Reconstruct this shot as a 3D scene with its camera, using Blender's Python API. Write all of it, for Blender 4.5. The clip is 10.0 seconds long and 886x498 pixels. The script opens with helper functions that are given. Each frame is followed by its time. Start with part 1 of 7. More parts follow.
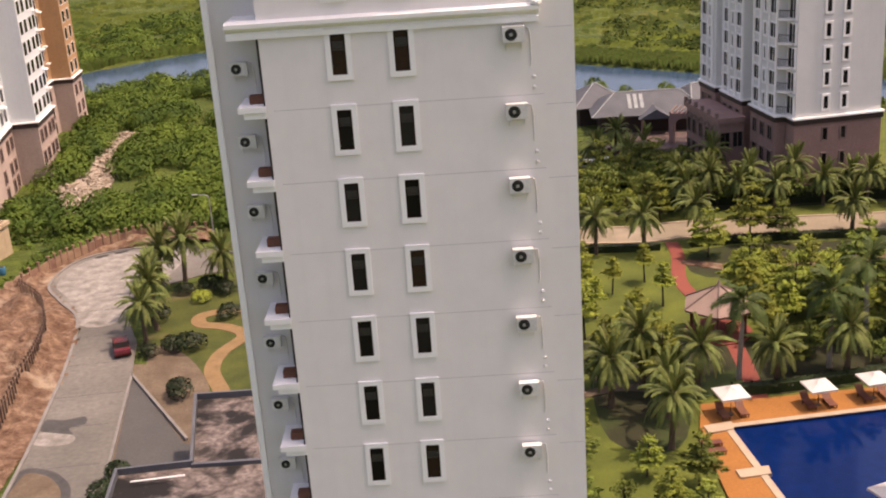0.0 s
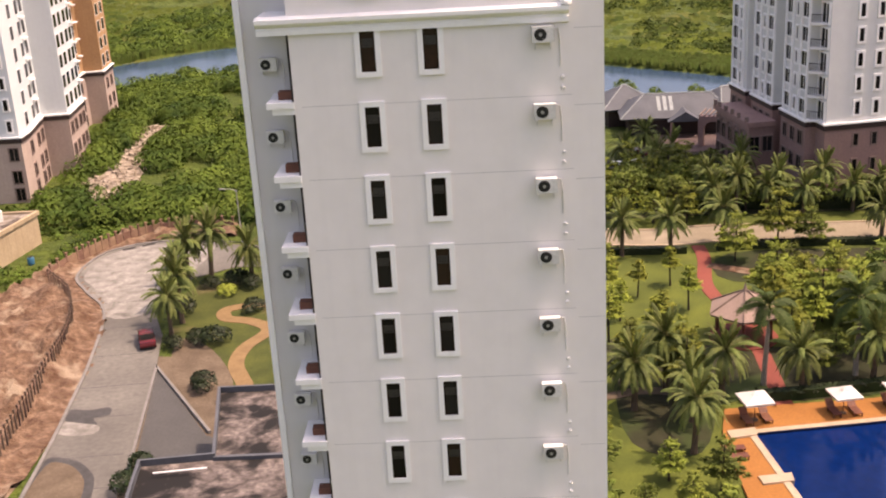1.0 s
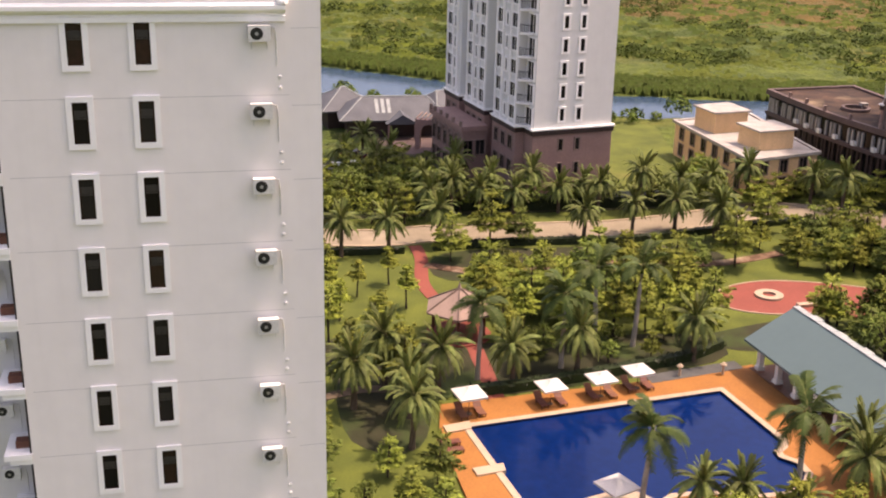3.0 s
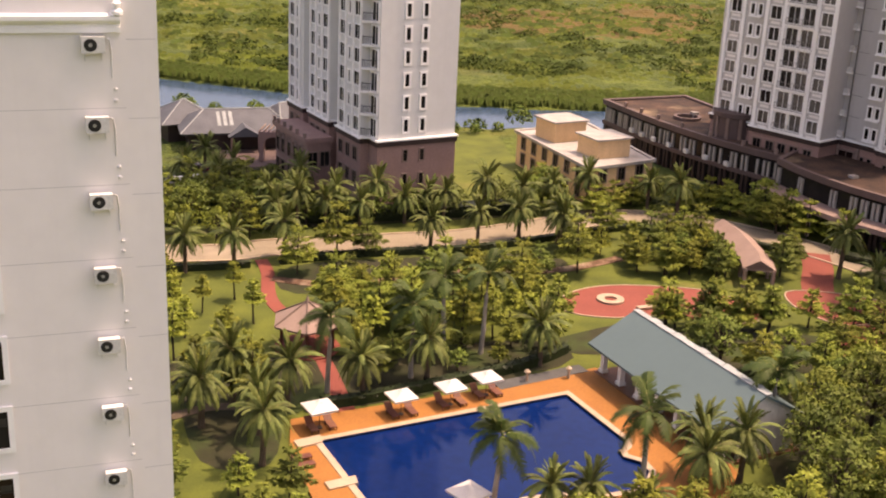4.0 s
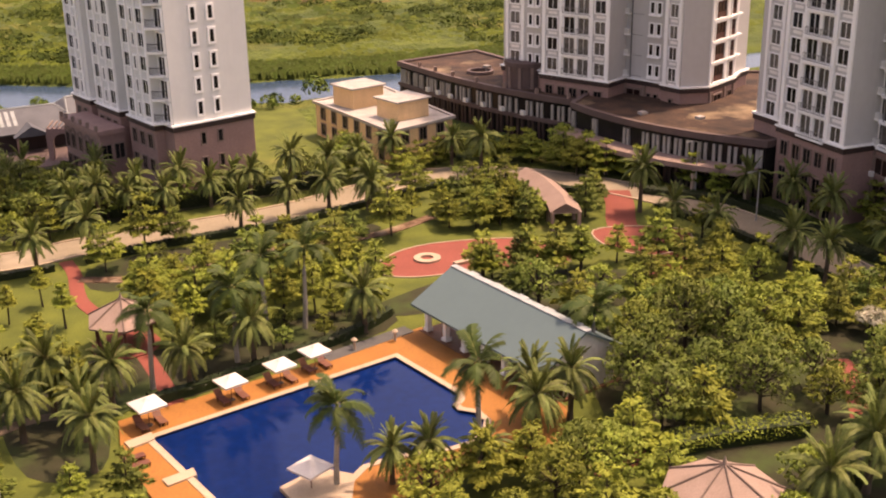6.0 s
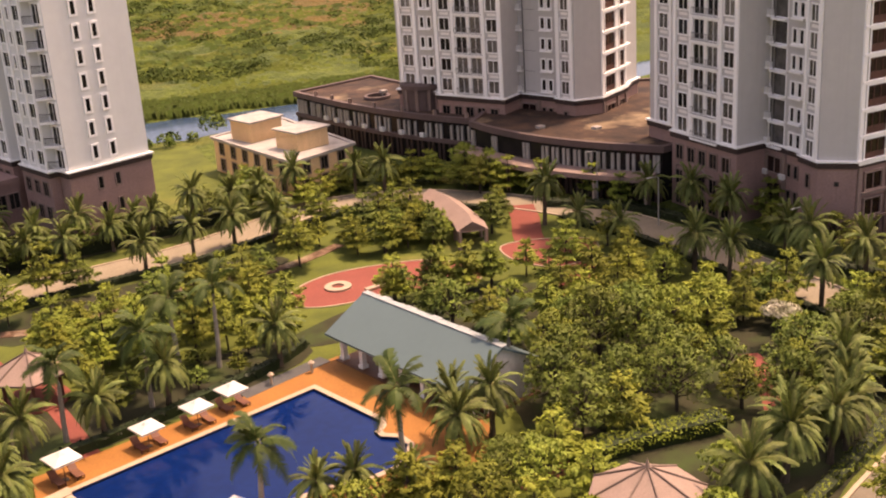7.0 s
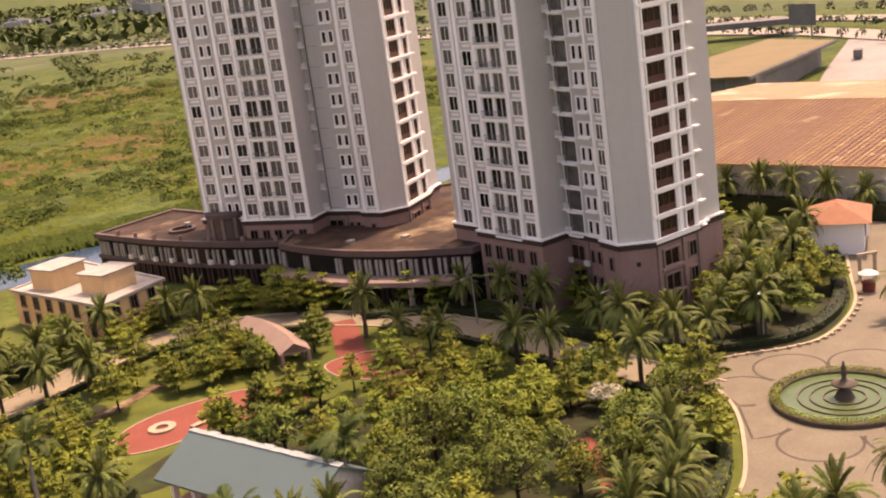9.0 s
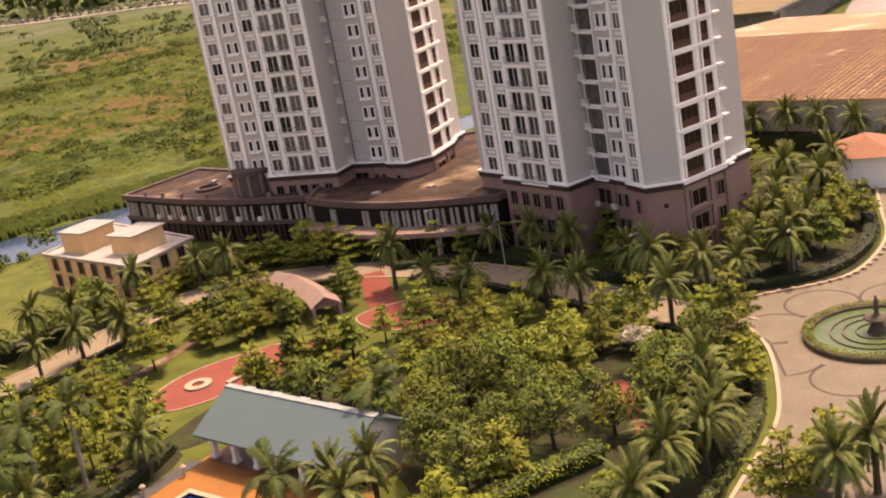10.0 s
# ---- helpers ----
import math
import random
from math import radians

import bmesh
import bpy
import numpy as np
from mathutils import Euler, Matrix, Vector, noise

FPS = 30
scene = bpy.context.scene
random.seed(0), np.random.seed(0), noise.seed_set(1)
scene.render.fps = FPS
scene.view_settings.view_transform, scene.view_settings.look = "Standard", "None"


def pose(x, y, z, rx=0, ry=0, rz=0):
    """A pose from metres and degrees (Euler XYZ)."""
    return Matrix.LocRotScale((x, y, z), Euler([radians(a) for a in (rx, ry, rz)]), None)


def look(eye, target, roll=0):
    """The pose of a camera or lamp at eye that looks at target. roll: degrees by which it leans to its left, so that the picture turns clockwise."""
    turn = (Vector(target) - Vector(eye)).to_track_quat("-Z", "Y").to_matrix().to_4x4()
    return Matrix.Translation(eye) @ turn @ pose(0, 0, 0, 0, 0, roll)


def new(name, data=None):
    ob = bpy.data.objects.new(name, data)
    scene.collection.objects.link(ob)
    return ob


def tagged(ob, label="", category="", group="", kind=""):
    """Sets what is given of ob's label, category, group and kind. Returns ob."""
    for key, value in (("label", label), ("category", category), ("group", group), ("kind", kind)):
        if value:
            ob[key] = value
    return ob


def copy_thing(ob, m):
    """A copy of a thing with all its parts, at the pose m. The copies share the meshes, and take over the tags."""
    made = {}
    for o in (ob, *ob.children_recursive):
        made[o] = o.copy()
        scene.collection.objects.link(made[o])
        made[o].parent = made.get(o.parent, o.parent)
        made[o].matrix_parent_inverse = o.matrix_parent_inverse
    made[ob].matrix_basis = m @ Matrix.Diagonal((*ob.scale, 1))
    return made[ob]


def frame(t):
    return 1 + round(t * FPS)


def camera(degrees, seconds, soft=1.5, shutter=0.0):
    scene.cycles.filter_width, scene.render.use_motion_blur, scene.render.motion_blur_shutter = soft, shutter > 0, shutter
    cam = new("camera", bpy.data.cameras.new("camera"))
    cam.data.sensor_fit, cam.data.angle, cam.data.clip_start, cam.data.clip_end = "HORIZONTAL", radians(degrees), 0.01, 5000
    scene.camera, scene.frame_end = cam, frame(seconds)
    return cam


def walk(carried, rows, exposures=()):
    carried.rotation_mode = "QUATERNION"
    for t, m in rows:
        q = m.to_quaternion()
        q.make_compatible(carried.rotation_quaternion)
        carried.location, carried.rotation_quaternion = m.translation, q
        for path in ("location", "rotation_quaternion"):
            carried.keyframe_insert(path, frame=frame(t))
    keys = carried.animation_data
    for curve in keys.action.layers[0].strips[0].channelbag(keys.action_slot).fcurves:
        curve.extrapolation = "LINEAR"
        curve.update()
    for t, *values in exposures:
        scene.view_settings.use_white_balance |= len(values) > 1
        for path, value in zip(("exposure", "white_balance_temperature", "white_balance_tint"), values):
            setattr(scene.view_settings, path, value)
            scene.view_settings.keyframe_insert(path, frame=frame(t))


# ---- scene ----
cam = camera(42.0, 10.0, 2.05)
# seconds, sideways, yaw, pitch, roll; the camera hangs 45 m up at a high window
PATH = [
    (0.0, -0.111, -1.40, -19.45, 3.76),
    (0.1, -0.112, -1.19, -19.43, 3.74),
    (0.2, -0.113, -0.60, -19.43, 3.70),
    (0.3, -0.114, 0.31, -19.60, 3.66),
    (0.4, -0.115, 1.10, -19.40, 3.62),
    (0.5, -0.115, 1.17, -19.36, 3.59),
    (1.0, -0.086, 0.19, -19.42, 3.10),
    (1.3, -0.069, -1.50, -19.60, 2.33),
    (1.5, -0.065, -3.15, -19.23, 1.64),
    (1.8, -0.067, -5.60, -18.48, 0.50),
    (2.0, -0.068, -6.18, -18.52, -0.17),
    (2.3, 0.026, -7.93, -18.35, -0.83),
    (2.5, 0.077, -9.38, -18.67, -0.97),
    (2.7, 0.059, -10.96, -19.06, -0.96),
    (3.0, 0.027, -12.91, -19.60, -1.25),
    (3.2, 0.084, -14.60, -20.15, -1.98),
    (4.3, 0.071, -22.01, -18.23, -2.37),
    (4.5, 0.077, -22.82, -18.03, -2.22),
    (5.0, 0.076, -25.93, -18.69, 0.05),
    (5.3, 0.077, -27.25, -18.95, 1.46),
    (5.5, 0.077, -28.40, -19.61, 1.97),
    (5.7, 0.073, -29.59, -20.42, 1.27),
    (6.8, 0.066, -36.29, -19.71, 3.07),
    (7.0, 0.061, -37.16, -19.26, 3.51),
    (7.5, 0.051, -39.36, -18.31, 4.97),
    (8.0, 0.034, -43.26, -16.31, 7.43),
    (8.5, 0.003, -45.23, -15.52, 8.33),
    (9.0, -0.035, -47.85, -14.60, 7.48),
    (9.5, -0.108, -48.94, -14.23, 8.24),
    (10.0, -0.140, -47.14, -17.01, 9.85),
]
EYE = 45.0
walk(cam, [(t, pose(x, 0, EYE, 90 + pitch, roll, yaw)) for t, x, yaw, pitch, roll in PATH],
     [(0.0, 0.1, 7950, 27), (0.2, 0.25, 7950, 27), (0.5, 0.31, 7950, 27), (1.0, 0.32, 7950, 27), (3.0, 0.42, 7950, 28), (4.5, 0.42, 9200, 31), (7.5, 0.45, 9450, 33), (9.0, 0.43, 9450, 33), (10.0, 0.37, 9450, 33)])

# ---- light ----
world = bpy.data.worlds.new("sky")
scene.world = world
world.use_nodes = True
sky = world.node_tree.nodes.new("ShaderNodeTexSky")
sky.sky_type, sky.sun_disc = "NISHITA", False
SUN = Vector((1.05, 0.03, 2.3)).normalized()
sky.sun_elevation = math.asin(SUN.z)
sky.sun_rotation = math.atan2(SUN.x, SUN.y)
sky.air_density, sky.dust_density = 1.0, 4.0
world.node_tree.links.new(sky.outputs[0], world.node_tree.nodes["Background"].inputs[0])
world.node_tree.nodes["Background"].inputs[1].default_value = 0.24
sun = new("sun", bpy.data.lights.new("sun", "SUN"))
sun.data.energy, sun.data.angle, sun.data.color = 4.2, radians(2.0), (1.0, 0.93, 0.82)
sun.matrix_world = look(SUN * 300, (0, 0, 0))


# ---- materials ----
def material(name, c1, c2=None, rough=0.8, scale=1.0, fine=12.0, bump=0.15, metal=0.0, c3=None, patch=0.15, vary=0.0, island=0.0, trans=0.0,
             streak=0.0, spec=0.3, depth=0.02, grain=0.5, warp=0.0):
    """A surface whose colour runs between c1 and c2 with noise at two scales, with stains of c3, vertical streaks and relief."""
    m = bpy.data.materials.new(name)
    m.use_nodes = True
    nt = m.node_tree
    n, link = nt.nodes, nt.links.new
    p = n["Principled BSDF"]
    p.inputs["Roughness"].default_value, p.inputs["Metallic"].default_value = rough, metal
    p.inputs["Specular IOR Level"].default_value = spec
    geo = n.new("ShaderNodeNewGeometry")

    def mapped(sx, sy, sz):
        v = n.new("ShaderNodeMapping")
        v.inputs["Scale"].default_value = (sx, sy, sz)
        link(geo.outputs["Position"], v.inputs["Vector"])
        return v.outputs[0]

    def nz(s, detail, vec=None):
        t = n.new("ShaderNodeTexNoise")
        t.inputs["Scale"].default_value, t.inputs["Detail"].default_value = s, detail
        link(vec or geo.outputs["Position"], t.inputs["Vector"])
        return t.outputs["Fac"]

    soft = None
    if warp:
        w = n.new("ShaderNodeTexNoise")
        w.inputs["Scale"].default_value = 0.6 / warp
        link(geo.outputs["Position"], w.inputs["Vector"])
        k = n.new("ShaderNodeVectorMath")
        k.operation = "MULTIPLY_ADD"
        k.inputs[1].default_value = (warp, warp, warp)
        link(w.outputs["Color"], k.inputs[0])
        link(geo.outputs["Position"], k.inputs[2])
        soft = k.outputs[0]

    def ramp(fac, lo, hi):
        r = n.new("ShaderNodeMapRange")
        r.inputs["From Min"].default_value, r.inputs["From Max"].default_value = lo, hi
        link(fac, r.inputs["Value"])
        return r.outputs[0]

    def mix(fac, a, b):
        x = n.new("ShaderNodeMix")
        x.data_type = "RGBA"
        for sock, v in ((x.inputs[0], fac), (x.inputs[6], a), (x.inputs[7], b)):
            if isinstance(v, tuple):
                sock.default_value = (*v, 1)
            elif isinstance(v, float):
                sock.default_value = v
            else:
                link(v, sock)
        return x.outputs[2]

    c2 = c2 or tuple(0.8 * v for v in c1)
    col = mix(ramp(nz(scale, 3, soft), 0.32, 0.68), c1, c2)
    col = mix(ramp(nz(fine, 4), 0.3, 0.8), col, mix(grain, col, tuple(0.55 * v for v in c2)))
    if c3:
        col = mix(ramp(nz(scale * 0.37, 5, soft), 0.5 + patch, 0.62 + patch), col, c3)
    if streak:
        v = n.new("ShaderNodeMath")
        v.operation = "MULTIPLY"
        v.inputs[1].default_value = streak
        link(ramp(nz(1.0, 4, mapped(2.2, 2.2, 0.1)), 0.5, 0.75), v.inputs[0])
        col = mix(v.outputs[0], col, tuple(0.5 * k for k in c2))
    if vary or island:
        info = n.new("ShaderNodeObjectInfo")
        for out, amount in ((info.outputs["Random"], vary), (geo.outputs["Random Per Island"], island)):
            if amount:
                h = n.new("ShaderNodeHueSaturation")
                r = n.new("ShaderNodeMapRange")
                r.inputs["To Min"].default_value, r.inputs["To Max"].default_value = 1 - amount, 1 + amount
                link(out, r.inputs["Value"])
                link(r.outputs[0], h.inputs["Value"])
                r2 = n.new("ShaderNodeMapRange")
                r2.inputs["To Min"].default_value, r2.inputs["To Max"].default_value = 0.5 - amount * 0.06, 0.5 + amount * 0.06
                link(out, r2.inputs["Value"])
                link(r2.outputs[0], h.inputs["Hue"])
                link(col, h.inputs["Color"])
                col = h.outputs[0]
    link(col, p.inputs["Base Color"])
    if bump:
        b = n.new("ShaderNodeBump")
        b.inputs["Strength"].default_value, b.inputs["Distance"].default_value = bump, depth
        link(nz(fine * 1.7, 5), b.inputs["Height"])
        link(b.outputs[0], p.inputs["Normal"])
    if trans:
        t, mx = n.new("ShaderNodeBsdfTranslucent"), n.new("ShaderNodeMixShader")
        link(col, t.inputs["Color"])
        mx.inputs[0].default_value = trans
        link(p.outputs[0], mx.inputs[1])
        link(t.outputs[0], mx.inputs[2])
        link(mx.outputs[0], n["Material Output"].inputs["Surface"])
    return m


M = {
    "grey": material("grey_render", (0.81, 0.772, 0.748), (0.78, 0.744, 0.72), 0.85, 0.12, 1.2, 0.03, streak=0.05, grain=0.12),
    "greywall": material("grey_painted_wall", (0.5135, 0.4992, 0.4839), (0.4861, 0.472, 0.4567), 0.85, 0.1, 1, 0.03, streak=0.08, grain=0.15),
    "palegrey": material("pale_grey_painted_wall", (0.69, 0.6957, 0.6785), (0.6555, 0.6612, 0.644), 0.85, 0.1, 1, 0.03, streak=0.06, grain=0.12),
    "whitewall": material("white_painted_wall", (0.6287, 0.6573, 0.6668), (0.6001, 0.6287, 0.6382), 0.8, 0.2, 2, 0.03, streak=0.06, grain=0.1),
    "white": material("white_trim", (0.88, 0.87, 0.855), (0.84, 0.83, 0.815), 0.7, 0.4, 3, 0.0, streak=0.08, grain=0.08),
    "brown": material("brown_stone_cladding", (0.336, 0.2094, 0.1848), (0.2856, 0.177, 0.1568), 0.7, 0.4, 5, 0.1, streak=0.15),
    "tanbrown": material("tan_stone_cladding", (0.5264, 0.4032, 0.3416), (0.4592, 0.3472, 0.2968), 0.75, 0.4, 5, 0.1, streak=0.15),
    "canopybrown": material("brown_canopy", (0.28, 0.196, 0.168), (0.224, 0.1568, 0.1344), 0.75, 0.4, 5, 0.1, streak=0.15),
    "pierdark": material("dark_grey_piers", (0.3696, 0.3416, 0.3136), (0.2912, 0.2688, 0.2464), 0.85, 0.6, 5, 0.1),
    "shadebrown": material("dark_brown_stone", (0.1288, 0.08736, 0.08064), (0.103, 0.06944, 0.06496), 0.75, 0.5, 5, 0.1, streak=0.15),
    "darkbrown": material("dark_brown_band", (0.055, 0.033, 0.03), (0.042, 0.026, 0.023), 0.6, 0.6, 6, 0.05),
    "orangewall": material("orange_painted_wall", (0.4592, 0.2706, 0.1394), (0.41, 0.2378, 0.123), 0.8, 0.3, 4, 0.05, streak=0.15),
    "yellowwall": material("yellow_painted_wall", (0.784, 0.532, 0.3024), (0.6832, 0.4592, 0.2576), 0.8, 0.4, 5, 0.05, streak=0.2),
    "glass": material("dark_window_glass", (0.012, 0.011, 0.011), (0.02, 0.017, 0.016), 0.1, 0.5, 2, 0.0, vary=0.5, spec=0.14),
    # grey pane colour stands in for reflections in the glass
    "sheenpane": material("grey_reflecting_glass", (0.13, 0.122, 0.115), (0.06, 0.056, 0.052), 0.25, 0.8, 3, 0.0, vary=0.4, spec=0.5),
    "darkred": material("red_brown_joinery", (0.035, 0.015, 0.012), (0.02, 0.011, 0.01), 0.25, 1, 5, 0.05, vary=0.3),
    "greyrail": material("grey_painted_rail", (0.22, 0.21, 0.20), None, 0.5, 2, 10, 0.0),
    "redjoin": material("red_brown_window_bars", (0.12, 0.05, 0.04), (0.085, 0.036, 0.028), 0.5, 1, 5, 0.0),
    "rail": material("dark_metal_rail", (0.05, 0.045, 0.042), None, 0.5, 2, 10, 0.0, metal=0.3),
    "acwhite": material("white_casing", (0.74, 0.73, 0.70), (0.66, 0.65, 0.62), 0.5, 2, 10, 0.0, vary=0.08),
    "blueplastic": material("blue_plastic", (0.05, 0.20, 0.32), (0.04, 0.16, 0.26), 0.45, 2, 10, 0.0),
    "black": material("black_plastic", (0.02, 0.02, 0.02), None, 0.5, 3, 10, 0.0),
    "brick": material("red_brick_parapet", (0.19, 0.08, 0.05), (0.14, 0.06, 0.04), 0.85, 3, 14, 0.2),
    "flatroof": material("weathered_flat_roof", (0.25, 0.205, 0.185), (0.05, 0.04, 0.036), 0.9, 1.1, 3.2, 0.3, c3=(0.011, 0.0095, 0.009), patch=-0.03, warp=3.0, grain=0.7),
    "podroof": material("mossy_podium_roof", (0.09, 0.048, 0.03), (0.017, 0.0105, 0.0085), 0.9, 0.32, 3.2, 0.2, c3=(0.2, 0.142, 0.088), patch=0.05, warp=3.5, grain=0.7),
    "whiteroof": material("white_roof_coating", (0.4144, 0.3848, 0.3552), (0.3108, 0.2886, 0.2664), 0.8, 0.5, 4, 0.1, c3=(0.185, 0.1739, 0.1628), patch=0.1),
    "deck": material("orange_deck_paving", (0.2997, 0.1172, 0.02797), (0.2597, 0.0999, 0.02398), 0.75, 0.4, 6, 0.1, vary=0.06),
    "coping": material("pale_pool_coping", (0.4292, 0.333, 0.2368), (0.37, 0.2886, 0.2072), 0.7, 1, 8, 0.1),
    "redpave": material("red_rubber_paving", (0.2398, 0.06327, 0.04529), (0.2065, 0.05328, 0.03863), 0.85, 0.3, 5, 0.1, c3=(0.1998, 0.0666, 0.04662), patch=0.12),
    "beige": material("beige_paving", (0.1834, 0.1554, 0.1131), (0.1492, 0.1256, 0.09139), 0.85, 0.3, 5, 0.1, c3=(0.1989, 0.1554, 0.1181), patch=0.13),
    "roadbeige": material("pale_beige_road", (0.2664, 0.2183, 0.1517), (0.2146, 0.1754, 0.1221), 0.85, 0.3, 5, 0.1, c3=(0.296, 0.2442, 0.1776), patch=0.13),
    "concrete": material("worn_concrete_road", (0.1678, 0.1557, 0.1376), (0.1108, 0.1022, 0.09126), 0.9, 0.14, 2.2, 0.2, c3=(0.2216, 0.2048, 0.1813), patch=0.03, warp=2.5),
    "dampcrete": material("damp_dark_concrete", (0.074, 0.0703, 0.0666), (0.0481, 0.0444, 0.04144), 0.6, 0.8, 3, 0.1, warp=1.0),
    "palecrete": material("whitened_cracked_concrete", (0.3197, 0.2997, 0.2697), (0.1598, 0.1465, 0.1299), 0.9, 0.75, 3, 0.4, c3=(0.0999, 0.08991, 0.07992), patch=0.09, warp=2.0, depth=0.06),
    "stainroof": material("stained_flat_roof", (0.3404, 0.3034, 0.259), (0.148, 0.1147, 0.0888), 0.9, 0.9, 4, 0.2, c3=(0.0592, 0.0444, 0.037), patch=0.03, warp=1.5),
    "palewall": material("pale_yellow_wall", (0.492, 0.3772, 0.246), (0.4264, 0.3198, 0.205), 0.85, 0.5, 4, 0.05, streak=0.3),
    "kerbgrey": material("grey_concrete_kerb", (0.222, 0.2072, 0.1924), (0.1628, 0.1517, 0.1406), 0.9, 0.8, 6, 0.2),
    # the end wall's grey in a darker copy, with the recess shade painted in
    "recess": material("shaded_grey_recess_wall", (0.644, 0.629, 0.6152), (0.621, 0.606, 0.5922), 0.85, 0.1, 1, 0.03, streak=0.06, grain=0.12),
    "lawndull": material("worn_lawn", (0.074, 0.0851, 0.01628), (0.0407, 0.0518, 0.01036), 0.95, 0.4, 4, 0.4, c3=(0.1184, 0.0925, 0.0444), patch=0.08, depth=0.05),
    "asphalt": material("grey_ramp_surface", (0.0851, 0.08362, 0.08214), (0.074, 0.07252, 0.07104), 0.9, 0.3, 6, 0.1),
    "rampgrey": material("smooth_grey_ramp", (0.08092, 0.07852, 0.07553), (0.06893, 0.06713, 0.06474), 0.9, 0.3, 6, 0.1),
    "dirt": material("orange_bare_earth", (0.2592, 0.1661, 0.1094), (0.09315, 0.04698, 0.02592), 0.95, 0.9, 2.2, 1.0, c3=(0.2916, 0.2187, 0.1539), patch=0.06, warp=2.5, depth=0.25, grain=0.65),
    "drysoil": material("dry_brown_soil", (0.1565, 0.1166, 0.07992), (0.0999, 0.07193, 0.04795), 0.95, 0.5, 4, 0.5, depth=0.1),
    "yardwhite": material("pale_yard_concrete", (0.2859, 0.2673, 0.2486), (0.2362, 0.2207, 0.2051), 0.9, 0.1, 1, 0.05),
    "rubble": material("pale_rubble", (0.4233, 0.3559, 0.2886), (0.1828, 0.1395, 0.0962), 0.95, 0.9, 2, 0.9, warp=1.5, depth=0.15),
    "sand": material("yellow_sand_path", (0.2442, 0.1554, 0.074), (0.185, 0.1169, 0.0555), 0.95, 0.8, 5, 0.3),
    "rust": material("rusty_fence_brick", (0.296, 0.1813, 0.1221), (0.2146, 0.1221, 0.0814), 0.9, 1.5, 8, 0.2, vary=0.2),
    "fencepost": material("weathered_fence_posts", (0.148, 0.0999, 0.074), (0.0962, 0.06512, 0.04884), 0.9, 1.5, 8, 0.2, vary=0.25),
    "lawn": material("lawn", (0.111, 0.1332, 0.02072), (0.0629, 0.0814, 0.01332), 0.95, 0.25, 5, 0.4, c3=(0.1628, 0.148, 0.0407), patch=0.12, depth=0.05),
    # soil tone kept very dark: shade under trees is part of the colour
    "soil": material("shade_dark_soil", (0.037, 0.0333, 0.01628), (0.0222, 0.0259, 0.00888), 0.95, 0.4, 4, 0.4, c3=(0.0333, 0.0518, 0.01184), patch=0.0, depth=0.05),
    "ridgecap": material("weathered_ridge_cap", (0.1998, 0.1443, 0.1184), (0.1554, 0.111, 0.0925), 0.9, 1, 8, 0.1),
    "thatch": material("pinkish_thatch", (0.3108, 0.222, 0.1813), (0.2516, 0.1776, 0.1443), 0.9, 0.6, 9, 0.3),
    "pinkroof": material("pinkish_tile_roof", (0.3064, 0.2131, 0.1732), (0.2597, 0.1798, 0.1465), 0.8, 0.6, 9, 0.2),
    "metalroof": material("grey_green_metal_roof", (0.08732, 0.1347, 0.1406), (0.07992, 0.1243, 0.1302), 0.55, 0.1, 1.5, 0.03, streak=0.04, grain=0.08),
    "ridge": material("pale_ridge_flashing", (0.3404, 0.3626, 0.3626), (0.2516, 0.2812, 0.2775), 0.6, 1, 6, 0.1),
    "slate": material("grey_slate_roof", (0.1073, 0.1147, 0.1295), (0.0777, 0.08288, 0.09472), 0.7, 0.4, 6, 0.2),
    # trough tone of the sheet roof, darker than the ribs to paint their shade
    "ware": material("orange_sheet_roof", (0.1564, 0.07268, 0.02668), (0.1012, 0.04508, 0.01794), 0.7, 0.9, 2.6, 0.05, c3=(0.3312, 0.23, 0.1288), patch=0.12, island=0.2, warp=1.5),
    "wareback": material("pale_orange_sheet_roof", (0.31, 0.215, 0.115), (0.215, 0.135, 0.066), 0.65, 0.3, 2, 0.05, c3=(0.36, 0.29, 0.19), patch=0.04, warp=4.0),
    "warewall": material("pale_grey_shed_wall", (0.672, 0.6496, 0.5824), (0.5824, 0.56, 0.504), 0.8, 0.2, 3, 0.05, streak=0.3),
    # same sheet as ware in a lighter tone, for ribs catching light
    "wareriblit": material("lit_orange_sheet_ribs", (0.2415, 0.123, 0.0506), (0.1667, 0.0805, 0.03335), 0.7, 0.9, 2.6, 0.05, c3=(0.46, 0.3335, 0.1955), patch=0.11, island=0.2, warp=1.5),
    "yshed": material("yellow_sheet_roof", (0.174, 0.1243, 0.04973), (0.143, 0.1026, 0.04103), 0.7, 0.2, 3, 0.05),
    "gateroof": material("orange_tile_roof", (0.3197, 0.1332, 0.07326), (0.2664, 0.1099, 0.05994), 0.75, 0.7, 6, 0.2),
    "trunk": material("palm_trunk", (0.1258, 0.0925, 0.0629), (0.0851, 0.0629, 0.0444), 0.9, 2, 14, 0.4),
    "royaltrunk": material("pale_smooth_palm_trunk", (0.3596, 0.3197, 0.2697), (0.2797, 0.2497, 0.2098), 0.85, 1.5, 8, 0.2),
    "bark": material("dark_bark", (0.0555, 0.0407, 0.0296), (0.0407, 0.0296, 0.0222), 0.9, 3, 14, 0.4),
    "frond": material("palm_frond", (0.1679, 0.2015, 0.05456), (0.07134, 0.09232, 0.02518), 0.6, 0.8, 4, 0.0, vary=0.25, trans=0.14, spec=0.15),
    "rib": material("palm_rib", (0.2516, 0.2368, 0.0962), (0.1998, 0.1924, 0.074), 0.6, 0.8, 4, 0.0, vary=0.2, spec=0.15),
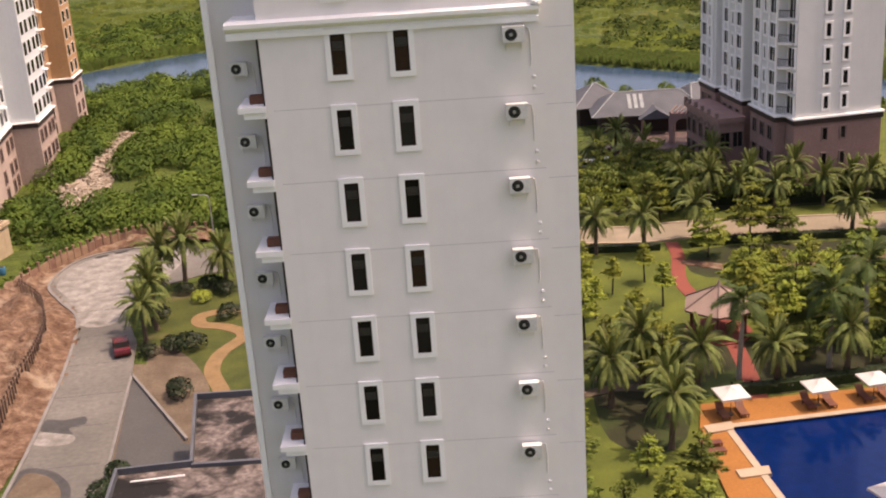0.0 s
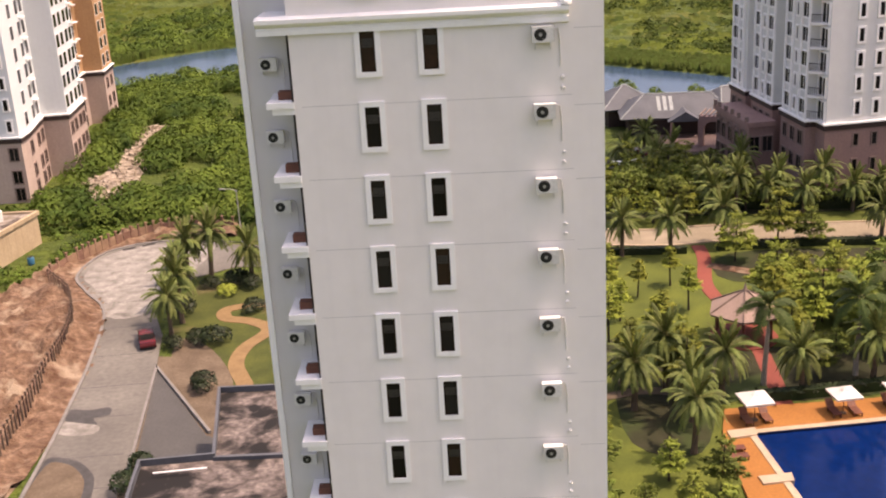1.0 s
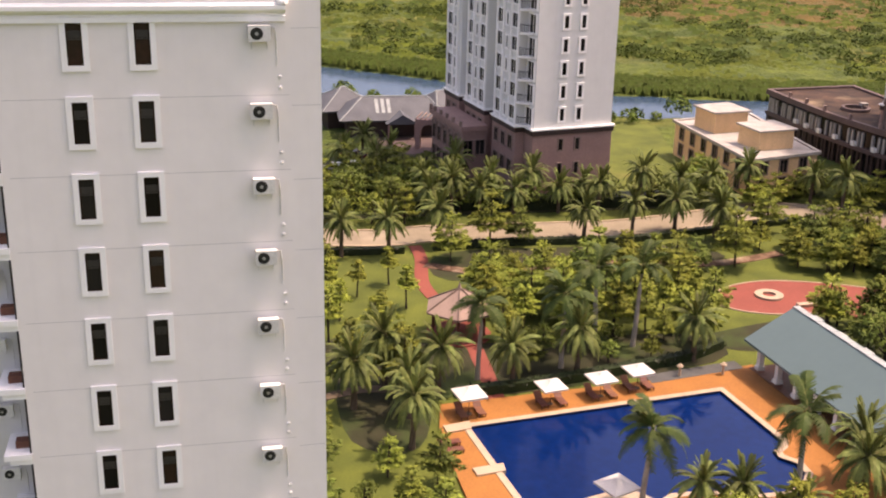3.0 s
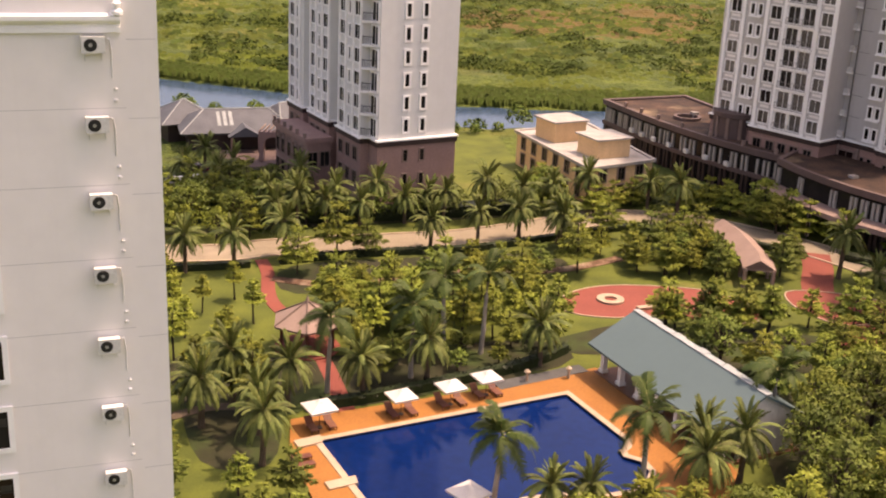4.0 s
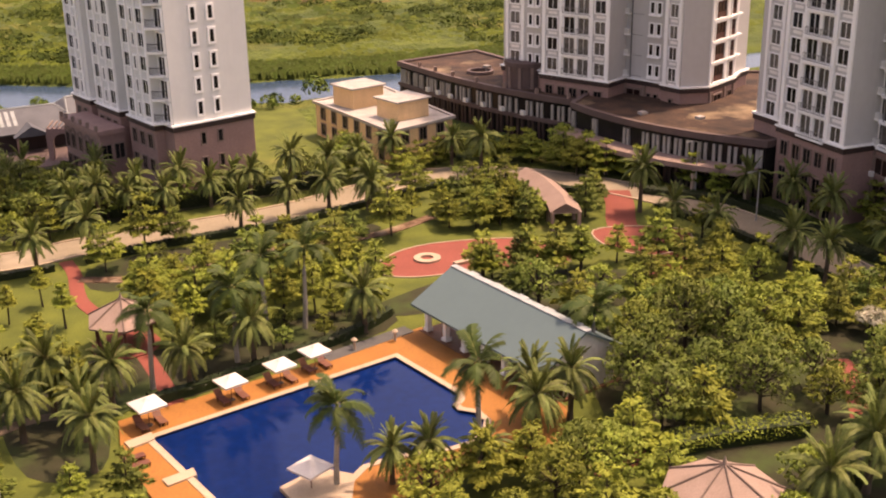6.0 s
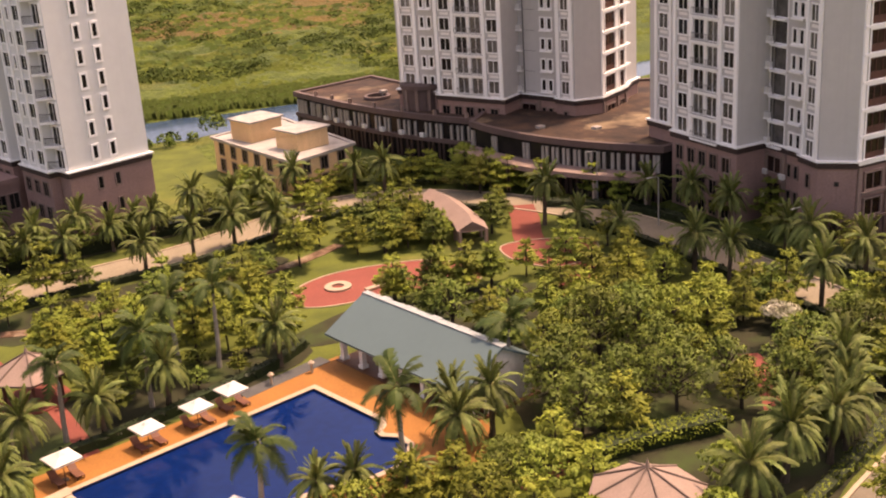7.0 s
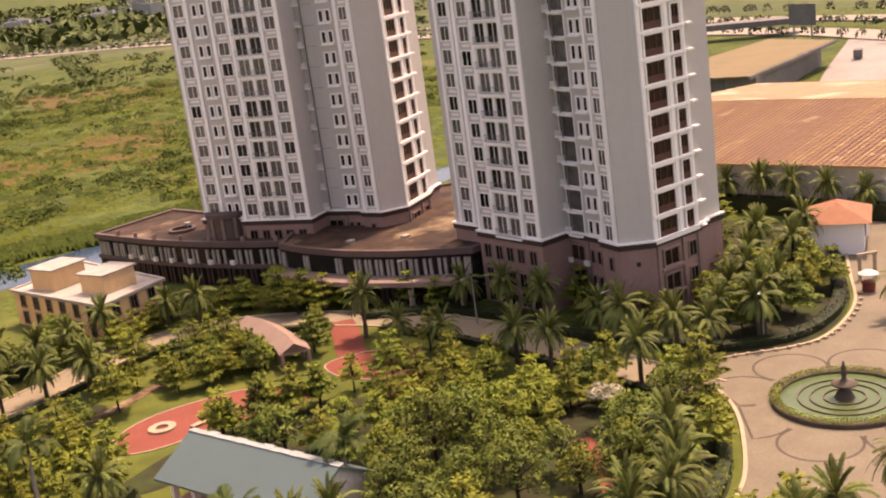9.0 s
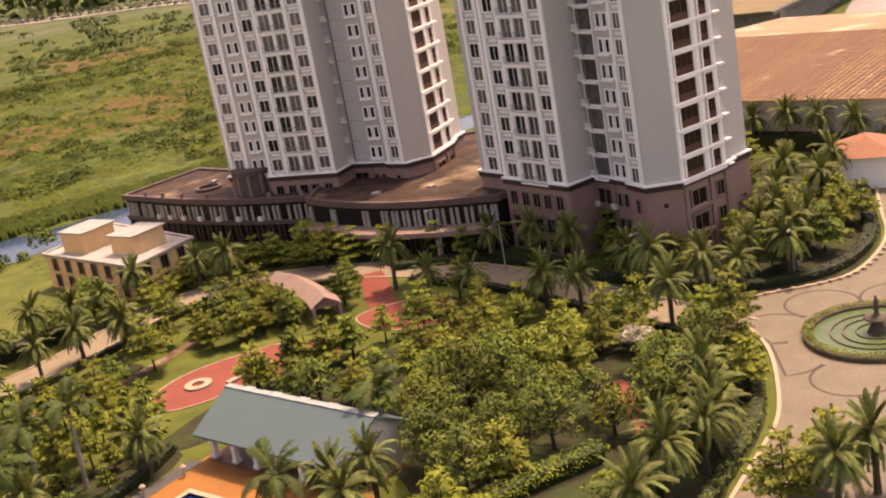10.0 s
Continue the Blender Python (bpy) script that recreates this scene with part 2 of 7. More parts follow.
    "royalfrond": material("royal_palm_frond", (0.074, 0.1073, 0.02812), (0.0481, 0.074, 0.02072), 0.6, 0.8, 4, 0.0, vary=0.2, trans=0.22, spec=0.15),
    "leafy": material("tiered_tree_leaves", (0.2434, 0.2812, 0.04701), (0.1049, 0.1301, 0.0235), 0.6, 0.6, 3, 0.0, vary=0.25, island=0.14, trans=0.1, spec=0.1),
    "leafdark": material("dense_tree_leaves", (0.1721, 0.2182, 0.04197), (0.05456, 0.07721, 0.01679), 0.55, 0.6, 3, 0.0, vary=0.22, island=0.15, trans=0.08, spec=0.1),
    "leaflight": material("light_tree_leaves", (0.2771, 0.3088, 0.04909), (0.1425, 0.1663, 0.02771), 0.6, 0.6, 3, 0.0, vary=0.22, island=0.13, trans=0.12, spec=0.1),
    "shrub": material("wild_shrub_leaves", (0.1208, 0.1739, 0.02706), (0.02899, 0.05798, 0.01063), 0.7, 0.16, 1, 0.0, island=0.14, trans=0.1, spec=0.1),
    # leaf colour lowered to carry the deep shade of the hedges
    "hedge": material("shade_dark_leaves", (0.02368, 0.037, 0.01036), (0.0148, 0.02516, 0.0074), 0.6, 0.6, 3, 0.0, vary=0.2, island=0.4, trans=0.15),
    "hedgelight": material("bright_hedge_leaves", (0.22, 0.27, 0.04), (0.1, 0.135, 0.02), 0.6, 0.6, 3, 0.0, island=0.2, trans=0.12, spec=0.1),
    "darksedge": material("dark_marsh_sedge", (0.0518, 0.0777, 0.01332), (0.0333, 0.05328, 0.00962), 0.8, 0.05, 2, 0.0, island=0.15, trans=0.1, spec=0.1),
    "reed": material("marsh_reeds", (0.0851, 0.1147, 0.01554), (0.0592, 0.074, 0.01332), 0.8, 0.03, 2, 0.0, island=0.08, trans=0.1, spec=0.1),
    "canvas": material("white_canvas", (0.6724, 0.656, 0.6232), (0.6232, 0.5986, 0.574), 0.8, 2, 12, 0.05, trans=0.15),
    "wood": material("dark_red_wood", (0.18, 0.065, 0.04), (0.12, 0.045, 0.03), 0.6, 2, 14, 0.1, vary=0.2),
    "slatebed": material("dark_grey_paving", (0.0888, 0.0888, 0.0851), (0.0666, 0.0666, 0.0666), 0.8, 0.6, 6, 0.1),
    "stone": material("carved_dark_stone", (0.1184, 0.0888, 0.0666), (0.0814, 0.0629, 0.0481), 0.8, 1.5, 10, 0.3),
    "line": material("dark_paving_inlay", (0.0814, 0.0629, 0.0481), None, 0.85, 2, 8, 0.1),
    "redpaint": material("red_car_paint", (0.11, 0.009, 0.01), (0.10, 0.008, 0.009), 0.25, 1, 4, 0.0, spec=0.5),
    "carwhite": material("white_car_paint", (0.75, 0.75, 0.75), (0.70, 0.70, 0.70), 0.3, 1, 4, 0.0, spec=0.5),
    "rubber": material("tyre_rubber", (0.02, 0.02, 0.02), None, 0.9, 3, 10, 0.0),
    "steel": material("galvanised_steel", (0.42, 0.42, 0.42), None, 0.5, 2, 10, 0.0, metal=0.6),
    "blossom": material("white_blossom_leaves", (0.451, 0.41, 0.328), (0.246, 0.246, 0.1476), 0.7, 1, 4, 0.0, island=0.4, trans=0.2),
    "highway": material("pale_highway", (0.3108, 0.2738, 0.2294), (0.2664, 0.2368, 0.1998), 0.9, 0.05, 1, 0.05),
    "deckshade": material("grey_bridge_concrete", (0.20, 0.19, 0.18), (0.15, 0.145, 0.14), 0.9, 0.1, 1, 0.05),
}


def ground_material():
    """Marsh and meadow: bright and dull green drifts, brown stretches, darker clumps."""
    m = material("marsh_meadow", (0.09472, 0.1243, 0.0148), (0.03848, 0.06364, 0.00962), 0.95, 0.11, 0.55, 1.0, c3=(0.1258, 0.1147, 0.0222), patch=0.07, depth=0.8, grain=0.8, warp=9.0)
    return m


def water_material(name, base, rough, bump, scale):
    m = material(name, base, tuple(0.8 * v for v in base), rough, 0.1, scale, bump, spec=0.22, depth=0.03)
    return m


M["meadow"] = ground_material()
M["brownmarsh"] = material("brown_marsh_sedge", (0.128, 0.082, 0.018), (0.085, 0.062, 0.0135), 0.95, 0.1, 0.55, 1.0, c3=(0.0962, 0.111, 0.01776), patch=0.1, depth=0.8, grain=0.6, warp=9.0)
M["farfield"] = material("far_fields", (0.08732, 0.1073, 0.03108), (0.0518, 0.07252, 0.0222), 0.95, 0.02, 0.12, 0.0, c3=(0.1184, 0.1147, 0.0518), patch=0.05, grain=0.7, warp=20.0)
M["farleaf"] = material("far_tree_leaves", (0.0925, 0.1221, 0.037), (0.0666, 0.0925, 0.0296), 0.9, 0.01, 0.2, 0.0, island=0.2)
M["townwall"] = material("far_pale_walls", (0.3444, 0.3444, 0.3444), (0.246, 0.2542, 0.2624), 0.9, 0.01, 0.1, 0.0, island=0.3)
M["river"] = water_material("river_water", (0.0336, 0.0672, 0.1176), 0.18, 0.5, 0.8)
M["fountainwater"] = water_material("green_fountain_water", (0.085, 0.13, 0.05), 0.15, 0.2, 2)
M["poolwater"] = material("blue_pool_water", (0.000666, 0.01465, 0.08991), (0.000666, 0.01132, 0.06993), 0.05, 0.1, 1.2, 0.12, spec=0.14, depth=0.03)
# blue tile, with the shade below the coping mixed into its colour
M["pooltile"] = material("shade_dark_pool_tile", (0.006, 0.014, 0.05), (0.004, 0.01, 0.036), 0.3, 1, 6, 0.0)


# ---- mesh helpers ----
def mesh_of(name, verts, faces, mat, smooth=False):
    me = bpy.data.meshes.new(name)
    me.from_pydata([tuple(v) for v in verts], [], faces)
    me.materials.append(mat)
    if smooth:
        me.polygons.foreach_set("use_smooth", [True] * len(me.polygons))
    me.update()
    return me


def put(name, me, parent=None, m=None, label=""):
    ob = new(name, me)
    if parent is not None:
        ob.parent = parent
    if m is not None:
        ob.matrix_basis = m
    if label:
        ob["label"] = label
    return ob


class Shape:
    """Collects boxes, prisms and tubes into one mesh."""

    def __init__(self):
        self.v, self.f = [], []

    def add(self, verts, faces):
        k = len(self.v)
        self.v += [tuple(v) for v in verts]
        self.f += [tuple(i + k for i in f) for f in faces]
        return self

    def box(self, x0, x1, y0, y1, z0, z1, turn=None):
        vs = [Vector((x, y, z)) for z in (z0, z1) for x, y in ((x0, y0), (x1, y0), (x1, y1), (x0, y1))]
        if turn is not None:
            vs = [turn @ v for v in vs]
        return self.add(vs, [(3, 2, 1, 0), (4, 5, 6, 7), (0, 1, 5, 4), (1, 2, 6, 5), (2, 3, 7, 6), (3, 0, 4, 7)])

    def prism(self, pts, z0, z1, cap=True):
        n = len(pts)
        area = sum(pts[i][0] * pts[(i + 1) % n][1] - pts[(i + 1) % n][0] * pts[i][1] for i in range(n))
        pts = pts if area > 0 else pts[::-1]
        vs = [(x, y, z0) for x, y in pts] + [(x, y, z1) for x, y in pts]
        fs = [(i, (i + 1) % n, n + (i + 1) % n, n + i) for i in range(n)]
        if cap:
            fs += [tuple(range(n, 2 * n)), tuple(range(n - 1, -1, -1))]
        return self.add(vs, fs)

    def tube(self, path, radii, sides=8):
        rings = []
        for i, p in enumerate(path):
            p = Vector(p)
            a = Vector(path[min(i + 1, len(path) - 1)]) - Vector(path[max(i - 1, 0)])
            q = a.to_track_quat("Z", "Y")
            rings.append([p + q @ Vector((radii[i] * math.cos(2 * math.pi * k / sides), radii[i] * math.sin(2 * math.pi * k / sides), 0)) for k in range(sides)])
        vs = [v for r in rings for v in r]
        fs = [(i * sides + k, i * sides + (k + 1) % sides, (i + 1) * sides + (k + 1) % sides, (i + 1) * sides + k) for i in range(len(path) - 1) for k in range(sides)]
        fs += [tuple(range(sides - 1, -1, -1)), tuple(range((len(path) - 1) * sides, len(path) * sides))]
        return self.add(vs, fs)

    def lathe(self, profile, sides=24, start=0.0, end=2 * math.pi):
        full = abs(end - start - 2 * math.pi) < 1e-6
        cols = sides if full else sides + 1
        vs = [(r * math.cos(start + (end - start) * k / sides), r * math.sin(start + (end - start) * k / sides), z) for k in range(cols) for r, z in profile]
        n = len(profile)
        fs = [(k * n + i, (k + 1) % cols * n + i, (k + 1) % cols * n + i + 1, k * n + i + 1) for k in range(sides) for i in range(n - 1)]
        return self.add(vs, fs)

    def mesh(self, name, mat, smooth=False):
        return mesh_of(name, self.v, self.f, mat, smooth)


def empty(name, m=None, label="", category="", group="", kind=""):
    ob = new(name)
    ob.empty_display_size = 0.3
    if m is not None:
        ob.matrix_basis = m
    return tagged(ob, label, category, group, kind)


def smooth_line(pts, closed=False, steps=6):
    """Points on a smooth curve through pts."""
    out, n = [], len(pts)
    for i in range(n if closed else n - 1):
        p = [Vector((*pts[(i + k) % n if closed else min(max(i + k, 0), n - 1)], 0)) for k in (-1, 0, 1, 2)]
        for s in range(steps):
            t = s / steps
            q = 0.5 * (2 * p[1] + (p[2] - p[0]) * t + (2 * p[0] - 5 * p[1] + 4 * p[2] - p[3]) * t * t + (3 * p[1] - p[0] - 3 * p[2] + p[3]) * t ** 3)
            out.append((q.x, q.y))
    if not closed:
        out.append(tuple(pts[-1]))
    return out


def ribbon(line, width):
    """A strip's outline round a line."""
    left, right = [], []
    for i, p in enumerate(line):
        a, b = Vector(line[max(i - 1, 0)]), Vector(line[min(i + 1, len(line) - 1)])
        d = (b - a).normalized()
        nrm = Vector((-d.y, d.x)) * width / 2
        left.append((p[0] + nrm.x, p[1] + nrm.y))
        right.append((p[0] - nrm.x, p[1] - nrm.y))
    return left, right


def strip(name, line, width, z0, z1, mat):
    left, right = ribbon(line, width)
    s = Shape()
    n = len(line)
    fs = [(0, 3, 2, 1), (4 * n - 4, 4 * n - 3, 4 * n - 2, 4 * n - 1)]
    for i in range(0, 4 * n - 4, 4):
        fs += [(i, i + 4, i + 7, i + 3), (i + 1, i + 5, i + 4, i), (i + 3, i + 7, i + 6, i + 2), (i + 2, i + 6, i + 5, i + 1)]
    s.add([v for i in range(n) for v in ((*right[i], z1), (*right[i], z0), (*left[i], z0), (*left[i], z1))], fs)
    return s.mesh(name, mat)


def inside(p, poly):
    x, y = p
    hit = False
    for i in range(len(poly)):
        (x0, y0), (x1, y1) = poly[i], poly[i - 1]
        if (y0 > y) != (y1 > y) and x < (x1 - x0) * (y - y0) / (y1 - y0) + x0:
            hit = not hit
    return hit


def slab(name, pts, z1, mat, z0=-0.3, label="", category="", kind="structure"):
    s = Shape()
    s.prism(list(pts), z0, z1)
    return tagged(put(name, s.mesh(name, mat)), label, category, "", kind)


# ---- ground, river and roads ----
NEAR_BANK = ((-400, 225), (-90, 243), (-61, 247), (-48, 247), (-10, 229), (27, 209), (48, 200), (75, 187), (100, 179.5), (120, 173), (200, 150), (330, 175), (700, 300))
FAR_BANK = ((-400, 240), (-90, 263), (-69, 282), (-56, 290), (-10, 268), (30, 240.5), (53, 221), (82, 204.5), (110, 195), (140, 186), (200, 162), (330, 183), (700, 305))


def bank(line, x):
    return float(np.interp(x, [p[0] for p in line], [p[1] for p in line]))


def ground_height(x, y):
    lo, hi = bank(NEAR_BANK, x), bank(FAR_BANK, x)
    d = min(y - lo, hi - y)
    wob = 1.6 * noise.noise((x * 0.09, y * 0.09, 3.0))
    bed = -2.2 * max(0.0, min(1.0, (d + 1.5 + wob) / 4))
    rise = max(0.0, min(1.0, (y - hi - 3) / 25)) if y > hi else 0.0
    return bed + rise * (0.8 * noise.noise((x * 0.05, y * 0.05, 0.0)) + 1.5 * max(0, noise.noise((x * 0.13, y * 0.19, 5.0)) + 0.05) + 0.45 * noise.noise((x * 0.31, y * 0.31, 7.0)))


def axis(lo, hi, step, far):
    vals = list(np.arange(lo, hi + step / 2, step))
    d, a, b = step, lo, hi
    while a > -far or b < far:
        d *= 1.35
        a, b = a - d, b + d
        vals = [a] + vals + [b]
    return vals


xs, ys = axis(-130, 330, 2.5, 4500), axis(-20, 420, 2.5, 4500)
verts = [(x, y, ground_height(x, y) if -130 <= x <= 330 and 100 < y < 420 else (0.0)) for y in ys for x in xs]
nx = len(xs)
faces = [(j * nx + i, j * nx + i + 1, (j + 1) * nx + i + 1, (j + 1) * nx + i) for j in range(len(ys) - 1) for i in range(nx - 1)]
ground_mesh = mesh_of("ground", verts, faces, M["meadow"], True)
ground_mesh.materials.append(M["brownmarsh"])
ground_mesh.materials.append(M["farfield"])
BROWN = ([(120, 302), (137, 338), (157, 334), (177, 337), (202, 351), (235, 350), (214, 318), (192, 290), (176, 264), (158, 280), (142, 279), (131, 287)], [(240, 440), (284, 420), (328, 492), (300, 520), (290, 570)])
mids = [(sum(verts[k][0] for k in f) / 4, sum(verts[k][1] for k in f) / 4) for f in faces]
tint = random.Random(77)


def sedge(x, y):
    """Whether brown sedge grows here: the marked stretches with ragged edges, and thin drifts elsewhere."""
    q = (x + 10 * noise.noise((x * 0.03, y * 0.03, 1.0)) + 7 * noise.noise((x * 0.11, y * 0.11, 2.0)) + tint.uniform(-4, 4), y + 8 * noise.noise((x * 0.03, y * 0.03, 8.0)) + 6 * noise.noise((x * 0.11, y * 0.11, 9.0)) + tint.uniform(-4, 4))
    return any(inside(q, b) for b in BROWN)


ground_mesh.polygons.foreach_set("material_index", [2 if y > 760 or x > 480 else int(60 < x < 340 and 220 < y < 580 and sedge(x, y)) for x, y in mids])
tagged(put("ground", ground_mesh), "flat green marsh meadow with brown stretches reaching the horizon", "ground", "", "structure")

bank_xs = [x for x in range(-130, 331, 10)]
river_pts = [(x, bank(NEAR_BANK, x) - 3) for x in bank_xs] + [(x, bank(FAR_BANK, x) + 3) for x in reversed(bank_xs)]
water = Shape()
for i in range(len(bank_xs) - 1):
    a, b = bank_xs[i], bank_xs[i + 1]
    water.add([(a, bank(NEAR_BANK, a) - 4, -0.75), (b, bank(NEAR_BANK, b) - 4, -0.75), (b, bank(FAR_BANK, b) + 4, -0.75), (a, bank(FAR_BANK, a) + 4, -0.75)], [(0, 1, 2, 3)])
tagged(put("water", water.mesh("river", M["river"])), "calm blue-grey river between green banks", "river", "", "structure")

GARDEN = [(6, 58), (6, 134), (60, 134.5), (74, 138), (97, 124), (104, 100), (104, 84), (103, 70), (112, 66), (125, 62), (150, 70), (150, 20), (20, 20)]
slab("garden_ground", GARDEN, 0.02, M["lawn"], -0.3, "green garden lawn with bare yellowish patches", "lawn")
slab("bare_verge", [(-31, 101), (-26.5, 70), (-17, 70), (-19, 88), (-24, 100)], 0.012, M["drysoil"], -0.3, "dry soil verge along the ramp", "soil")
# dark beds whose colour stands in for shade under palms and trees
slab("shaded_bed", [(8, 136.5), (26, 135.5), (62, 133.6), (63, 138), (44.5, 139.5), (38, 165), (10, 165)], 0.035, M["soil"], -0.3, "planted ground by the tower, coloured dark for shade under the palms", "soil")
slab("planting_bed", [(126, 74.5), (150, 74.5), (153, 108), (128, 104)], 0.03, M["soil"], -0.3, "planted ground beside the tower, coloured dark for tree shade", "soil")
# more beds over the lawn, their dark colour deepening the tree shade
bed_z = 0.026
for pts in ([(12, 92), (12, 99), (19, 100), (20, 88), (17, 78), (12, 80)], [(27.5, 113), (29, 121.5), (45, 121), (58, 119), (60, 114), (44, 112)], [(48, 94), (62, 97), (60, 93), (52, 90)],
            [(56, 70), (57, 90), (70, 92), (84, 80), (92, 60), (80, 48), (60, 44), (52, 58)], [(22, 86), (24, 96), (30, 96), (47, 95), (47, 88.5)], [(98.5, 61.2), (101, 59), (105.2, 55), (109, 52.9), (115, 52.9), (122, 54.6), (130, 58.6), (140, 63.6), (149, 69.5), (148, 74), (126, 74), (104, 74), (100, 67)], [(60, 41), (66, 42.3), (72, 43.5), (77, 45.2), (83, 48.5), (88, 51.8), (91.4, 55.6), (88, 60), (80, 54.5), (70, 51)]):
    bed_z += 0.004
    slab("planting_bed", smooth_line(pts, True, 4), bed_z, M["soil"], -0.3, "garden soil with low green growth, coloured dark for tree shade", "soil")

slab("river_lawn", smooth_line([(57, 139), (70, 138.5), (74.5, 150), (75.5, 165), (78, 178), (70, 181), (60, 182), (58, 165)], True, 4), 0.03, M["lawn"], -0.3, "bright mown lawn between the tower and the yellow house", "lawn")
ring_road = smooth_line([(-4, 130.5), (5, 129.5), (15, 129), (23, 127.8), (29, 128.4), (42, 127.5), (52, 126.8), (60, 127.8), (67, 129.3), (76, 130.5), (86, 125), (93, 114), (97, 102), (97.5, 90), (95.5, 76), (93.5, 64), (92, 56)])
tagged(put("road", strip("ring_road", ring_road, 5.4, -0.3, 0.06, M["roadbeige"])), "beige paved estate road lined with palms", "road", "", "structure")
for k, side in enumerate(ribbon(ring_road, 5.7)):
    tagged(put("kerb", strip("kerb", side, 0.3, -0.2, 0.17, M["coping"])), "pale stone kerb along the estate road", "kerb", "", "structure")

plaza_edge = smooth_line([(58, 39.6), (64.5, 41.2), (72.2, 42.8), (77.2, 44.2), (83.3, 47.5), (88.5, 51), (92, 54.5), (94, 58), (97, 60), (100.8, 58.4), (105, 54.5), (109, 52.3), (115, 52.3), (122, 54.0), (130, 58), (140, 63)], False, 4)
plaza = plaza_edge + [(158, 70), (162, 61), (140, 54), (128, 49), (121, 43), (117, 36), (112, 28), (100, 20), (85, 20), (74, 30), (60, 34), (48, 34), (50, 38)]
slab("plaza_pavement", plaza, 0.07, M["beige"], -0.3, "beige paved plaza with dark curved inlays", "pavement")
tagged(put("kerb", strip("plaza_kerb", plaza_edge, 0.35, -0.2, 0.22, M["coping"])), "pale kerb round the plaza", "kerb", "", "structure")

RED = [smooth_line([(53.5, 103), (57, 106), (62.4, 106.8), (69.5, 104.3), (73, 101.5), (74.5, 96), (71.5, 93), (66.5, 95.2), (63, 97.3), (58, 98), (54.5, 100)], True, 4),
       smooth_line([(81, 100), (86, 98.5), (90, 94), (86.5, 90), (81, 90), (79, 95)], True, 4)]
for pts in RED:
    slab("red_pavement", pts, 0.075, M["redpave"], -0.3, "brick-red rubber play court", "pavement")
for k, (line, w) in enumerate((([(93.2, 110.8), (90, 106), (86, 101), (83.5, 97)], 3.6), ([(84, 93), (82, 88), (78.5, 84.5), (75.5, 82.5)], 3.8), ([(26.2, 124.5), (26, 120), (24.6, 112), (25.6, 104), (26, 96.7), (25.2, 85)], 1.5),
                               ([(77.4, 60.9), (75.6, 57.6), (73, 55), (70, 52)], 1.9), ([(47.5, 58), (50.5, 57.6), (54, 57)], 1.8), ([(26, 118), (34, 114), (46, 115.5), (58, 113), (68, 115)], 1.6))):
    tagged(put("garden_path", strip("garden_path", smooth_line(line), w, -0.3, 0.066 + 0.004 * k, M["redpave"] if k < 5 else M["dirt"])), "brick-red garden footpath" if k < 5 else "bare earth footpath through the garden", "path", "", "structure")
for pts in RED:
    tagged(put("kerb", strip("court_kerb", pts + pts[:1], 0.18, -0.1, 0.13, M["coping"])), "pale kerb round the red court", "kerb", "", "structure")
ringp = Shape().lathe([(0.7, 0.05), (0.7, 0.3), (1.5, 0.3), (1.5, 0.05)], 28)
tagged(put("tree_ring", ringp.mesh("tree_ring", M["coping"]), None, pose(60, 102.7, 0)), "round pale stone ring on the red court", "planter")
tagged(put("garden_path", strip("pool_path", smooth_line([(6, 86.8), (10.9, 88.0), (14.5, 88.8), (18.5, 87.6)]), 1.3, -0.3, 0.062, M["drysoil"])), "bare earth footpath behind the pool", "path", "", "structure")
tagged(put("tree_ring", strip("curved_seat", smooth_line([(61.5, 99.4), (63.8, 99.6), (65.6, 101.2)], False, 5), 0.7, 0, 0.4, M["coping"])), "curved pale stone bench on the red court", "bench")

# west side: concrete road, ramp, earth
WEST_ROAD = smooth_line([(-34.4, 72), (-35.1, 83.9), (-35.7, 91.1), (-36.7, 100.9), (-38.8, 112.9), (-42.6, 119.2), (-45.3, 124.8), (-44.0, 132.5), (-38.3, 135.6), (-30, 134.4), (-22, 130), (-10, 128)], False, 5)
west_poly = WEST_ROAD + [(-4, 126.5), (-4, 123), (-20, 124.5), (-27, 125), (-32.5, 121), (-33.2, 112), (-31, 106), (-29.6, 97.3), (-28.2, 86.2), (-27, 72)]
slab("west_road", west_poly, 0.08, M["concrete"], -0.3, "worn pale concrete road with dark repair patches", "road")
tagged(put("kerb", strip("west_kerb", WEST_ROAD, 0.3, -0.2, 0.2, M["kerbgrey"])), "pale concrete kerb of the worn road", "kerb", "", "structure")
EARTH = [(-38, 60), (-36.0, 74), (-35.4, 84), (-35.6, 92), (-36.5, 101), (-38.5, 113), (-42.3, 119.5), (-45, 125), (-43.8, 133), (-38, 136.6), (-29, 136.5), (-30, 139.5), (-41, 140), (-48, 131), (-50.5, 121), (-58, 119), (-85, 118), (-85, 60)]


def churned_earth(outline, step=0.6):
    """Bare ground worked into ridges and ruts, level where it meets the road."""
    border = np.array(WEST_ROAD)
    gx, gy = np.arange(-66, -28, step), np.arange(66, 141, step)
    vs, fs, known = [], [], {}

    def vert(i, j):
        if (i, j) not in known:
            x, y = float(gx[i]), float(gy[j])
            d = float(np.sqrt(((border - (x, y)) ** 2).sum(1).min()))
            w = noise.noise((x * 0.12, y * 0.12, 1.0)) * 4
            h = 1.5 * abs(noise.noise((x * 0.4 + w, y * 0.2 + w, 4.0))) + 0.45 * abs(noise.noise((x * 0.9, y * 0.9, 9.0))) + 0.25 * max(0.0, noise.noise((x * 0.08, y * 0.08, 6.0)))
            known[i, j] = len(vs)
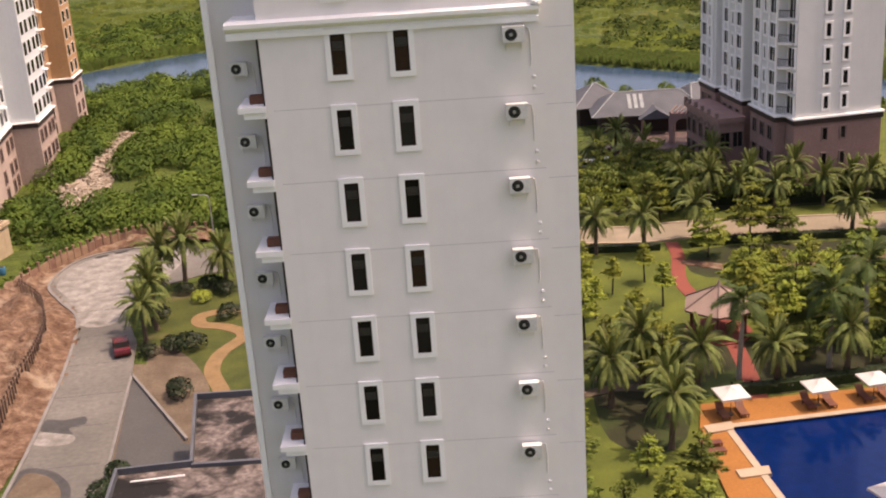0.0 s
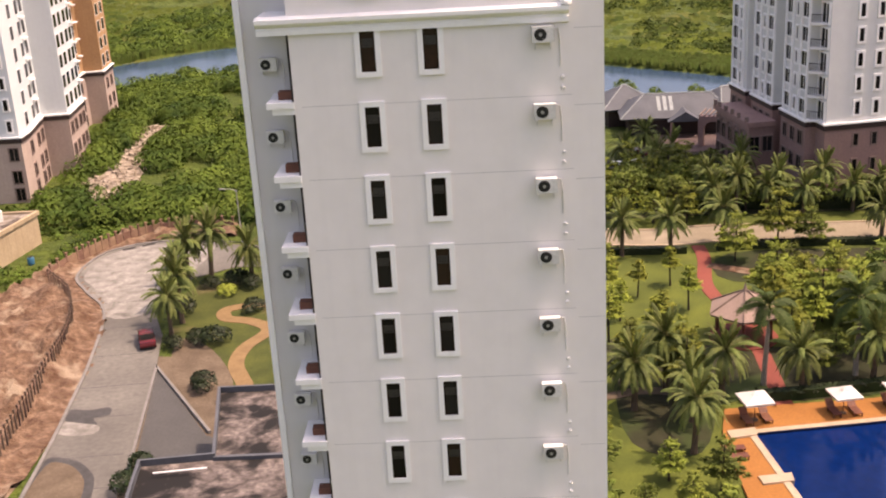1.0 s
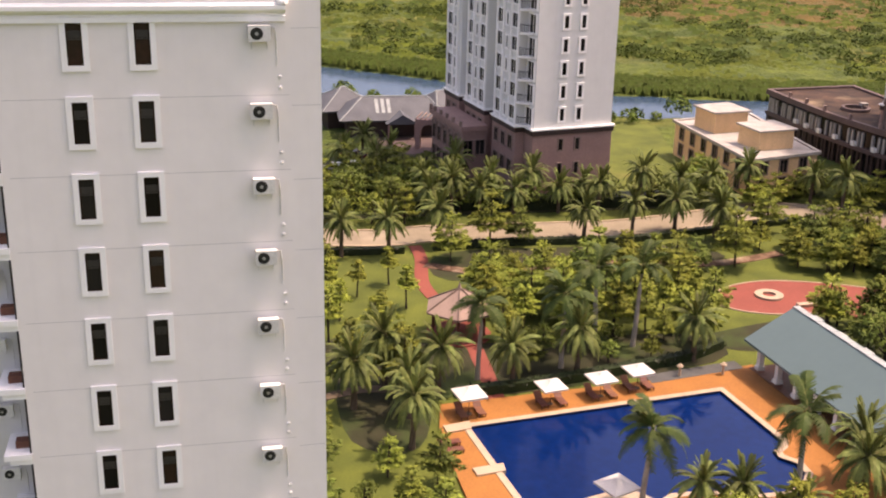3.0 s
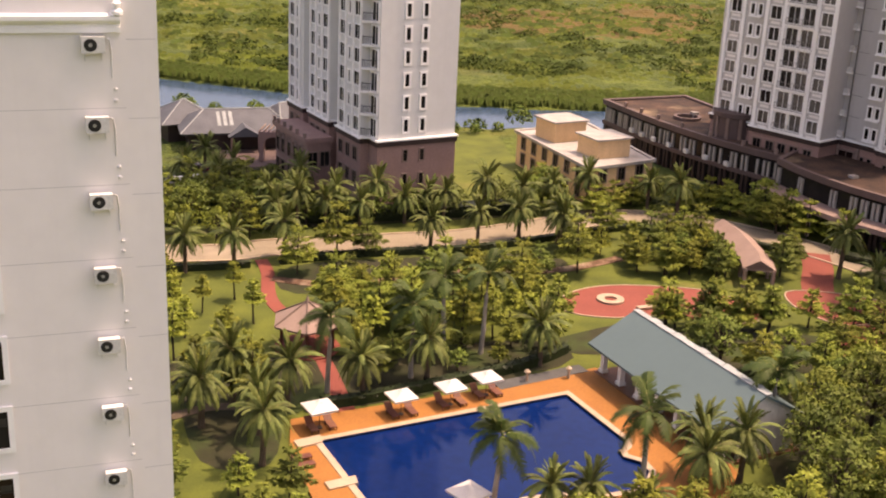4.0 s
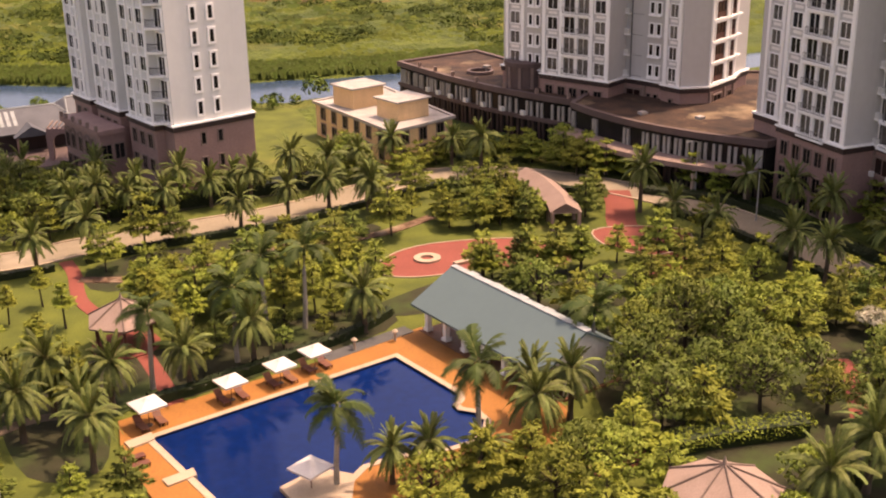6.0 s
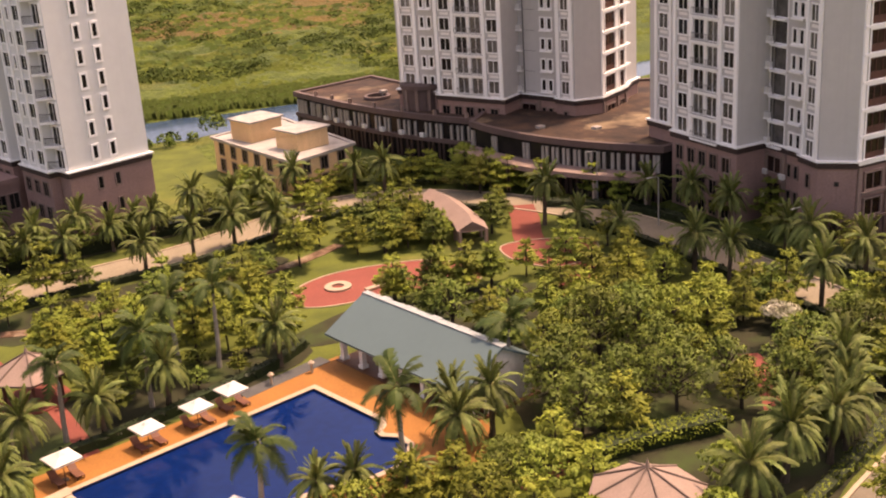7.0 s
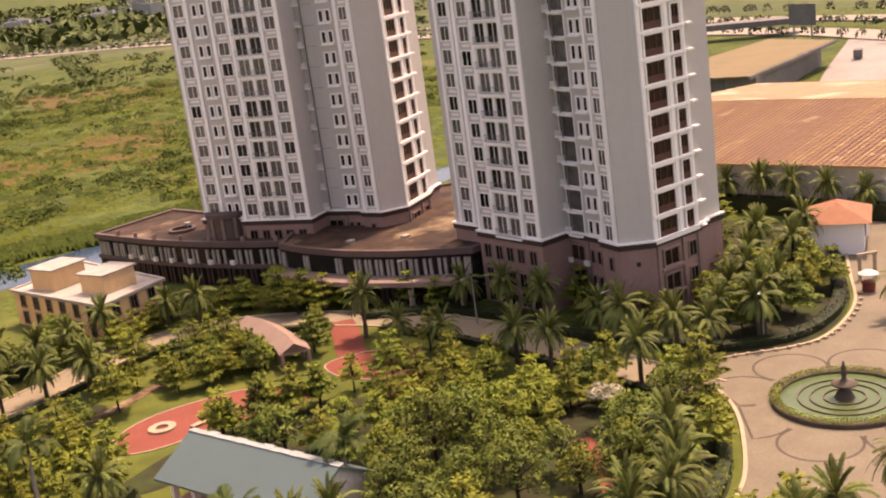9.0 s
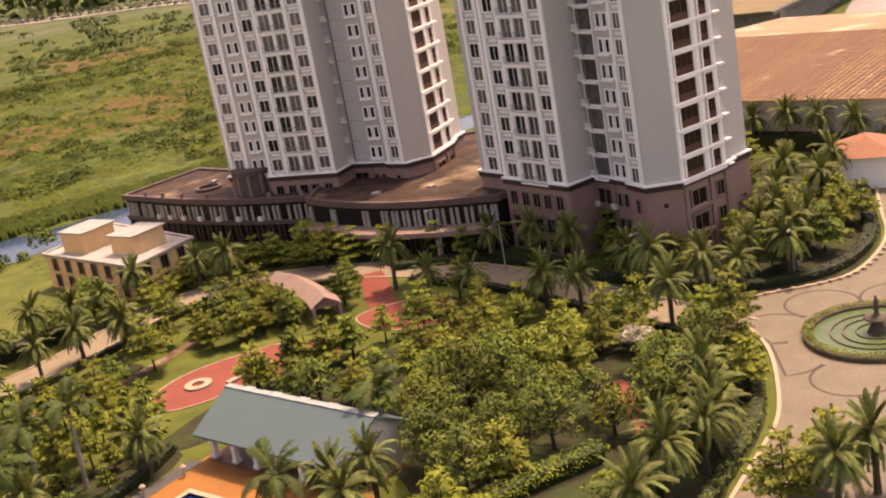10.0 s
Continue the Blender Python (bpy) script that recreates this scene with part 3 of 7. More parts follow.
            vs.append((x, y, 0.03 + 1.25 * h * max(0.0, min(1.0, (d - 0.4) / 2.5))))
        return known[i, j]
    for i in range(len(gx) - 1):
        for j in range(len(gy) - 1):
            if inside((gx[i] + step / 2, gy[j] + step / 2), outline):
                fs.append((vert(i, j), vert(i + 1, j), vert(i + 1, j + 1), vert(i, j + 1)))
    return mesh_of("earth", vs, fs, M["dirt"], True)


slab("earth_bed", smooth_line(EARTH, True, 3), 0.03, M["dirt"], -0.3, "orange bare earth beside the road", "earth")
tagged(put("earth", churned_earth(smooth_line(EARTH, True, 3))), "churned orange bare earth with ridges and ruts", "earth", "", "structure")
for y_, w_ in ((76.5, 6.6), (81.6, 6.4), (88.5, 5.9), (94.6, 6.2), (101.5, 5.8), (108.5, 5.2), (115.5, 6.8)):
    x_ = float(np.interp(y_, [p[1] for p in WEST_ROAD[:30]], [p[0] for p in WEST_ROAD[:30]]))
    tagged(put("road_joint", strip("road_joint", [(x_ + 0.2, y_ - 0.2), (x_ + w_ * 0.5, y_ + 0.1), (x_ + w_, y_ + 0.3)], 0.09, 0.02, 0.084, M["asphalt"])), "dark joint across the concrete road", "road joint", "", "structure")
slab("road_patch", smooth_line([(-44.4, 124.5), (-43.2, 132.0), (-38, 134.8), (-31, 133.6), (-31.8, 124), (-33.4, 120.5), (-34.2, 112), (-38.2, 111.5), (-41.6, 119.5)], True, 4), 0.0835, M["palecrete"], 0.0, "whitened and cracked end of the concrete road", "road")
# dark bed painting the shade between the palms by the pool
slab("planting_bed", smooth_line([(12.5, 89.5), (17.5, 85.5), (23.2, 87.5), (23.4, 96), (18, 98), (12.8, 96.5)], True, 4), 0.05, M["soil"], -0.3, "bed under the palms by the pool, coloured dark for their shade", "soil")
slab("ramp", [(-29.6, 98.0), (-27.3, 81.0), (-25.5, 71), (-18.5, 71), (-20.6, 83.4), (-22.3, 84.4)], 0.06, M["rampgrey"], -0.3, "smooth grey triangular ramp", "ramp")
for a, b in (((-29.7, 98.2), (-27.0, 76)), ((-29.7, 98.2), (-22.1, 84.8))):
    tagged(put("kerb", strip("ramp_kerb", [a, b], 0.24, -0.2, 0.3, M["kerbgrey"])), "pale concrete edge of the ramp", "kerb", "", "structure")
slab("bare_patch", smooth_line([(-29, 104.5), (-26, 103), (-22, 95), (-20.3, 84), (-22.2, 85), (-28, 97)], True, 4), 0.045, M["drysoil"], -0.3, "dry bare soil patch by the ramp", "soil")
slab("west_lawn", smooth_line([(-30, 106), (-31, 118), (-24, 123), (-12, 123), (-10, 84), (-20, 84), (-24, 99)], True, 4), 0.025, M["lawndull"], -0.3, "small mown lawn with a winding path", "lawn")
tagged(put("garden_path", strip("west_path", smooth_line([(-20.2, 88), (-20.4, 92.8), (-22.2, 98), (-22.0, 102), (-20.3, 106), (-22.5, 108.5), (-25.2, 109.6), (-25.5, 112), (-22, 113), (-17, 112)]), 1.5, -0.3, 0.07, M["sand"])), "winding yellowish sand path", "path", "", "structure")
rub = smooth_line([(-50.5, 147.2), (-47.4, 150.5), (-48.4, 162.4), (-49.2, 173.4), (-51.6, 184.4), (-51.4, 192), (-51.5, 201), (-55.9, 199.3), (-55.6, 188.5), (-54.3, 175.5), (-55.2, 168.5), (-57.6, 163.2), (-53.2, 157.5)], True, 4)
stone_rnd = random.Random(17)
stones = Shape()
while len(stones.f) < 6 * 420:
    sx, sy = stone_rnd.uniform(-58, -46), stone_rnd.uniform(147, 201)
    if inside((sx, sy), rub):
        sr = stone_rnd.uniform(0.15, 0.55)
        stones.box(-sr, sr * 0.9, -sr * 0.7, sr * 0.8, -sr * 0.3, sr * 0.6, pose(sx, sy, 0.12, stone_rnd.uniform(-25, 25), stone_rnd.uniform(-25, 25), stone_rnd.uniform(0, 180)))
tagged(put("rubble_stones", stones.mesh("rubble_stones", M["rubble"])), "loose pale stones lying on the rubble track", "stones", "", "stuff")
slab("rubble_track", rub, 0.12, M["rubble"], -0.3, "pale dry rubble track through wild shrubs", "track")


# ---- pool ----
POOL = [(21.6, 80.2), (44.7, 82.5), (45.6, 73.4), (45.1, 72.6), (44.2, 72.0), (44.1, 71.0), (45.0, 69.9), (44.9, 68.4), (43.9, 67.1), (42.4, 66.3), (40.6, 66.3), (38.6, 66.9), (36.0, 67.6), (33.5, 67.6), (31.6, 66.3), (29.5, 64.2),
        (28.5, 60.5), (24.5, 60.0), (23.0, 66), (22.2, 74)]
DECK = [(20.2, 84.5), (39.5, 85.6), (50.0, 87.0), (51.3, 73.0), (52.0, 66.5), (49.0, 63.5), (46.0, 61.5), (40.0, 63.5), (33, 60), (30, 55), (20.5, 55), (18.8, 68), (18.9, 79.5)]


def plate_with_hole(name, outer, hole, z0, z1, mat):
    bm = bmesh.new()
    edges = []
    for loop in (outer, hole):
        vs = [bm.verts.new((x, y, z1)) for x, y in loop]
        edges += [bm.edges.new((vs[i], vs[(i + 1) % len(vs)])) for i in range(len(vs))]
    bmesh.ops.triangle_fill(bm, use_beauty=True, edges=edges, normal=(0, 0, 1))
    geo = bmesh.ops.extrude_face_region(bm, geom=bm.faces[:])
    bmesh.ops.translate(bm, vec=(0, 0, z0 - z1), verts=[g for g in geo["geom"] if isinstance(g, bmesh.types.BMVert)])
    bmesh.ops.recalc_face_normals(bm, faces=bm.faces[:])
    me = bpy.data.meshes.new(name)
    bm.to_mesh(me)
    bm.free()
    me.materials.append(mat)
    return me


def grown(pts, d):
    """The outline pushed outwards by d."""
    n, out = len(pts), []
    area = sum(pts[i][0] * pts[(i + 1) % n][1] - pts[(i + 1) % n][0] * pts[i][1] for i in range(n))
    s = 1 if area > 0 else -1
    for i in range(n):
        a, b, c = Vector(pts[i - 1]), Vector(pts[i]), Vector(pts[(i + 1) % n])
        u, w = (b - a).normalized(), (c - b).normalized()
        n1, n2 = Vector((u.y, -u.x)) * s, Vector((w.y, -w.x)) * s
        h = n1 + n2
        h = h / max(h.length_squared / 2, 0.6)
        out.append((b.x + h.x * d, b.y + h.y * d))
    return out


pool = empty("swimming_pool", None, "deep blue outdoor swimming pool with pale coping in an orange deck", "swimming pool", "", "structure")
put("water", Shape().prism(POOL, 0.03, 0.06).mesh("pool_water", M["poolwater"]), pool)
put("tile_band", plate_with_hole("tile_band", grown(POOL, 0.05), grown(POOL, -0.05), 0.03, 0.235, M["pooltile"]), pool, None, "blue tile band under the coping, darkened for its shade")
put("coping", plate_with_hole("coping", grown(POOL, 0.55), POOL, 0.24, 0.30, M["coping"]), pool, None, "pale stone coping")
tagged(put("pool_deck", plate_with_hole("pool_deck", DECK, grown(POOL, 0.5), -0.2, 0.24, M["deck"])), "bright orange paved pool deck", "deck", "", "structure")
slab("grey_pavement", [(39.4, 85.0), (48.9, 86.4), (48.7, 88.0), (39.3, 86.6)], 0.26, M["slatebed"], -0.2, "dark grey paved strip beside the pool deck", "pavement")
for pts in ([(19.6, 79.4), (21.7, 79.8), (21.8, 81.0), (19.5, 80.6)], [(20.3, 72.6), (22.6, 72.9), (22.7, 74.0), (20.2, 73.7)], [(27.2, 63.5), (27.0, 68.0), (29.2, 68.6), (31.2, 68.2), (32.4, 66.6), (30.6, 63.6)]):
    slab("stone_step", pts, 0.38, M["coping"], 0.0, "pale stone step at the pool edge", "step", "")


# ---- buildings ----
def window_meshes(tag, w, h, fw=0.12, proud=0.12, mullion=True, glass="glass", trim="white"):
    """A frame and a pane for a wall that faces -y, with the sill's middle at the origin."""
    f = Shape()
    f.box(-w / 2 - fw, -w / 2, -proud, 0.0, -fw, h + fw).box(w / 2, w / 2 + fw, -proud, 0.0, -fw, h + fw)
    f.box(-w / 2, w / 2, -proud, 0.0, -fw, 0).box(-w / 2, w / 2, -proud, 0.0, h, h + fw)
    if mullion:
        f.box(-0.03, 0.03, -proud * 0.55, 0.0, 0, h)
    g = Shape().box(-w / 2, w / 2, -0.03, 0.0, 0, h)
    return f.mesh(tag + "_frame", M[trim]), g.mesh(tag + "_pane", M[glass])


def place(tower, me_pair, name, m):
    f = put(name, me_pair[0], tower, m)
    put("pane", me_pair[1], f)
    return f


def side(p, q):
    """The pose of a wall from p to q (both local x, y), seen from outside with p on the left: x runs along it, -y points outwards."""
    a = math.degrees(math.atan2(q[1] - p[1], q[0] - p[0]))
    return pose(p[0], p[1], 0, 0, 0, a)


def apartment_tower(m, foot, z_base, z_top, mats, label):
    """Walls and base of a tower; foot runs along the outside with the wall's outside on the right hand."""
    t = empty("apartment_tower", m, label, "tower block")
    put("wall", Shape().prism(foot, z_base, z_top).mesh("tower_wall", M[mats[0]]), t)
    put("base_wall", Shape().prism(grown(foot, 0.12), -0.5, z_base - 0.9).mesh("tower_base", M[mats[1]]), t, None, "brown stone-clad lower storeys")
    put("dark_band", Shape().prism(grown(foot, 0.3), z_base - 0.9, z_base - 0.22).mesh("dark_band", M["darkbrown"]), t, None, "dark brown cornice band")
    put("cornice", Shape().prism(grown(foot, 0.42), z_base - 0.22, z_base).mesh("cornice", M["white"]), t, None, "white stone cornice")
    put("parapet", Shape().prism(grown(foot, 0.4), z_top, z_top + 0.9).mesh("parapet", M["white"]), t)
    return t


W_BIG = window_meshes("big_window", 1.72, 1.75, 0.16, 0.16)
W_COL = window_meshes("column_window", 1.3, 1.75, 0.14, 0.16, True, "sheenpane")
W_BASE_SLIM = window_meshes("slim_base_window", 0.6, 1.5, 0.14, 0.14, False, "glass", "canopybrown")
W_SLIM = window_meshes("slim_window", 0.62, 1.5, 0.2, 0.16, False)
W_SHEEN = window_meshes("reflecting_window", 1.72, 1.75, 0.16, 0.16, True, "sheenpane")
W_LOG = window_meshes("loggia_window", 1.85, 2.3, 0.2, 0.24, True, "glass")
W_RED = window_meshes("red_window", 3.2, 2.4, 0.2, 0.3, False, "darkred")
W_TALL = window_meshes("tall_window", 1.35, 2.3, 0.2, 0.22, False, "darkred")
W_DEEP = window_meshes("deep_loggia", 2.7, 2.45, 0.12, 0.1, False, "sheenpane")


def joinery(w, h, bars):
    """Brown upright bars with a low rail, for a pane that stands in a wall facing -y."""
    xs_ = [-w / 2 + (w - 0.1) * k / bars for k in range(bars + 1)]
    cuts = sorted({c for x in xs_ for c in (x, x + 0.1)})
    rows = (0.0, 0.74, 0.84, h - 0.1, h)
    bm = bmesh.new()
    grid = [[bm.verts.new((x, -0.1, z)) for z in rows] for x in cuts]
    for i in range(len(cuts) - 1):
        for j in range(4):
            if i % 2 == 0 or j != 2:
                bm.faces.new((grid[i][j], grid[i + 1][j], grid[i + 1][j + 1], grid[i][j + 1]))
    skin = bmesh.ops.extrude_face_region(bm, geom=bm.faces[:])
    bmesh.ops.translate(bm, vec=(0, 0.07, 0), verts=[g for g in skin["geom"] if isinstance(g, bmesh.types.BMVert)])
    bmesh.ops.recalc_face_normals(bm, faces=bm.faces[:])
    me = bpy.data.meshes.new("joinery")
    bm.to_mesh(me)
    bm.free()
    me.materials.append(M["redjoin"])
    return me


BARS, BARS_TALL = joinery(3.2, 2.4, 3), joinery(1.35, 2.3, 2)
CONDENSER = Shape().box(-0.42, 0.42, -0.62, -0.2, 0.12, 0.74).mesh("condenser", M["acwhite"])
ROUND_SLAB = Shape().prism([(-1.35, 0.0), (-1.3, -0.45), (-0.9, -0.75), (0.9, -0.75), (1.3, -0.45), (1.35, 0.0)], -0.2, 0.02).mesh("balcony_slab", M["white"])
FRONT_BAND = Shape().box(0.1, 7.9, -0.36, 0.0, 0, 0.32).mesh("floor_band", M["white"])
WALL_SHELF = Shape().box(-1.05, 1.05, -0.45, 0.0, 0, 0.22).mesh("wall_shelf", M["white"])
WALL_JOINT = Shape().box(0.5, 2.9, -0.02, 0.0, 0, 0.07).mesh("wall_joint", M["greyrail"])
W_LOGSHEEN = window_meshes("loggia_window", 1.85, 2.3, 0.2, 0.24, True, "sheenpane")
W_WIDE = window_meshes("wide_base_window", 2.5, 1.9, 0.2, 0.26, True, "darkred", "canopybrown")
ARCH = Shape().tube([(0.78 * math.cos(a), -0.1, 0.78 * math.sin(a)) for a in [math.pi * k / 10 for k in range(11)]], [0.13] * 11, 6).mesh("arch", M["canopybrown"])
W_BASE = window_meshes("base_window", 1.25, 1.75, 0.16, 0.14, True, "glass", "canopybrown")
rail_s = Shape().box(-2.3, 2.3, -0.5, -0.43, 0.85, 0.92).box(-2.3, 2.3, -0.5, -0.43, 0.03, 0.1)
for k in range(13):
    rail_s.box(-2.3 + k * 0.383 - 0.02, -2.3 + k * 0.383 + 0.02, -0.49, -0.45, 0.1, 0.86)
RAIL = rail_s.mesh("balcony_rail", M["greyrail"])
SLAB = Shape().box(-2.4, 2.4, -0.5, 0.0, -0.24, 0.02).mesh("balcony_slab", M["white"])
LEDGE = Shape().box(-0.55, 0.55, -0.7, 0.0, -0.12, 0.1).mesh("ledge", M["white"])
SPANDREL = Shape().box(-0.75, 0.75, -0.06, 0.0, 0.0, 0.36).mesh("spandrel", M["grey"])
FLOOR = 3.0


def crescent_tower(m, right_len, far_len, label, loggias, lift, far_win, floors=14):
    """One of the twin towers: a stepped plan with window bays, loggias and a white-framed front."""
    zb = 9.6
    foot = [(1.6, far_len), (1.6, 11.6), (0, 11.6), (0, 0), (4.67, 0), (4.0, -7.2), (3.1, -7.2), (2.5, -10.4), (5.4, -13.1), (13.3, -13.1), (13.3, -12.6), (15.2, -12.6), (15.2, -12.0), (right_len, -12.0), (right_len, far_len)]
    t = apartment_tower(m, foot, zb, zb + FLOOR * floors, ("greywall", "brown"), label)
    far, left, rec, col, front = side((1.6, far_len), (1.6, 11.6)), side((0, 11.6), (0, 0)), side((4.67, 0), (4.0, -7.2)), side((3.1, -7.2), (2.5, -10.4)), side((5.4, -13.1), (13.3, -13.1))
    strips = [(far, far_win - 1.45, 0.26), (far, far_win + 1.45, 0.26), (left, 0.28, 0.28), (left, 3.3, 0.26), (left, 6.05, 0.16), (left, 8.6, 0.26), (left, 11.32, 0.28), (col, 0.4, 0.22), (col, 2.75, 0.24),
              (front, 0.3, 0.28), (front, 4.85, 0.3), (front, 7.65, 0.22), (rec, 6.9, 0.2)]
    for wall, x, w in strips:
        put("pilaster", Shape().box(x - w, x + w, -0.24, 0.0, zb, zb + FLOOR * floors).mesh("pilaster", M["white"]), t, wall)
    rnd = random.Random(5)
    for k in range(floors):
        z = zb + FLOOR * k + lift
        big = lambda: W_BIG if rnd.random() < 0.25 else W_SHEEN
        for wall, x in ((far, far_win), (left, 1.8), (left, 10.05)):
            place(t, big(), "window", wall @ pose(x, 0, z + 0.65))
            put("spandrel", SPANDREL, t, wall @ pose(x, 0, z - 0.1))
        place(t, W_COL, "window", col @ pose(1.6, 0, z + 0.65))
        put("spandrel", SPANDREL, t, col @ pose(1.6, 0, z - 0.1) @ Matrix.Diagonal((0.8, 1, 1, 1)))
        for wall, x in ((far, far_win + 2.85), (far, far_win + 4.2), (rec, 4.45), (rec, 5.65)):
            place(t, W_SLIM, "window", wall @ pose(x, 0, z + 0.65))
        for x in (4.8, 7.25):
            place(t, W_LOG if rnd.random() < 0.3 else W_LOGSHEEN, "loggia", left @ pose(x, 0, z + 0.4))
        put("railing", RAIL, put("balcony", SLAB, t, left @ pose(6.0, 0, z + 0.2)))
        put("wall_shelf", WALL_SHELF, t, far @ pose(far_win + 3.5, 0, z + 0.25))
        put("wall_shelf", WALL_SHELF, t, rec @ pose(5.05, 0, z + 0.25))
        if loggias:
            place(t, W_DEEP, "loggia", rec @ pose(1.75, 0, z + 0.3))
            put("balcony", ROUND_SLAB, t, rec @ pose(1.75, 0, z + 0.15))
        else:
            put("wall_joint", WALL_JOINT, t, rec @ pose(0, 0, z + 0.25))
        shelf = put("ledge", LEDGE, t, rec @ pose(0.4, 0, z + 0.3))
        put("condenser", CONDENSER, shelf, None, "grey condenser unit")
        for x, pair, bars in ((2.55, W_RED, BARS), (6.5, W_TALL, BARS_TALL)):
            put("joinery", bars, place(t, pair, "loggia", front @ pose(x, 0, z + 0.3)), None, "red-brown window bars")
        put("ledge", LEDGE, t, front @ pose(8.9, 0.5, z + 0.1))
        put("floor_band", FRONT_BAND, t, front @ pose(0, 0, z - 0.08))
    put("downpipe", Shape().tube([(1.0, -0.14, zb), (1.0, -0.14, zb + FLOOR * floors)], [0.11, 0.11], 6).mesh("downpipe", M["greyrail"]), t, rec, "dark grey downpipe")
    for wall, xs_ in ((left, (1.4, 3.6, 5.65, 7.7, 9.95)), (front, (6.5,)), (rec, (4.4, 5.6)), (col, (1.6,))):
        for x in xs_:
            for z in (6.1, 2.9, 0.3):
                f = place(t, W_BASE if wall is left or wall is front else W_BASE_SLIM, "window", wall @ pose(x, -0.12, z))
                if wall is left and z == 2.9 and x < 6:
                    put("arch", ARCH, f, pose(0, 0, 1.75), "brown stone arch")
    for z in (6.05, 3.0, 0.2):
        place(t, W_WIDE, "window", front @ pose(2.55, -0.12, z))
        place(t, W_WIDE, "window", rec @ pose(1.75, -0.12, z))
    for z in (5.6, 2.5):
        put("base_sill", Shape().box(0.6, 4.6, -0.55, 0.0, z, z + 0.3).mesh("base_sill", M["canopybrown"]), t, front, "pale brown stone sill")
    for z in (5.5, 2.4):
        put("condenser", CONDENSER, t, rec @ pose(3.55, -0.12, z), "white condenser unit")
        put("condenser", CONDENSER, t, rec @ pose(0.3, -0.12, z), "white condenser unit")
    put("wall_vent", Shape().box(-0.25, 0.25, -0.06, 0, -0.25, 0.25).mesh("wall_vent", M["black"]), t, side((2.5, -10.4), (5.4, -13.1)) @ pose(2.0, -0.12, 6.9), "small dark vent opening")
    for wall, x in ((front, 0.4), (front, 4.85), (front, 7.6), (rec, 0.15), (rec, 3.6)):
        put("base_pilaster", Shape().box(x - 0.25, x + 0.25, -0.4, 0.0, -0.3, 8.7).mesh("base_pilaster", M["canopybrown"]), t, wall)
    return t


crescent_tower(pose(105.6, 85.6, 0, 0, 0, -9), 18.8, 18.4, "tall grey apartment tower with white-framed bays and brown base", True, -0.5, 2.85)
crescent_tower(pose(106.8, 127.5, 0, 0, 0, 19) @ pose(0, 1.5, 0), 19.6, 20.0, "grey apartment tower with white window bays behind the mossy podium", False, 0.0, 2.2)


def garden_tower(m, label, floors=14):
    """The tower by the river: a plain end wall with two columns of slim windows, a corner balcony and a long side of window strips."""
    zb = 9.6
    foot = [(-1.3, 28), (-1.3, 22.5), (-0.5, 22.5), (-0.5, 20), (-1.3, 20), (-1.3, 13), (0.3, 13), (0.3, 10), (-1.3, 10), (-1.3, 2.6), (0, 2.6), (0, 0), (11.4, 0), (11.4, 28)]
    t = apartment_tower(m, foot, zb, zb + FLOOR * floors, ("palegrey", "brown"), label)
    end, corner = side((0, 0), (11.4, 0)), side((-1.3, 10), (-1.3, 2.6))
    mid, back = side((-1.3, 20), (-1.3, 13)), side((-1.3, 28), (-1.3, 22.5))
    slim = window_meshes("end_window", 0.6, 1.6, 0.27, 0.16, False)
    port = window_meshes("surround_window", 0.6, 1.5, 0.26, 0.18, False)
    for wall, x in ((corner, 0.4), (corner, 2.4), (corner, 5.0), (corner, 7.1), (mid, 0.3), (mid, 2.2), (mid, 4.6), (mid, 6.7), (back, 0.3), (back, 2.4), (back, 4.2)):
        put("pilaster", Shape().box(x - 0.2, x + 0.2, -0.22, 0.0, zb, zb + FLOOR * floors).mesh("pilaster", M["white"]), t, wall)
    bal = Shape().lathe([(0.0, 0.0), (1.45, 0.0), (1.45, -0.28), (0.0, -0.28)], 14, math.pi, 1.5 * math.pi)
    balm = bal.mesh("balcony_slab", M["white"], False)
    balr = Shape().lathe([(1.38, 0.95), (1.38, 1.03), (1.32, 1.03), (1.32, 0.95)], 14, math.pi, 1.5 * math.pi)
    for a in range(9):
        x, y = 1.35 * math.cos(math.pi * (1 + a / 16)), 1.35 * math.sin(math.pi * (1 + a / 16))
        balr.box(x - 0.02, x + 0.02, y - 0.02, y + 0.02, 0, 0.96)
    balrm = balr.mesh("balcony_rail", M["rail"])
    for k in range(floors):
        z = zb + FLOOR * k
        for x in (3.95, 6.4):
            place(t, slim, "window", end @ pose(x, 0, z + 0.9))
        b = put("balcony", balm, t, pose(0.02, 2.55, z + 0.25))
        put("railing", balrm, b)
        place(t, W_LOG, "loggia", side((0, 2.6), (0, 0)) @ pose(1.3, 0, z + 0.3))
        for wall, x, pair in ((corner, 1.4, W_BIG), (corner, 3.7, port), (corner, 6.05, W_BIG), (mid, 1.25, W_BIG), (mid, 3.4, port), (mid, 5.65, W_BIG), (back, 1.35, W_BIG), (back, 3.3, port)):
            place(t, pair, "window", wall @ pose(x, 0, z + 0.7))
    for wall, xs_ in ((end, (3.95, 6.4)), (corner, (1.4, 3.7, 6.0)), (mid, (1.3, 3.4, 5.6)), (back, (1.4, 3.7))):
        for x in xs_:
            for z in (6.2, 2.9):
                place(t, W_BASE_SLIM if wall is end else W_BASE, "window", wall @ pose(x, -0.12, z + 0.35 * (wall is end)))
    porch = Shape().box(-5.0, -1.4, 12, 24, -0.2, 6.8).box(-5.4, -1.4, 11.6, 24.4, 6.8, 7.5)
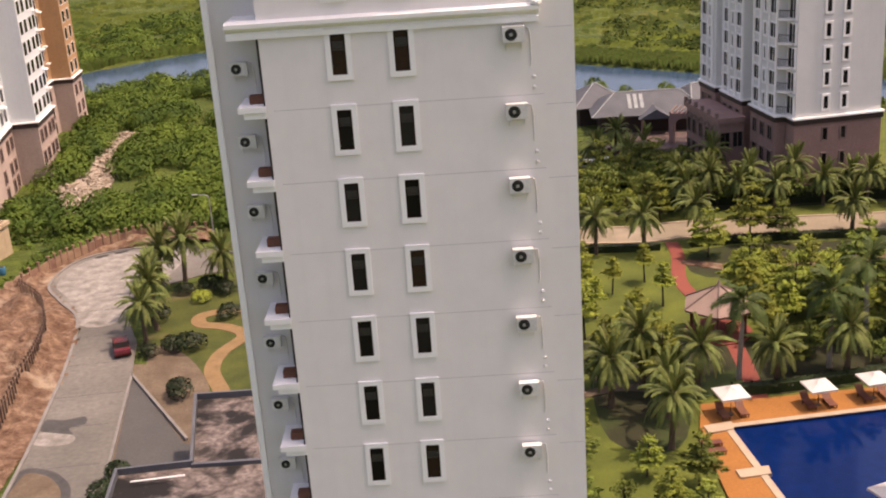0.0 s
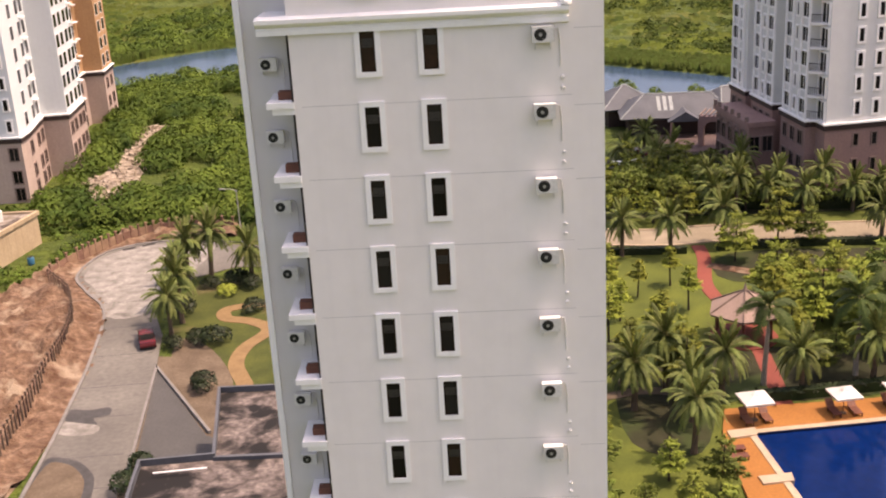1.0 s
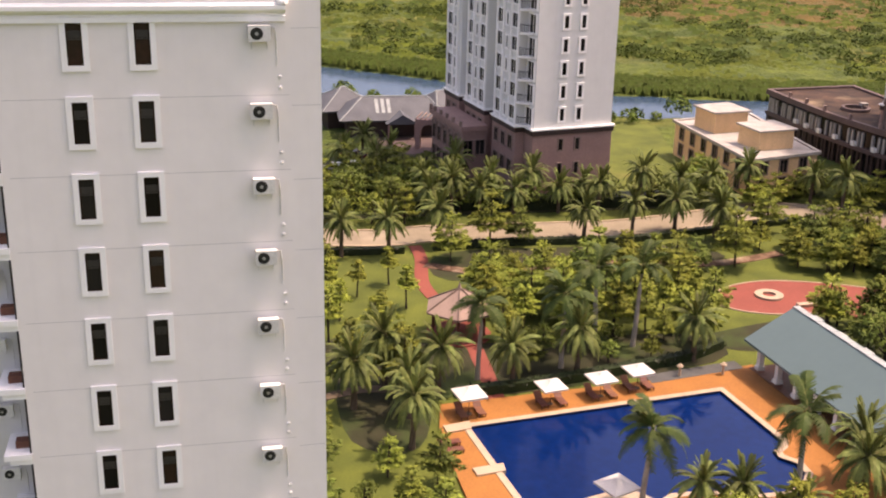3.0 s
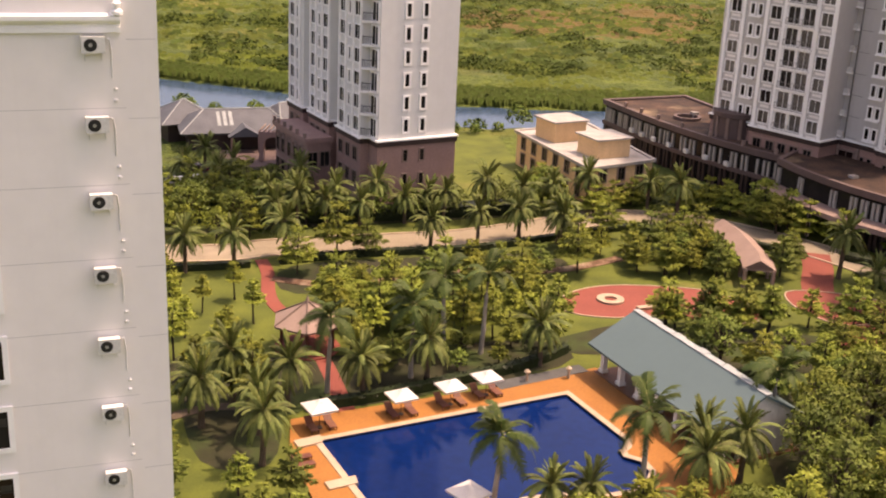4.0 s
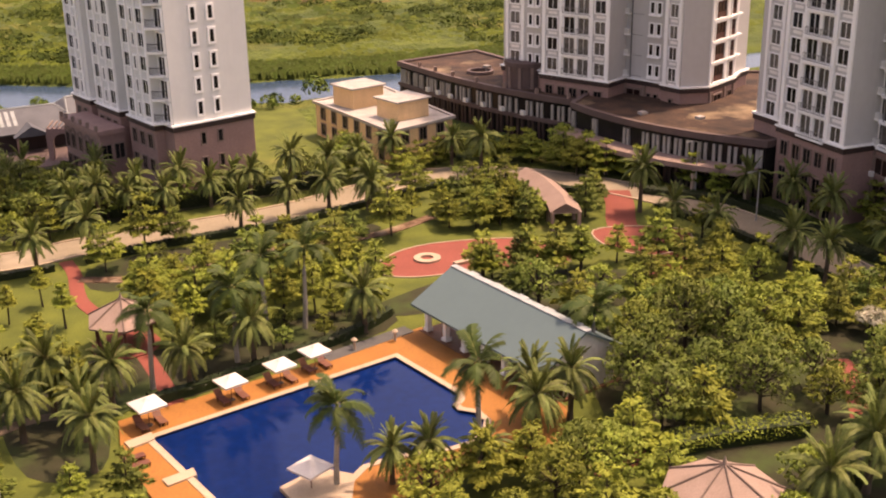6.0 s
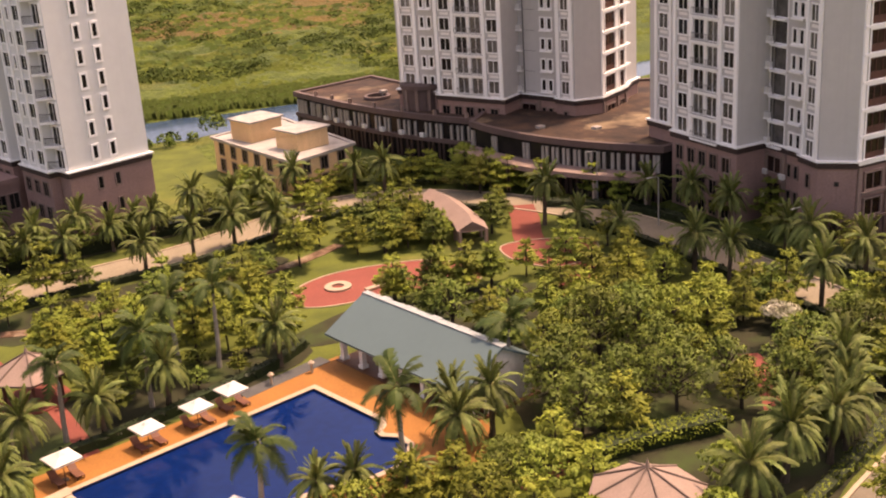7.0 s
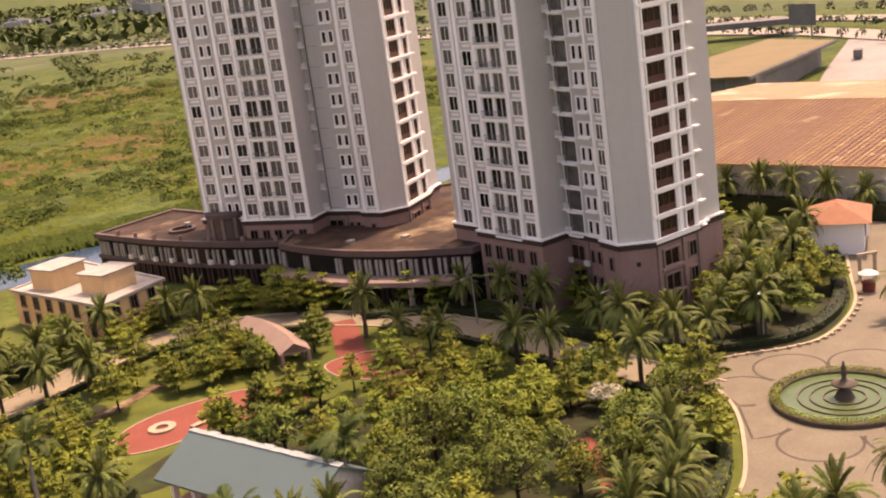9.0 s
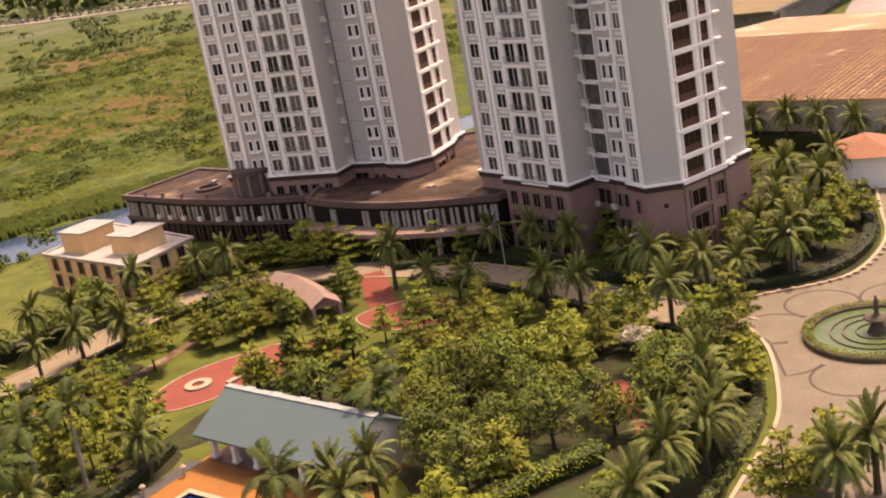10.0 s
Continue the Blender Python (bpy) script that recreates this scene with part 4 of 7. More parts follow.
    put("porch", porch.mesh("porch", M["brown"]), t, None, "brown entrance porch with a heavy cornice")
    arched = window_meshes("arch_window", 1.3, 2.0, 0.14, 0.14, True, "glass", "canopybrown")
    for y in (13.8, 16.2, 18.6, 21.0, 23.0):
        for z in (3.4, 0.3):
            f = place(t, arched, "window", side((-5.0, 24), (-5.0, 12)) @ pose(24 - y, 0, z))
            if z > 1:
                put("arch", ARCH, f, pose(0, 0, 2.0), "brown stone arch")
    for y in (12.2, 15.0, 17.4, 19.8, 22.2, 23.8):
        put("parapet_post", Shape().box(-5.5, -5.1, y - 0.2, y + 0.2, 7.5, 8.2).mesh("parapet_post", M["canopybrown"]), t)
    for x in (-4.2, -2.4):
        place(t, arched, "window", side((-5.0, 12), (-1.4, 12)) @ pose(x + 5.0, 0, 3.4))
    return t


garden_tower(pose(45.0, 140.1, 0, 0, 0, 8), "light grey apartment tower with brown base beside the palm road")


def white_tower(m, label, floors=14):
    """The white and orange tower by the building site: three stepped blocks with slim windows and short balconies."""
    zb = 9.6
    foot = [(-30, 0), (0, 0), (0, 3), (-1.5, 13.8), (2.3, 14.2), (1.4, 25), (-5.8, 30), (-5.8, 49.6), (-2.5, 50.0), (-3.0, 57.5), (-30, 57.5)]
    t = apartment_tower(m, foot, zb, zb + FLOOR * floors, ("whitewall", "tanbrown"), label)
    plain = window_meshes("tower_window", 1.7, 1.9, 0.08, 0.05, True)
    ow = [(-8, 41), (-5.785, 41), (-5.785, 49.585), (-2.485, 49.985), (-2.985, 57.6), (-8, 57.6)]
    put("orange_wall", Shape().prism(ow, zb + 0.05, zb + FLOOR * floors - 0.1).mesh("orange_wall", M["orangewall"]), t, None, "orange painted end block")
    faces_ = [(side((-30, 0), (0, 0)), (28.9,), W_SLIM), (side((0, 3), (-1.5, 13.8)), (1.2, 6.0, 8.8), W_BIG), (side((2.3, 14.2), (1.4, 25)), (1.2, 3.8, 6.8, 9.2), W_BIG), (side((1.4, 25), (-5.8, 30)), (2, 5), W_BIG),
              (side((-5.8, 30), (-5.8, 49.6)), (3, 7, 12.5, 16.5), W_BIG), (side((-2.5, 50.0), (-3.0, 57.5)), (1.8, 5.2), W_BIG)]
    for k in range(floors):
        z = zb + FLOOR * k
        for wall, xs_, pair in faces_:
            for x in xs_:
                place(t, plain if pair is W_BIG else W_SLIM, "window", wall @ pose(x, -0.02, z + 0.7))
        for wall, x in ((faces_[1][0], 7.4), (faces_[2][0], 9.9), (faces_[4][0], 18)):
            put("balcony", LEDGE, t, wall @ pose(x, 0, z + 0.1))
    for wall, xs_, pair in faces_:
        for x in xs_:
            for z in (6.2, 2.9, 0.4):
                place(t, W_BASE, "window", wall @ pose(x, -0.12, z))
    return t


white_tower(pose(-61.6, 156.5, 0), "tall white apartment tower with orange block and tan stone base")


def near_tower():
    """The close tower: a plain grey end wall with two columns of slim windows, a recessed balcony strip and a white cornice."""
    t = empty("apartment_tower", pose(0, 44.55, 0, 0, 0, -1.2), "close grey apartment tower with white window surrounds and cornice", "tower block")
    put("wall", Shape().box(-6.6, 5.55, 0, 16, 0, 56).mesh("end_wall", M["grey"]), t)
    put("recess_wall", Shape().box(-8.75, -6.6, 1.9, 16, 0, 56).mesh("recess_wall", M["recess"]), t, None, "grey wall of the recessed balcony strip, coloured darker for shade")
    # thin dark box that paints the projecting wall's shade into the recess corner
    put("balcony_door", Shape().box(-7.0, -6.62, 1.84, 1.9, 0.5, 38.2).mesh("balcony_door", M["rail"]), t, None, "dark strip standing in for the shade in the recess corner")
    put("pilaster", Shape().box(-9.0, -8.75, 1.75, 16, 0, 56).mesh("edge_pilaster", M["white"]), t, None, "pale narrow edge pilaster")
    put("roof", Shape().box(-8.9, 5.7, -0.1, 16.1, 56, 56.6).mesh("roof", M["white"]), t)
    c = Shape().add([(x, y, z) for x, s in ((-7.8, -1), (4.2, 1)) for y, z in ((0, 38.3), (-0.16, 38.33), (-0.16, 38.52), (-0.1, 38.55), (-0.1, 38.62), (-0.3, 38.72), (-0.36, 38.8), (-0.36, 38.95), (-0.24, 38.98), (0, 39.04))],
                    [(i, i + 10, (i + 1) % 10 + 10, (i + 1) % 10) for i in range(10)] + [tuple(range(9, -1, -1)), tuple(range(10, 20))])
    put("cornice_return", Shape().box(-7.8, -6.6, 0.0, 1.9, 38.4, 39.0).mesh("cornice_return", M["white"]), t)
    put("cornice", c.mesh("cornice", M["white"]), t, None, "white moulded cornice")
    put("finial", Shape().lathe([(0.0, 0.0), (0.22, 0.0), (0.22, 0.12), (0.1, 0.2), (0.18, 0.4), (0.0, 0.6)], 10).mesh("finial", M["white"]), t, pose(4.1, -0.2, 39.0))
    w = window_meshes("end_window", 0.58, 1.62, 0.21, 0.1, False)
    w2 = window_meshes("end_window", 0.58, 1.62, 0.21, 0.1, False, "darkred")
    sash = Shape().box(-0.26, 0.26, -0.05, 0.0, 0.95, 1.0).box(-0.24, 0.24, -0.04, -0.03, 1.02, 1.3).mesh("sash", M["rail"])
    casement = window_meshes("casement", 0.46, 1.5, 0.06, 0.05, True, "glass", "darkred")[0]
    slab_ = Shape().box(-7.5, -6.6, -0.02, 1.9, 0, 0.26).box(-7.7, -6.6, -0.12, 1.9, 0.26, 0.5).mesh("balcony_slab", M["white"])
    low = Shape().box(-7.3, -6.62, 0.5, 0.95, 0.5, 0.82).mesh("brick_parapet", M["brick"])
    rail = Shape().box(-6.68, -6.62, 0.02, 0.08, 0.5, 1.5).box(-6.66, -6.62, 0.0, 1.5, 1.45, 1.5).mesh("rail", M["rail"])
    joint = Shape().box(-6.3, 4.3, -0.005, 0.0, 0, 0.022).mesh("floor_joint", M["greywall"])
    joint2 = Shape().box(4.4, 5.5, -0.005, 0.0, 0, 0.022).mesh("floor_joint", M["greywall"])
    rnd = random.Random(3)
    for k in range(17):
        z = 36.74 - FLOOR * k + 12
        if z < 1 or 39 <= z + 1.62 <= 40.2:
            continue
        for x in (-3.55, -1.11):
            f = place(t, w2 if rnd.random() < 0.35 else w, "window", pose(x, 0, z))
            put("sash", sash, f)
            put("casement", casement, f, pose(0, 0, 0.06), "dark red casement")
        if z < 38:
            put("floor_joint", joint, t, pose(0, 0, z - 1.28))
            put("floor_joint", joint2, t, pose(0, 0, z + 1.3))
            b = put("balcony", slab_, t, pose(0, 0, z - 1.55))
            put("brick_parapet", low, b, None, "red brick planter on the balcony")
            put("railing", rail, b)
    return t


NEAR = near_tower()


def ac_unit():
    t = empty("air_conditioner", None, "white split air-conditioner unit on the grey tower wall", "air conditioner", "air conditioners on the tower")
    c = Shape().box(-0.42, 0.42, -0.46, -0.12, 0, 0.6)
    put("casing", c.mesh("casing", M["acwhite"]), t)
    g = Shape().lathe([(0.0, 0.02), (0.22, 0.02), (0.24, 0.0), (0.24, -0.02), (0.0, -0.02)], 16)
    put("fan", g.mesh("fan", M["black"]), t, pose(-0.1, -0.465, 0.3, 90, 0, 0), "round black fan opening")
    hub = Shape().lathe([(0.0, 0.035), (0.07, 0.035), (0.07, 0.0)], 10)
    put("hub", hub.mesh("hub", M["steel"]), t, pose(-0.1, -0.47, 0.3, 90, 0, 0))
    for x in (-0.3, 0.3):
        put("bracket", Shape().box(x - 0.02, x + 0.02, -0.46, 0, -0.06, 0.0).box(x - 0.02, x + 0.02, -0.06, 0, -0.35, 0.0).mesh("bracket", M["acwhite"]), t)
    pipe = Shape().tube([(0.42, -0.1, 0.5), (0.6, -0.05, 0.45), (0.66, -0.03, 0.0), (0.66, -0.03, -1.0)], [0.03] * 4, 6)
    put("pipe", pipe.mesh("pipe", M["acwhite"]), t, None, "white drain pipe")
    return t


frame_near = NEAR.matrix_basis
ac = ac_unit()
for k in range(13):
    z = 37.68 - FLOOR * k
    if k == 0:
        ac.matrix_basis = frame_near @ pose(3.2, 0, z - 0.06)
    elif z > 1:
        copy_thing(ac, frame_near @ pose(3.2, 0, z - 0.06))
    if z - 1.2 > 1:
        copy_thing(ac, frame_near @ pose(-7.78, 1.9, z - 1.0) @ Matrix.Scale(0.86, 4))
vent = Shape().lathe([(0.0, 0.1), (0.06, 0.1), (0.085, 0.0)], 12).mesh("vent", M["acwhite"])
for k in range(13):
    for dz in (0.0, 0.42):
        v = tagged(put("wall_vent", vent, None, frame_near @ pose(3.95, 0, 35.75 - FLOOR * k + dz, 90)), "small white round vent cap on the wall", "vent", "wall vents")


def podium_roof():
    z = 4.6
    pts = [(-20.4, 83.0), (-9, 83.0), (-9, 60), (-23.0, 60), (-24.0, 71.8), (-18.8, 72.3)]
    t = empty("podium", None, "low flat-roofed annex with black-stained roof at the tower's foot", "annex building")
    put("wall", Shape().prism(pts, 0, z - 0.1).mesh("podium_wall", M["grey"]), t)
    put("roof", Shape().prism(pts, z - 0.1, z).mesh("podium_roof", M["flatroof"]), t, None, "blackened weathered flat roof")
    put("parapet", plate_with_hole("parapet", grown(pts, 0.1), grown(pts, -0.12), z - 0.1, z + 0.5, M["slate"]), t)
    put("roof_rail", Shape().tube([(-22.6, 70.1, z + 0.35), (-18.9, 70.5, z + 0.35)], [0.06, 0.06], 6).mesh("roof_rail", M["white"]), t, None, "low white rail on the roof")
    put("roof_kerb", Shape().box(-18.8, -9, 72.0, 72.3, z, z + 0.3).mesh("roof_kerb", M["slate"]), t)
    return t


podium_roof()


def crescent_podium():
    """The low curved building under the twin towers, with a terrace roof, a glazed front and a deep entrance canopy."""
    z = 6.9
    t = empty("crescent_podium", None, "dark two-storey crescent building with mossy brown roof", "podium building")
    wing = smooth_line([(96.0, 172), (96.2, 164), (96.6, 156), (98.0, 146), (100.6, 136), (103.6, 128.5)], False, 5)
    wing_poly = wing + [(116, 132), (112, 152), (112, 173)]
    ent = smooth_line([(99.8, 128.5), (99.4, 122), (100.2, 114), (102.6, 106), (106.4, 98)], False, 5)
    ent_poly = ent + [(112, 98), (121, 110), (138, 128), (126, 138), (108, 134)]
    for n_, poly, zz in (("west_wing", wing_poly, z), ("entrance_wing", ent_poly, z + 0.5)):
        w = put(n_, Shape().prism(poly, -0.3, zz - 0.6).mesh(n_, M["glass"]), t, None, "dark glazed wall")
        put("roof", Shape().prism(poly, zz - 0.6, zz - 0.25).mesh("podium_roof", M["podroof"]), w, None, "mossy brown roof terrace")
        put("parapet", plate_with_hole("parapet", grown(poly, 0.45), grown(poly, -0.25), zz - 0.75, zz + 0.1, M["shadebrown"]), w)
    fin = Shape().box(-0.2, 0.2, -0.3, 0.0, 0, 2.3).mesh("pier", M["pierdark"])
    post = Shape().box(-0.22, 0.22, -0.35, 0.0, 0, 3.0).mesh("lower_pier", M["darkbrown"])
    for line, zz in ((wing, z), (ent, z + 0.5)):
        for i in range(len(line) - 1):
            a, b = Vector(line[i]), Vector(line[i + 1])
            for s in (0.2, 0.6):
                p = a.lerp(b, s)
                ang = math.degrees(math.atan2(b.y - a.y, b.x - a.x))
                if (line is wing and (2 * i + (s > 0.5)) % 5) or (line is ent and (p.y < 114 or i % 4 == 0)):
                    put("pier", fin, t, pose(p.x, p.y, 3.4 + zz - z, 0, 0, ang))
                q = a.lerp(b, s + 0.2)
                put("lower_pier", post, t, pose(q.x, q.y, 0.0, 0, 0, ang))
    put("floor_band", strip("floor_band", [(x - 0.25, y) for x, y in wing], 0.6, 2.9, 3.5, M["shadebrown"]), t)
    canopy = [(x - 1.6, y) for x, y in ent]
    put("canopy", strip("canopy", canopy, 3.6, 3.3, 3.95, M["canopybrown"]), t, None, "brown entrance canopy")
    for x, y in canopy[::4]:
        put("column", Shape().box(x - 1.5, x - 1.1, y - 0.2, y + 0.2, -0.1, 3.4).mesh("column", M["tanbrown"]), t)
    put("turret", Shape().lathe([(0, 10.6), (3.4, 10.6), (3.4, 9.9), (3.0, 9.8), (3.0, 6.0)], 24).mesh("turret", M["shadebrown"]), t, pose(103.2, 145.0, 0), "round dark brown stair turret")
    for k in range(10):
        put("turret_pilaster", Shape().box(2.95, 3.2, -0.22, 0.22, 6.4, 9.85).mesh("turret_pilaster", M["canopybrown"]), t, pose(103.2, 145.0, 0, 0, 0, 36 * k))
    put("roof_planter", Shape().lathe([(1.7, 0.0), (1.7, 0.55), (2.2, 0.55), (2.2, 0.0)], 24).mesh("roof_planter", M["shadebrown"]), t, pose(102.5, 156.9, 6.6), "round empty planter on the roof")
    for x, y in ((104.5, 158.0), (107.5, 150.5), (104.0, 118.5), (108.5, 112.0), (112.5, 121.0)):
        put("roof_vent", Shape().box(x - 0.5, x + 0.5, y - 0.5, y + 0.5, 6.5, 7.5).mesh("roof_vent", M["pierdark"]), t, None, "square dark roof vent")
    for k in range(4, len(wing) - 1, 3):
        x, y = wing[k]
        put("parapet_post", Shape().box(x - 0.22, x + 0.22, y - 0.22, y + 0.22, 6.9, 7.75).mesh("parapet_post", M["canopybrown"]), t)
    for k in range(6, 20, 2):
        x, y = wing[k]
        put("condenser", Shape().box(x - 0.75, x - 0.3, y - 0.45, y + 0.45, 3.5, 4.15).mesh("condenser", M["acwhite"]), t, None, "white condenser unit")
    return t


crescent_podium()


def yellow_house():
    t = empty("yellow_house", pose(70.1, 131.0, 0, 0, 0, 0), "two-storey orange-yellow house with white flat roof and stair huts", "house")
    foot = [(4.4, 5.5), (15.8, 8.0), (17.2, 31.0), (3.7, 28.4)]
    put("wall", Shape().prism(foot, -0.2, 5.0).mesh("house_wall", M["yellowwall"]), t)
    put("roof", Shape().prism(grown(foot, 0.35), 5.0, 5.25).mesh("house_roof", M["whiteroof"]), t, None, "stained white flat roof")
    put("parapet", plate_with_hole("parapet", grown(foot, 0.4), grown(foot, -0.1), 5.1, 5.45, M["whiteroof"]), t)
    for (x, y, w, d, h) in ((8.4, 23.0, 5.6, 5.2, 3.0), (10.2, 12.6, 5.6, 5.0, 2.7)):
        r = pose(x, y, 5.2, 0, 0, 8)
        hut = put("stair_hut", Shape().box(-w / 2, w / 2, -d / 2, d / 2, 0, h).mesh("hut", M["yellowwall"]), t, r)
        put("roof", Shape().box(-w / 2 - 0.35, w / 2 + 0.35, -d / 2 - 0.35, d / 2 + 0.35, h, h + 0.22).mesh("hut_roof", M["whiteroof"]), hut)
    for wall, xs_ in ((side((3.7, 28.4), (4.4, 5.5)), (2.5, 6, 9.5, 13, 16.5, 20)), (side((4.4, 5.5), (15.8, 8.0)), (2.4, 5.8, 9.2))):
        for x in xs_:
            for z in (3.0, 0.5):
                place(t, W_BASE, "window", wall @ pose(x, 0, z))
    return t


yellow_house()


def pool_house():
    t = empty("pool_house", pose(50.75, 80.2, 0, 0, 0, 4.0), "open pool pavilion with grey-green metal roof and white columns", "pavilion")
    # local: x across (towards the garden), y along
    y0, y1 = -12.6, 6.3
    s = Shape()
    ex0, ex1, rx, ez, rz = -1.75, 7.7, 3.0, 3.2, 5.8
    a, b = (y0, y1)
    s.add([(ex0, a, ez), (rx, a, rz), (rx, b, rz), (ex0, b, ez), (ex0, a, ez - 0.2), (rx, a, rz - 0.22), (rx, b, rz - 0.22), (ex0, b, ez - 0.2)], [(0, 1, 2, 3), (7, 6, 5, 4), (0, 3, 7, 4), (0, 4, 5, 1), (2, 6, 7, 3)])
    s.add([(rx, a, rz), (ex1, a, ez), (ex1, b, ez), (rx, b, rz), (rx, a, rz - 0.22), (ex1, a, ez - 0.2), (ex1, b, ez - 0.2), (rx, b, rz - 0.22)], [(0, 1, 2, 3), (7, 6, 5, 4), (1, 5, 6, 2), (0, 4, 5, 1), (2, 6, 7, 3)])
    put("roof", s.mesh("pool_house_roof", M["metalroof"]), t, None, "plain grey-green sheet metal roof")
    for k in range(16):
        u = y0 + (y1 - y0) * k / 16
        put("ridge_sheet", Shape().box(rx - 0.1, rx + 0.55 + 0.2 * (k % 3 == 1), u, u + (y1 - y0) / 16 + 0.02, rz - 0.12, rz + 0.05 + 0.03 * (k % 2)).mesh("ridge_sheet", M["ridge"]), t, None, "pale uneven ridge flashing")
    col = Shape().box(-0.24, 0.24, -0.24, 0.24, 0.2, 3.2).box(-0.34, 0.34, -0.34, 0.34, 0.2, 0.6).mesh("column", M["white"])
    for k in range(7):
        for x in (-0.2, 6.4):
            put("column", col, t, pose(x, 5.7 - k * 2.9, 0))
    put("floor", Shape().box(-0.9, 7.2, y0, y1, -0.1, 0.28).mesh("floor", M["wood"]), t, None, "dark red floor")
    put("back_wall", Shape().box(4.4, 4.6, y0 + 0.6, y1 - 0.6, 0.28, 3.6).mesh("back_wall", M["tanbrown"]), t)
    g = Shape().add([(ex0 + 1.4, y0 + 0.25, 3.0), (ex1 - 1.2, y0 + 0.25, 3.0), (ex1 - 1.2, y0 + 0.25, 3.7), (rx, y0 + 0.25, 5.8), (ex0 + 1.4, y0 + 0.25, 3.8)], [(0, 1, 2, 3, 4)])
    g.box(1.0, 6.4, y0 + 0.3, y0 + 0.5, 0.2, 3.1)
    put("gable", g.mesh("gable", M["warewall"]), t, None, "pale rendered gable wall")
    return t


pool_house()


def hut(x, y, r, eave, apex, sides, label, mat):
    t = empty("pavilion", pose(x, y, 0, 0, 0, 15), label, "pavilion")
    vs = [(r * math.cos(2 * math.pi * k / sides), r * math.sin(2 * math.pi * k / sides), eave) for k in range(sides)]
    low = [(vx * 0.97, vy * 0.97, eave - 0.22) for vx, vy, _ in vs]
    s = Shape().add(vs + low + [(0, 0, apex), (0, 0, apex - 0.3)], [(k, (k + 1) % sides, 2 * sides) for k in range(sides)] + [((k + 1) % sides, k, sides + k, sides + (k + 1) % sides) for k in range(sides)] + [(sides + (k + 1) % sides, sides + k, 2 * sides + 1) for k in range(sides)])
    put("roof", s.mesh("pavilion_roof", M[mat]), t)
    for vx, vy, vz in vs:
        put("hip_ridge", Shape().tube([(vx, vy, vz + 0.04), (0, 0, apex + 0.06)], [0.09, 0.07], 6).mesh("hip_ridge", M["ridgecap"]), t)
    put("finial", Shape().lathe([(0.0, apex), (0.22, apex), (0.12, apex + 0.3), (0.0, apex + 0.7)], 8).mesh("finial", M["thatch"]), t)
    for vx, vy, _ in vs:
        put("post", Shape().tube([(vx * 0.8, vy * 0.8, 0), (vx * 0.8, vy * 0.8, eave)], [0.14, 0.13], 8).mesh("post", M["wood"]), t)
    put("floor", Shape().lathe([(0, 0.2), (r * 0.9, 0.2), (r * 0.9, 0)], 16).mesh("floor", M["redpave"]), t)
    return t


hut(25.2, 98.8, 3.5, 2.9, 4.8, 6, "hexagonal garden pavilion with pinkish thatched roof", "thatch")
hut(50.3, 47.6, 4.2, 2.9, 4.9, 8, "octagonal garden pavilion with pale pinkish roof", "thatch")


def covered_walk():
    """A curved roofed walk with a gabled end beside the red path."""
    t = empty("covered_walk", None, "curved covered walk with pinkish gabled roof", "pergola")
    line = smooth_line([(78.4, 101.9), (80.2, 105.2), (81.6, 109.2), (82.8, 113), (83.4, 117)], False, 5)
    left, right = ribbon(line, 3.7)
    n = len(line)
    s = Shape().add([v for i in range(n) for v in ((*left[i], 2.3), (*line[i], 3.35), (*right[i], 2.3), (*left[i], 2.12), (*right[i], 2.12))],
                    [tuple(5 * i + k for k in q) for i in range(n - 1) for q in ((1, 6, 5, 0), (2, 7, 6, 1), (0, 5, 8, 3), (4, 9, 7, 2), (3, 8, 9, 4))] + [(0, 3, 4, 2, 1)])
    put("roof", s.mesh("walk_roof", M["pinkroof"]), t)
    l0, r0, c0 = left[0], right[0], line[0]
    put("gable", Shape().add([(*l0, 2.3), (*r0, 2.3), (*c0, 3.35)], [(0, 1, 2), (2, 1, 0)]).mesh("gable", M["pinkroof"]), t)
    for i in range(0, len(line), 5):
        for p in (left[i], right[i]):
            q = (p[0] * 0.85 + line[i][0] * 0.15, p[1] * 0.85 + line[i][1] * 0.15)
            put("post", Shape().box(q[0] - 0.17, q[0] + 0.17, q[1] - 0.17, q[1] + 0.17, 0, 2.35).mesh("post", M["pinkroof"]), t)
    return t


covered_walk()


def hipped(w, d, ez, rz, keep, over=0.0):
    """A hipped roof slab over w by d whose ridge keeps a share of the length."""
    hx, hy = w / 2 + over, d / 2 + over
    top = [(-hx, -hy, ez), (hx, -hy, ez), (hx, hy, ez), (-hx, hy, ez), (-hx * keep, 0, rz), (hx * keep, 0, rz)]
    low = [(x * 0.98, y * 0.98, z - 0.25) for x, y, z in top[:4]]
    return Shape().add(top + low, [(0, 1, 5, 4), (1, 2, 5), (2, 3, 4, 5), (3, 0, 4), (0, 6, 7, 1), (1, 7, 8, 2), (2, 8, 9, 3), (3, 9, 6, 0), (6, 9, 8, 7)])


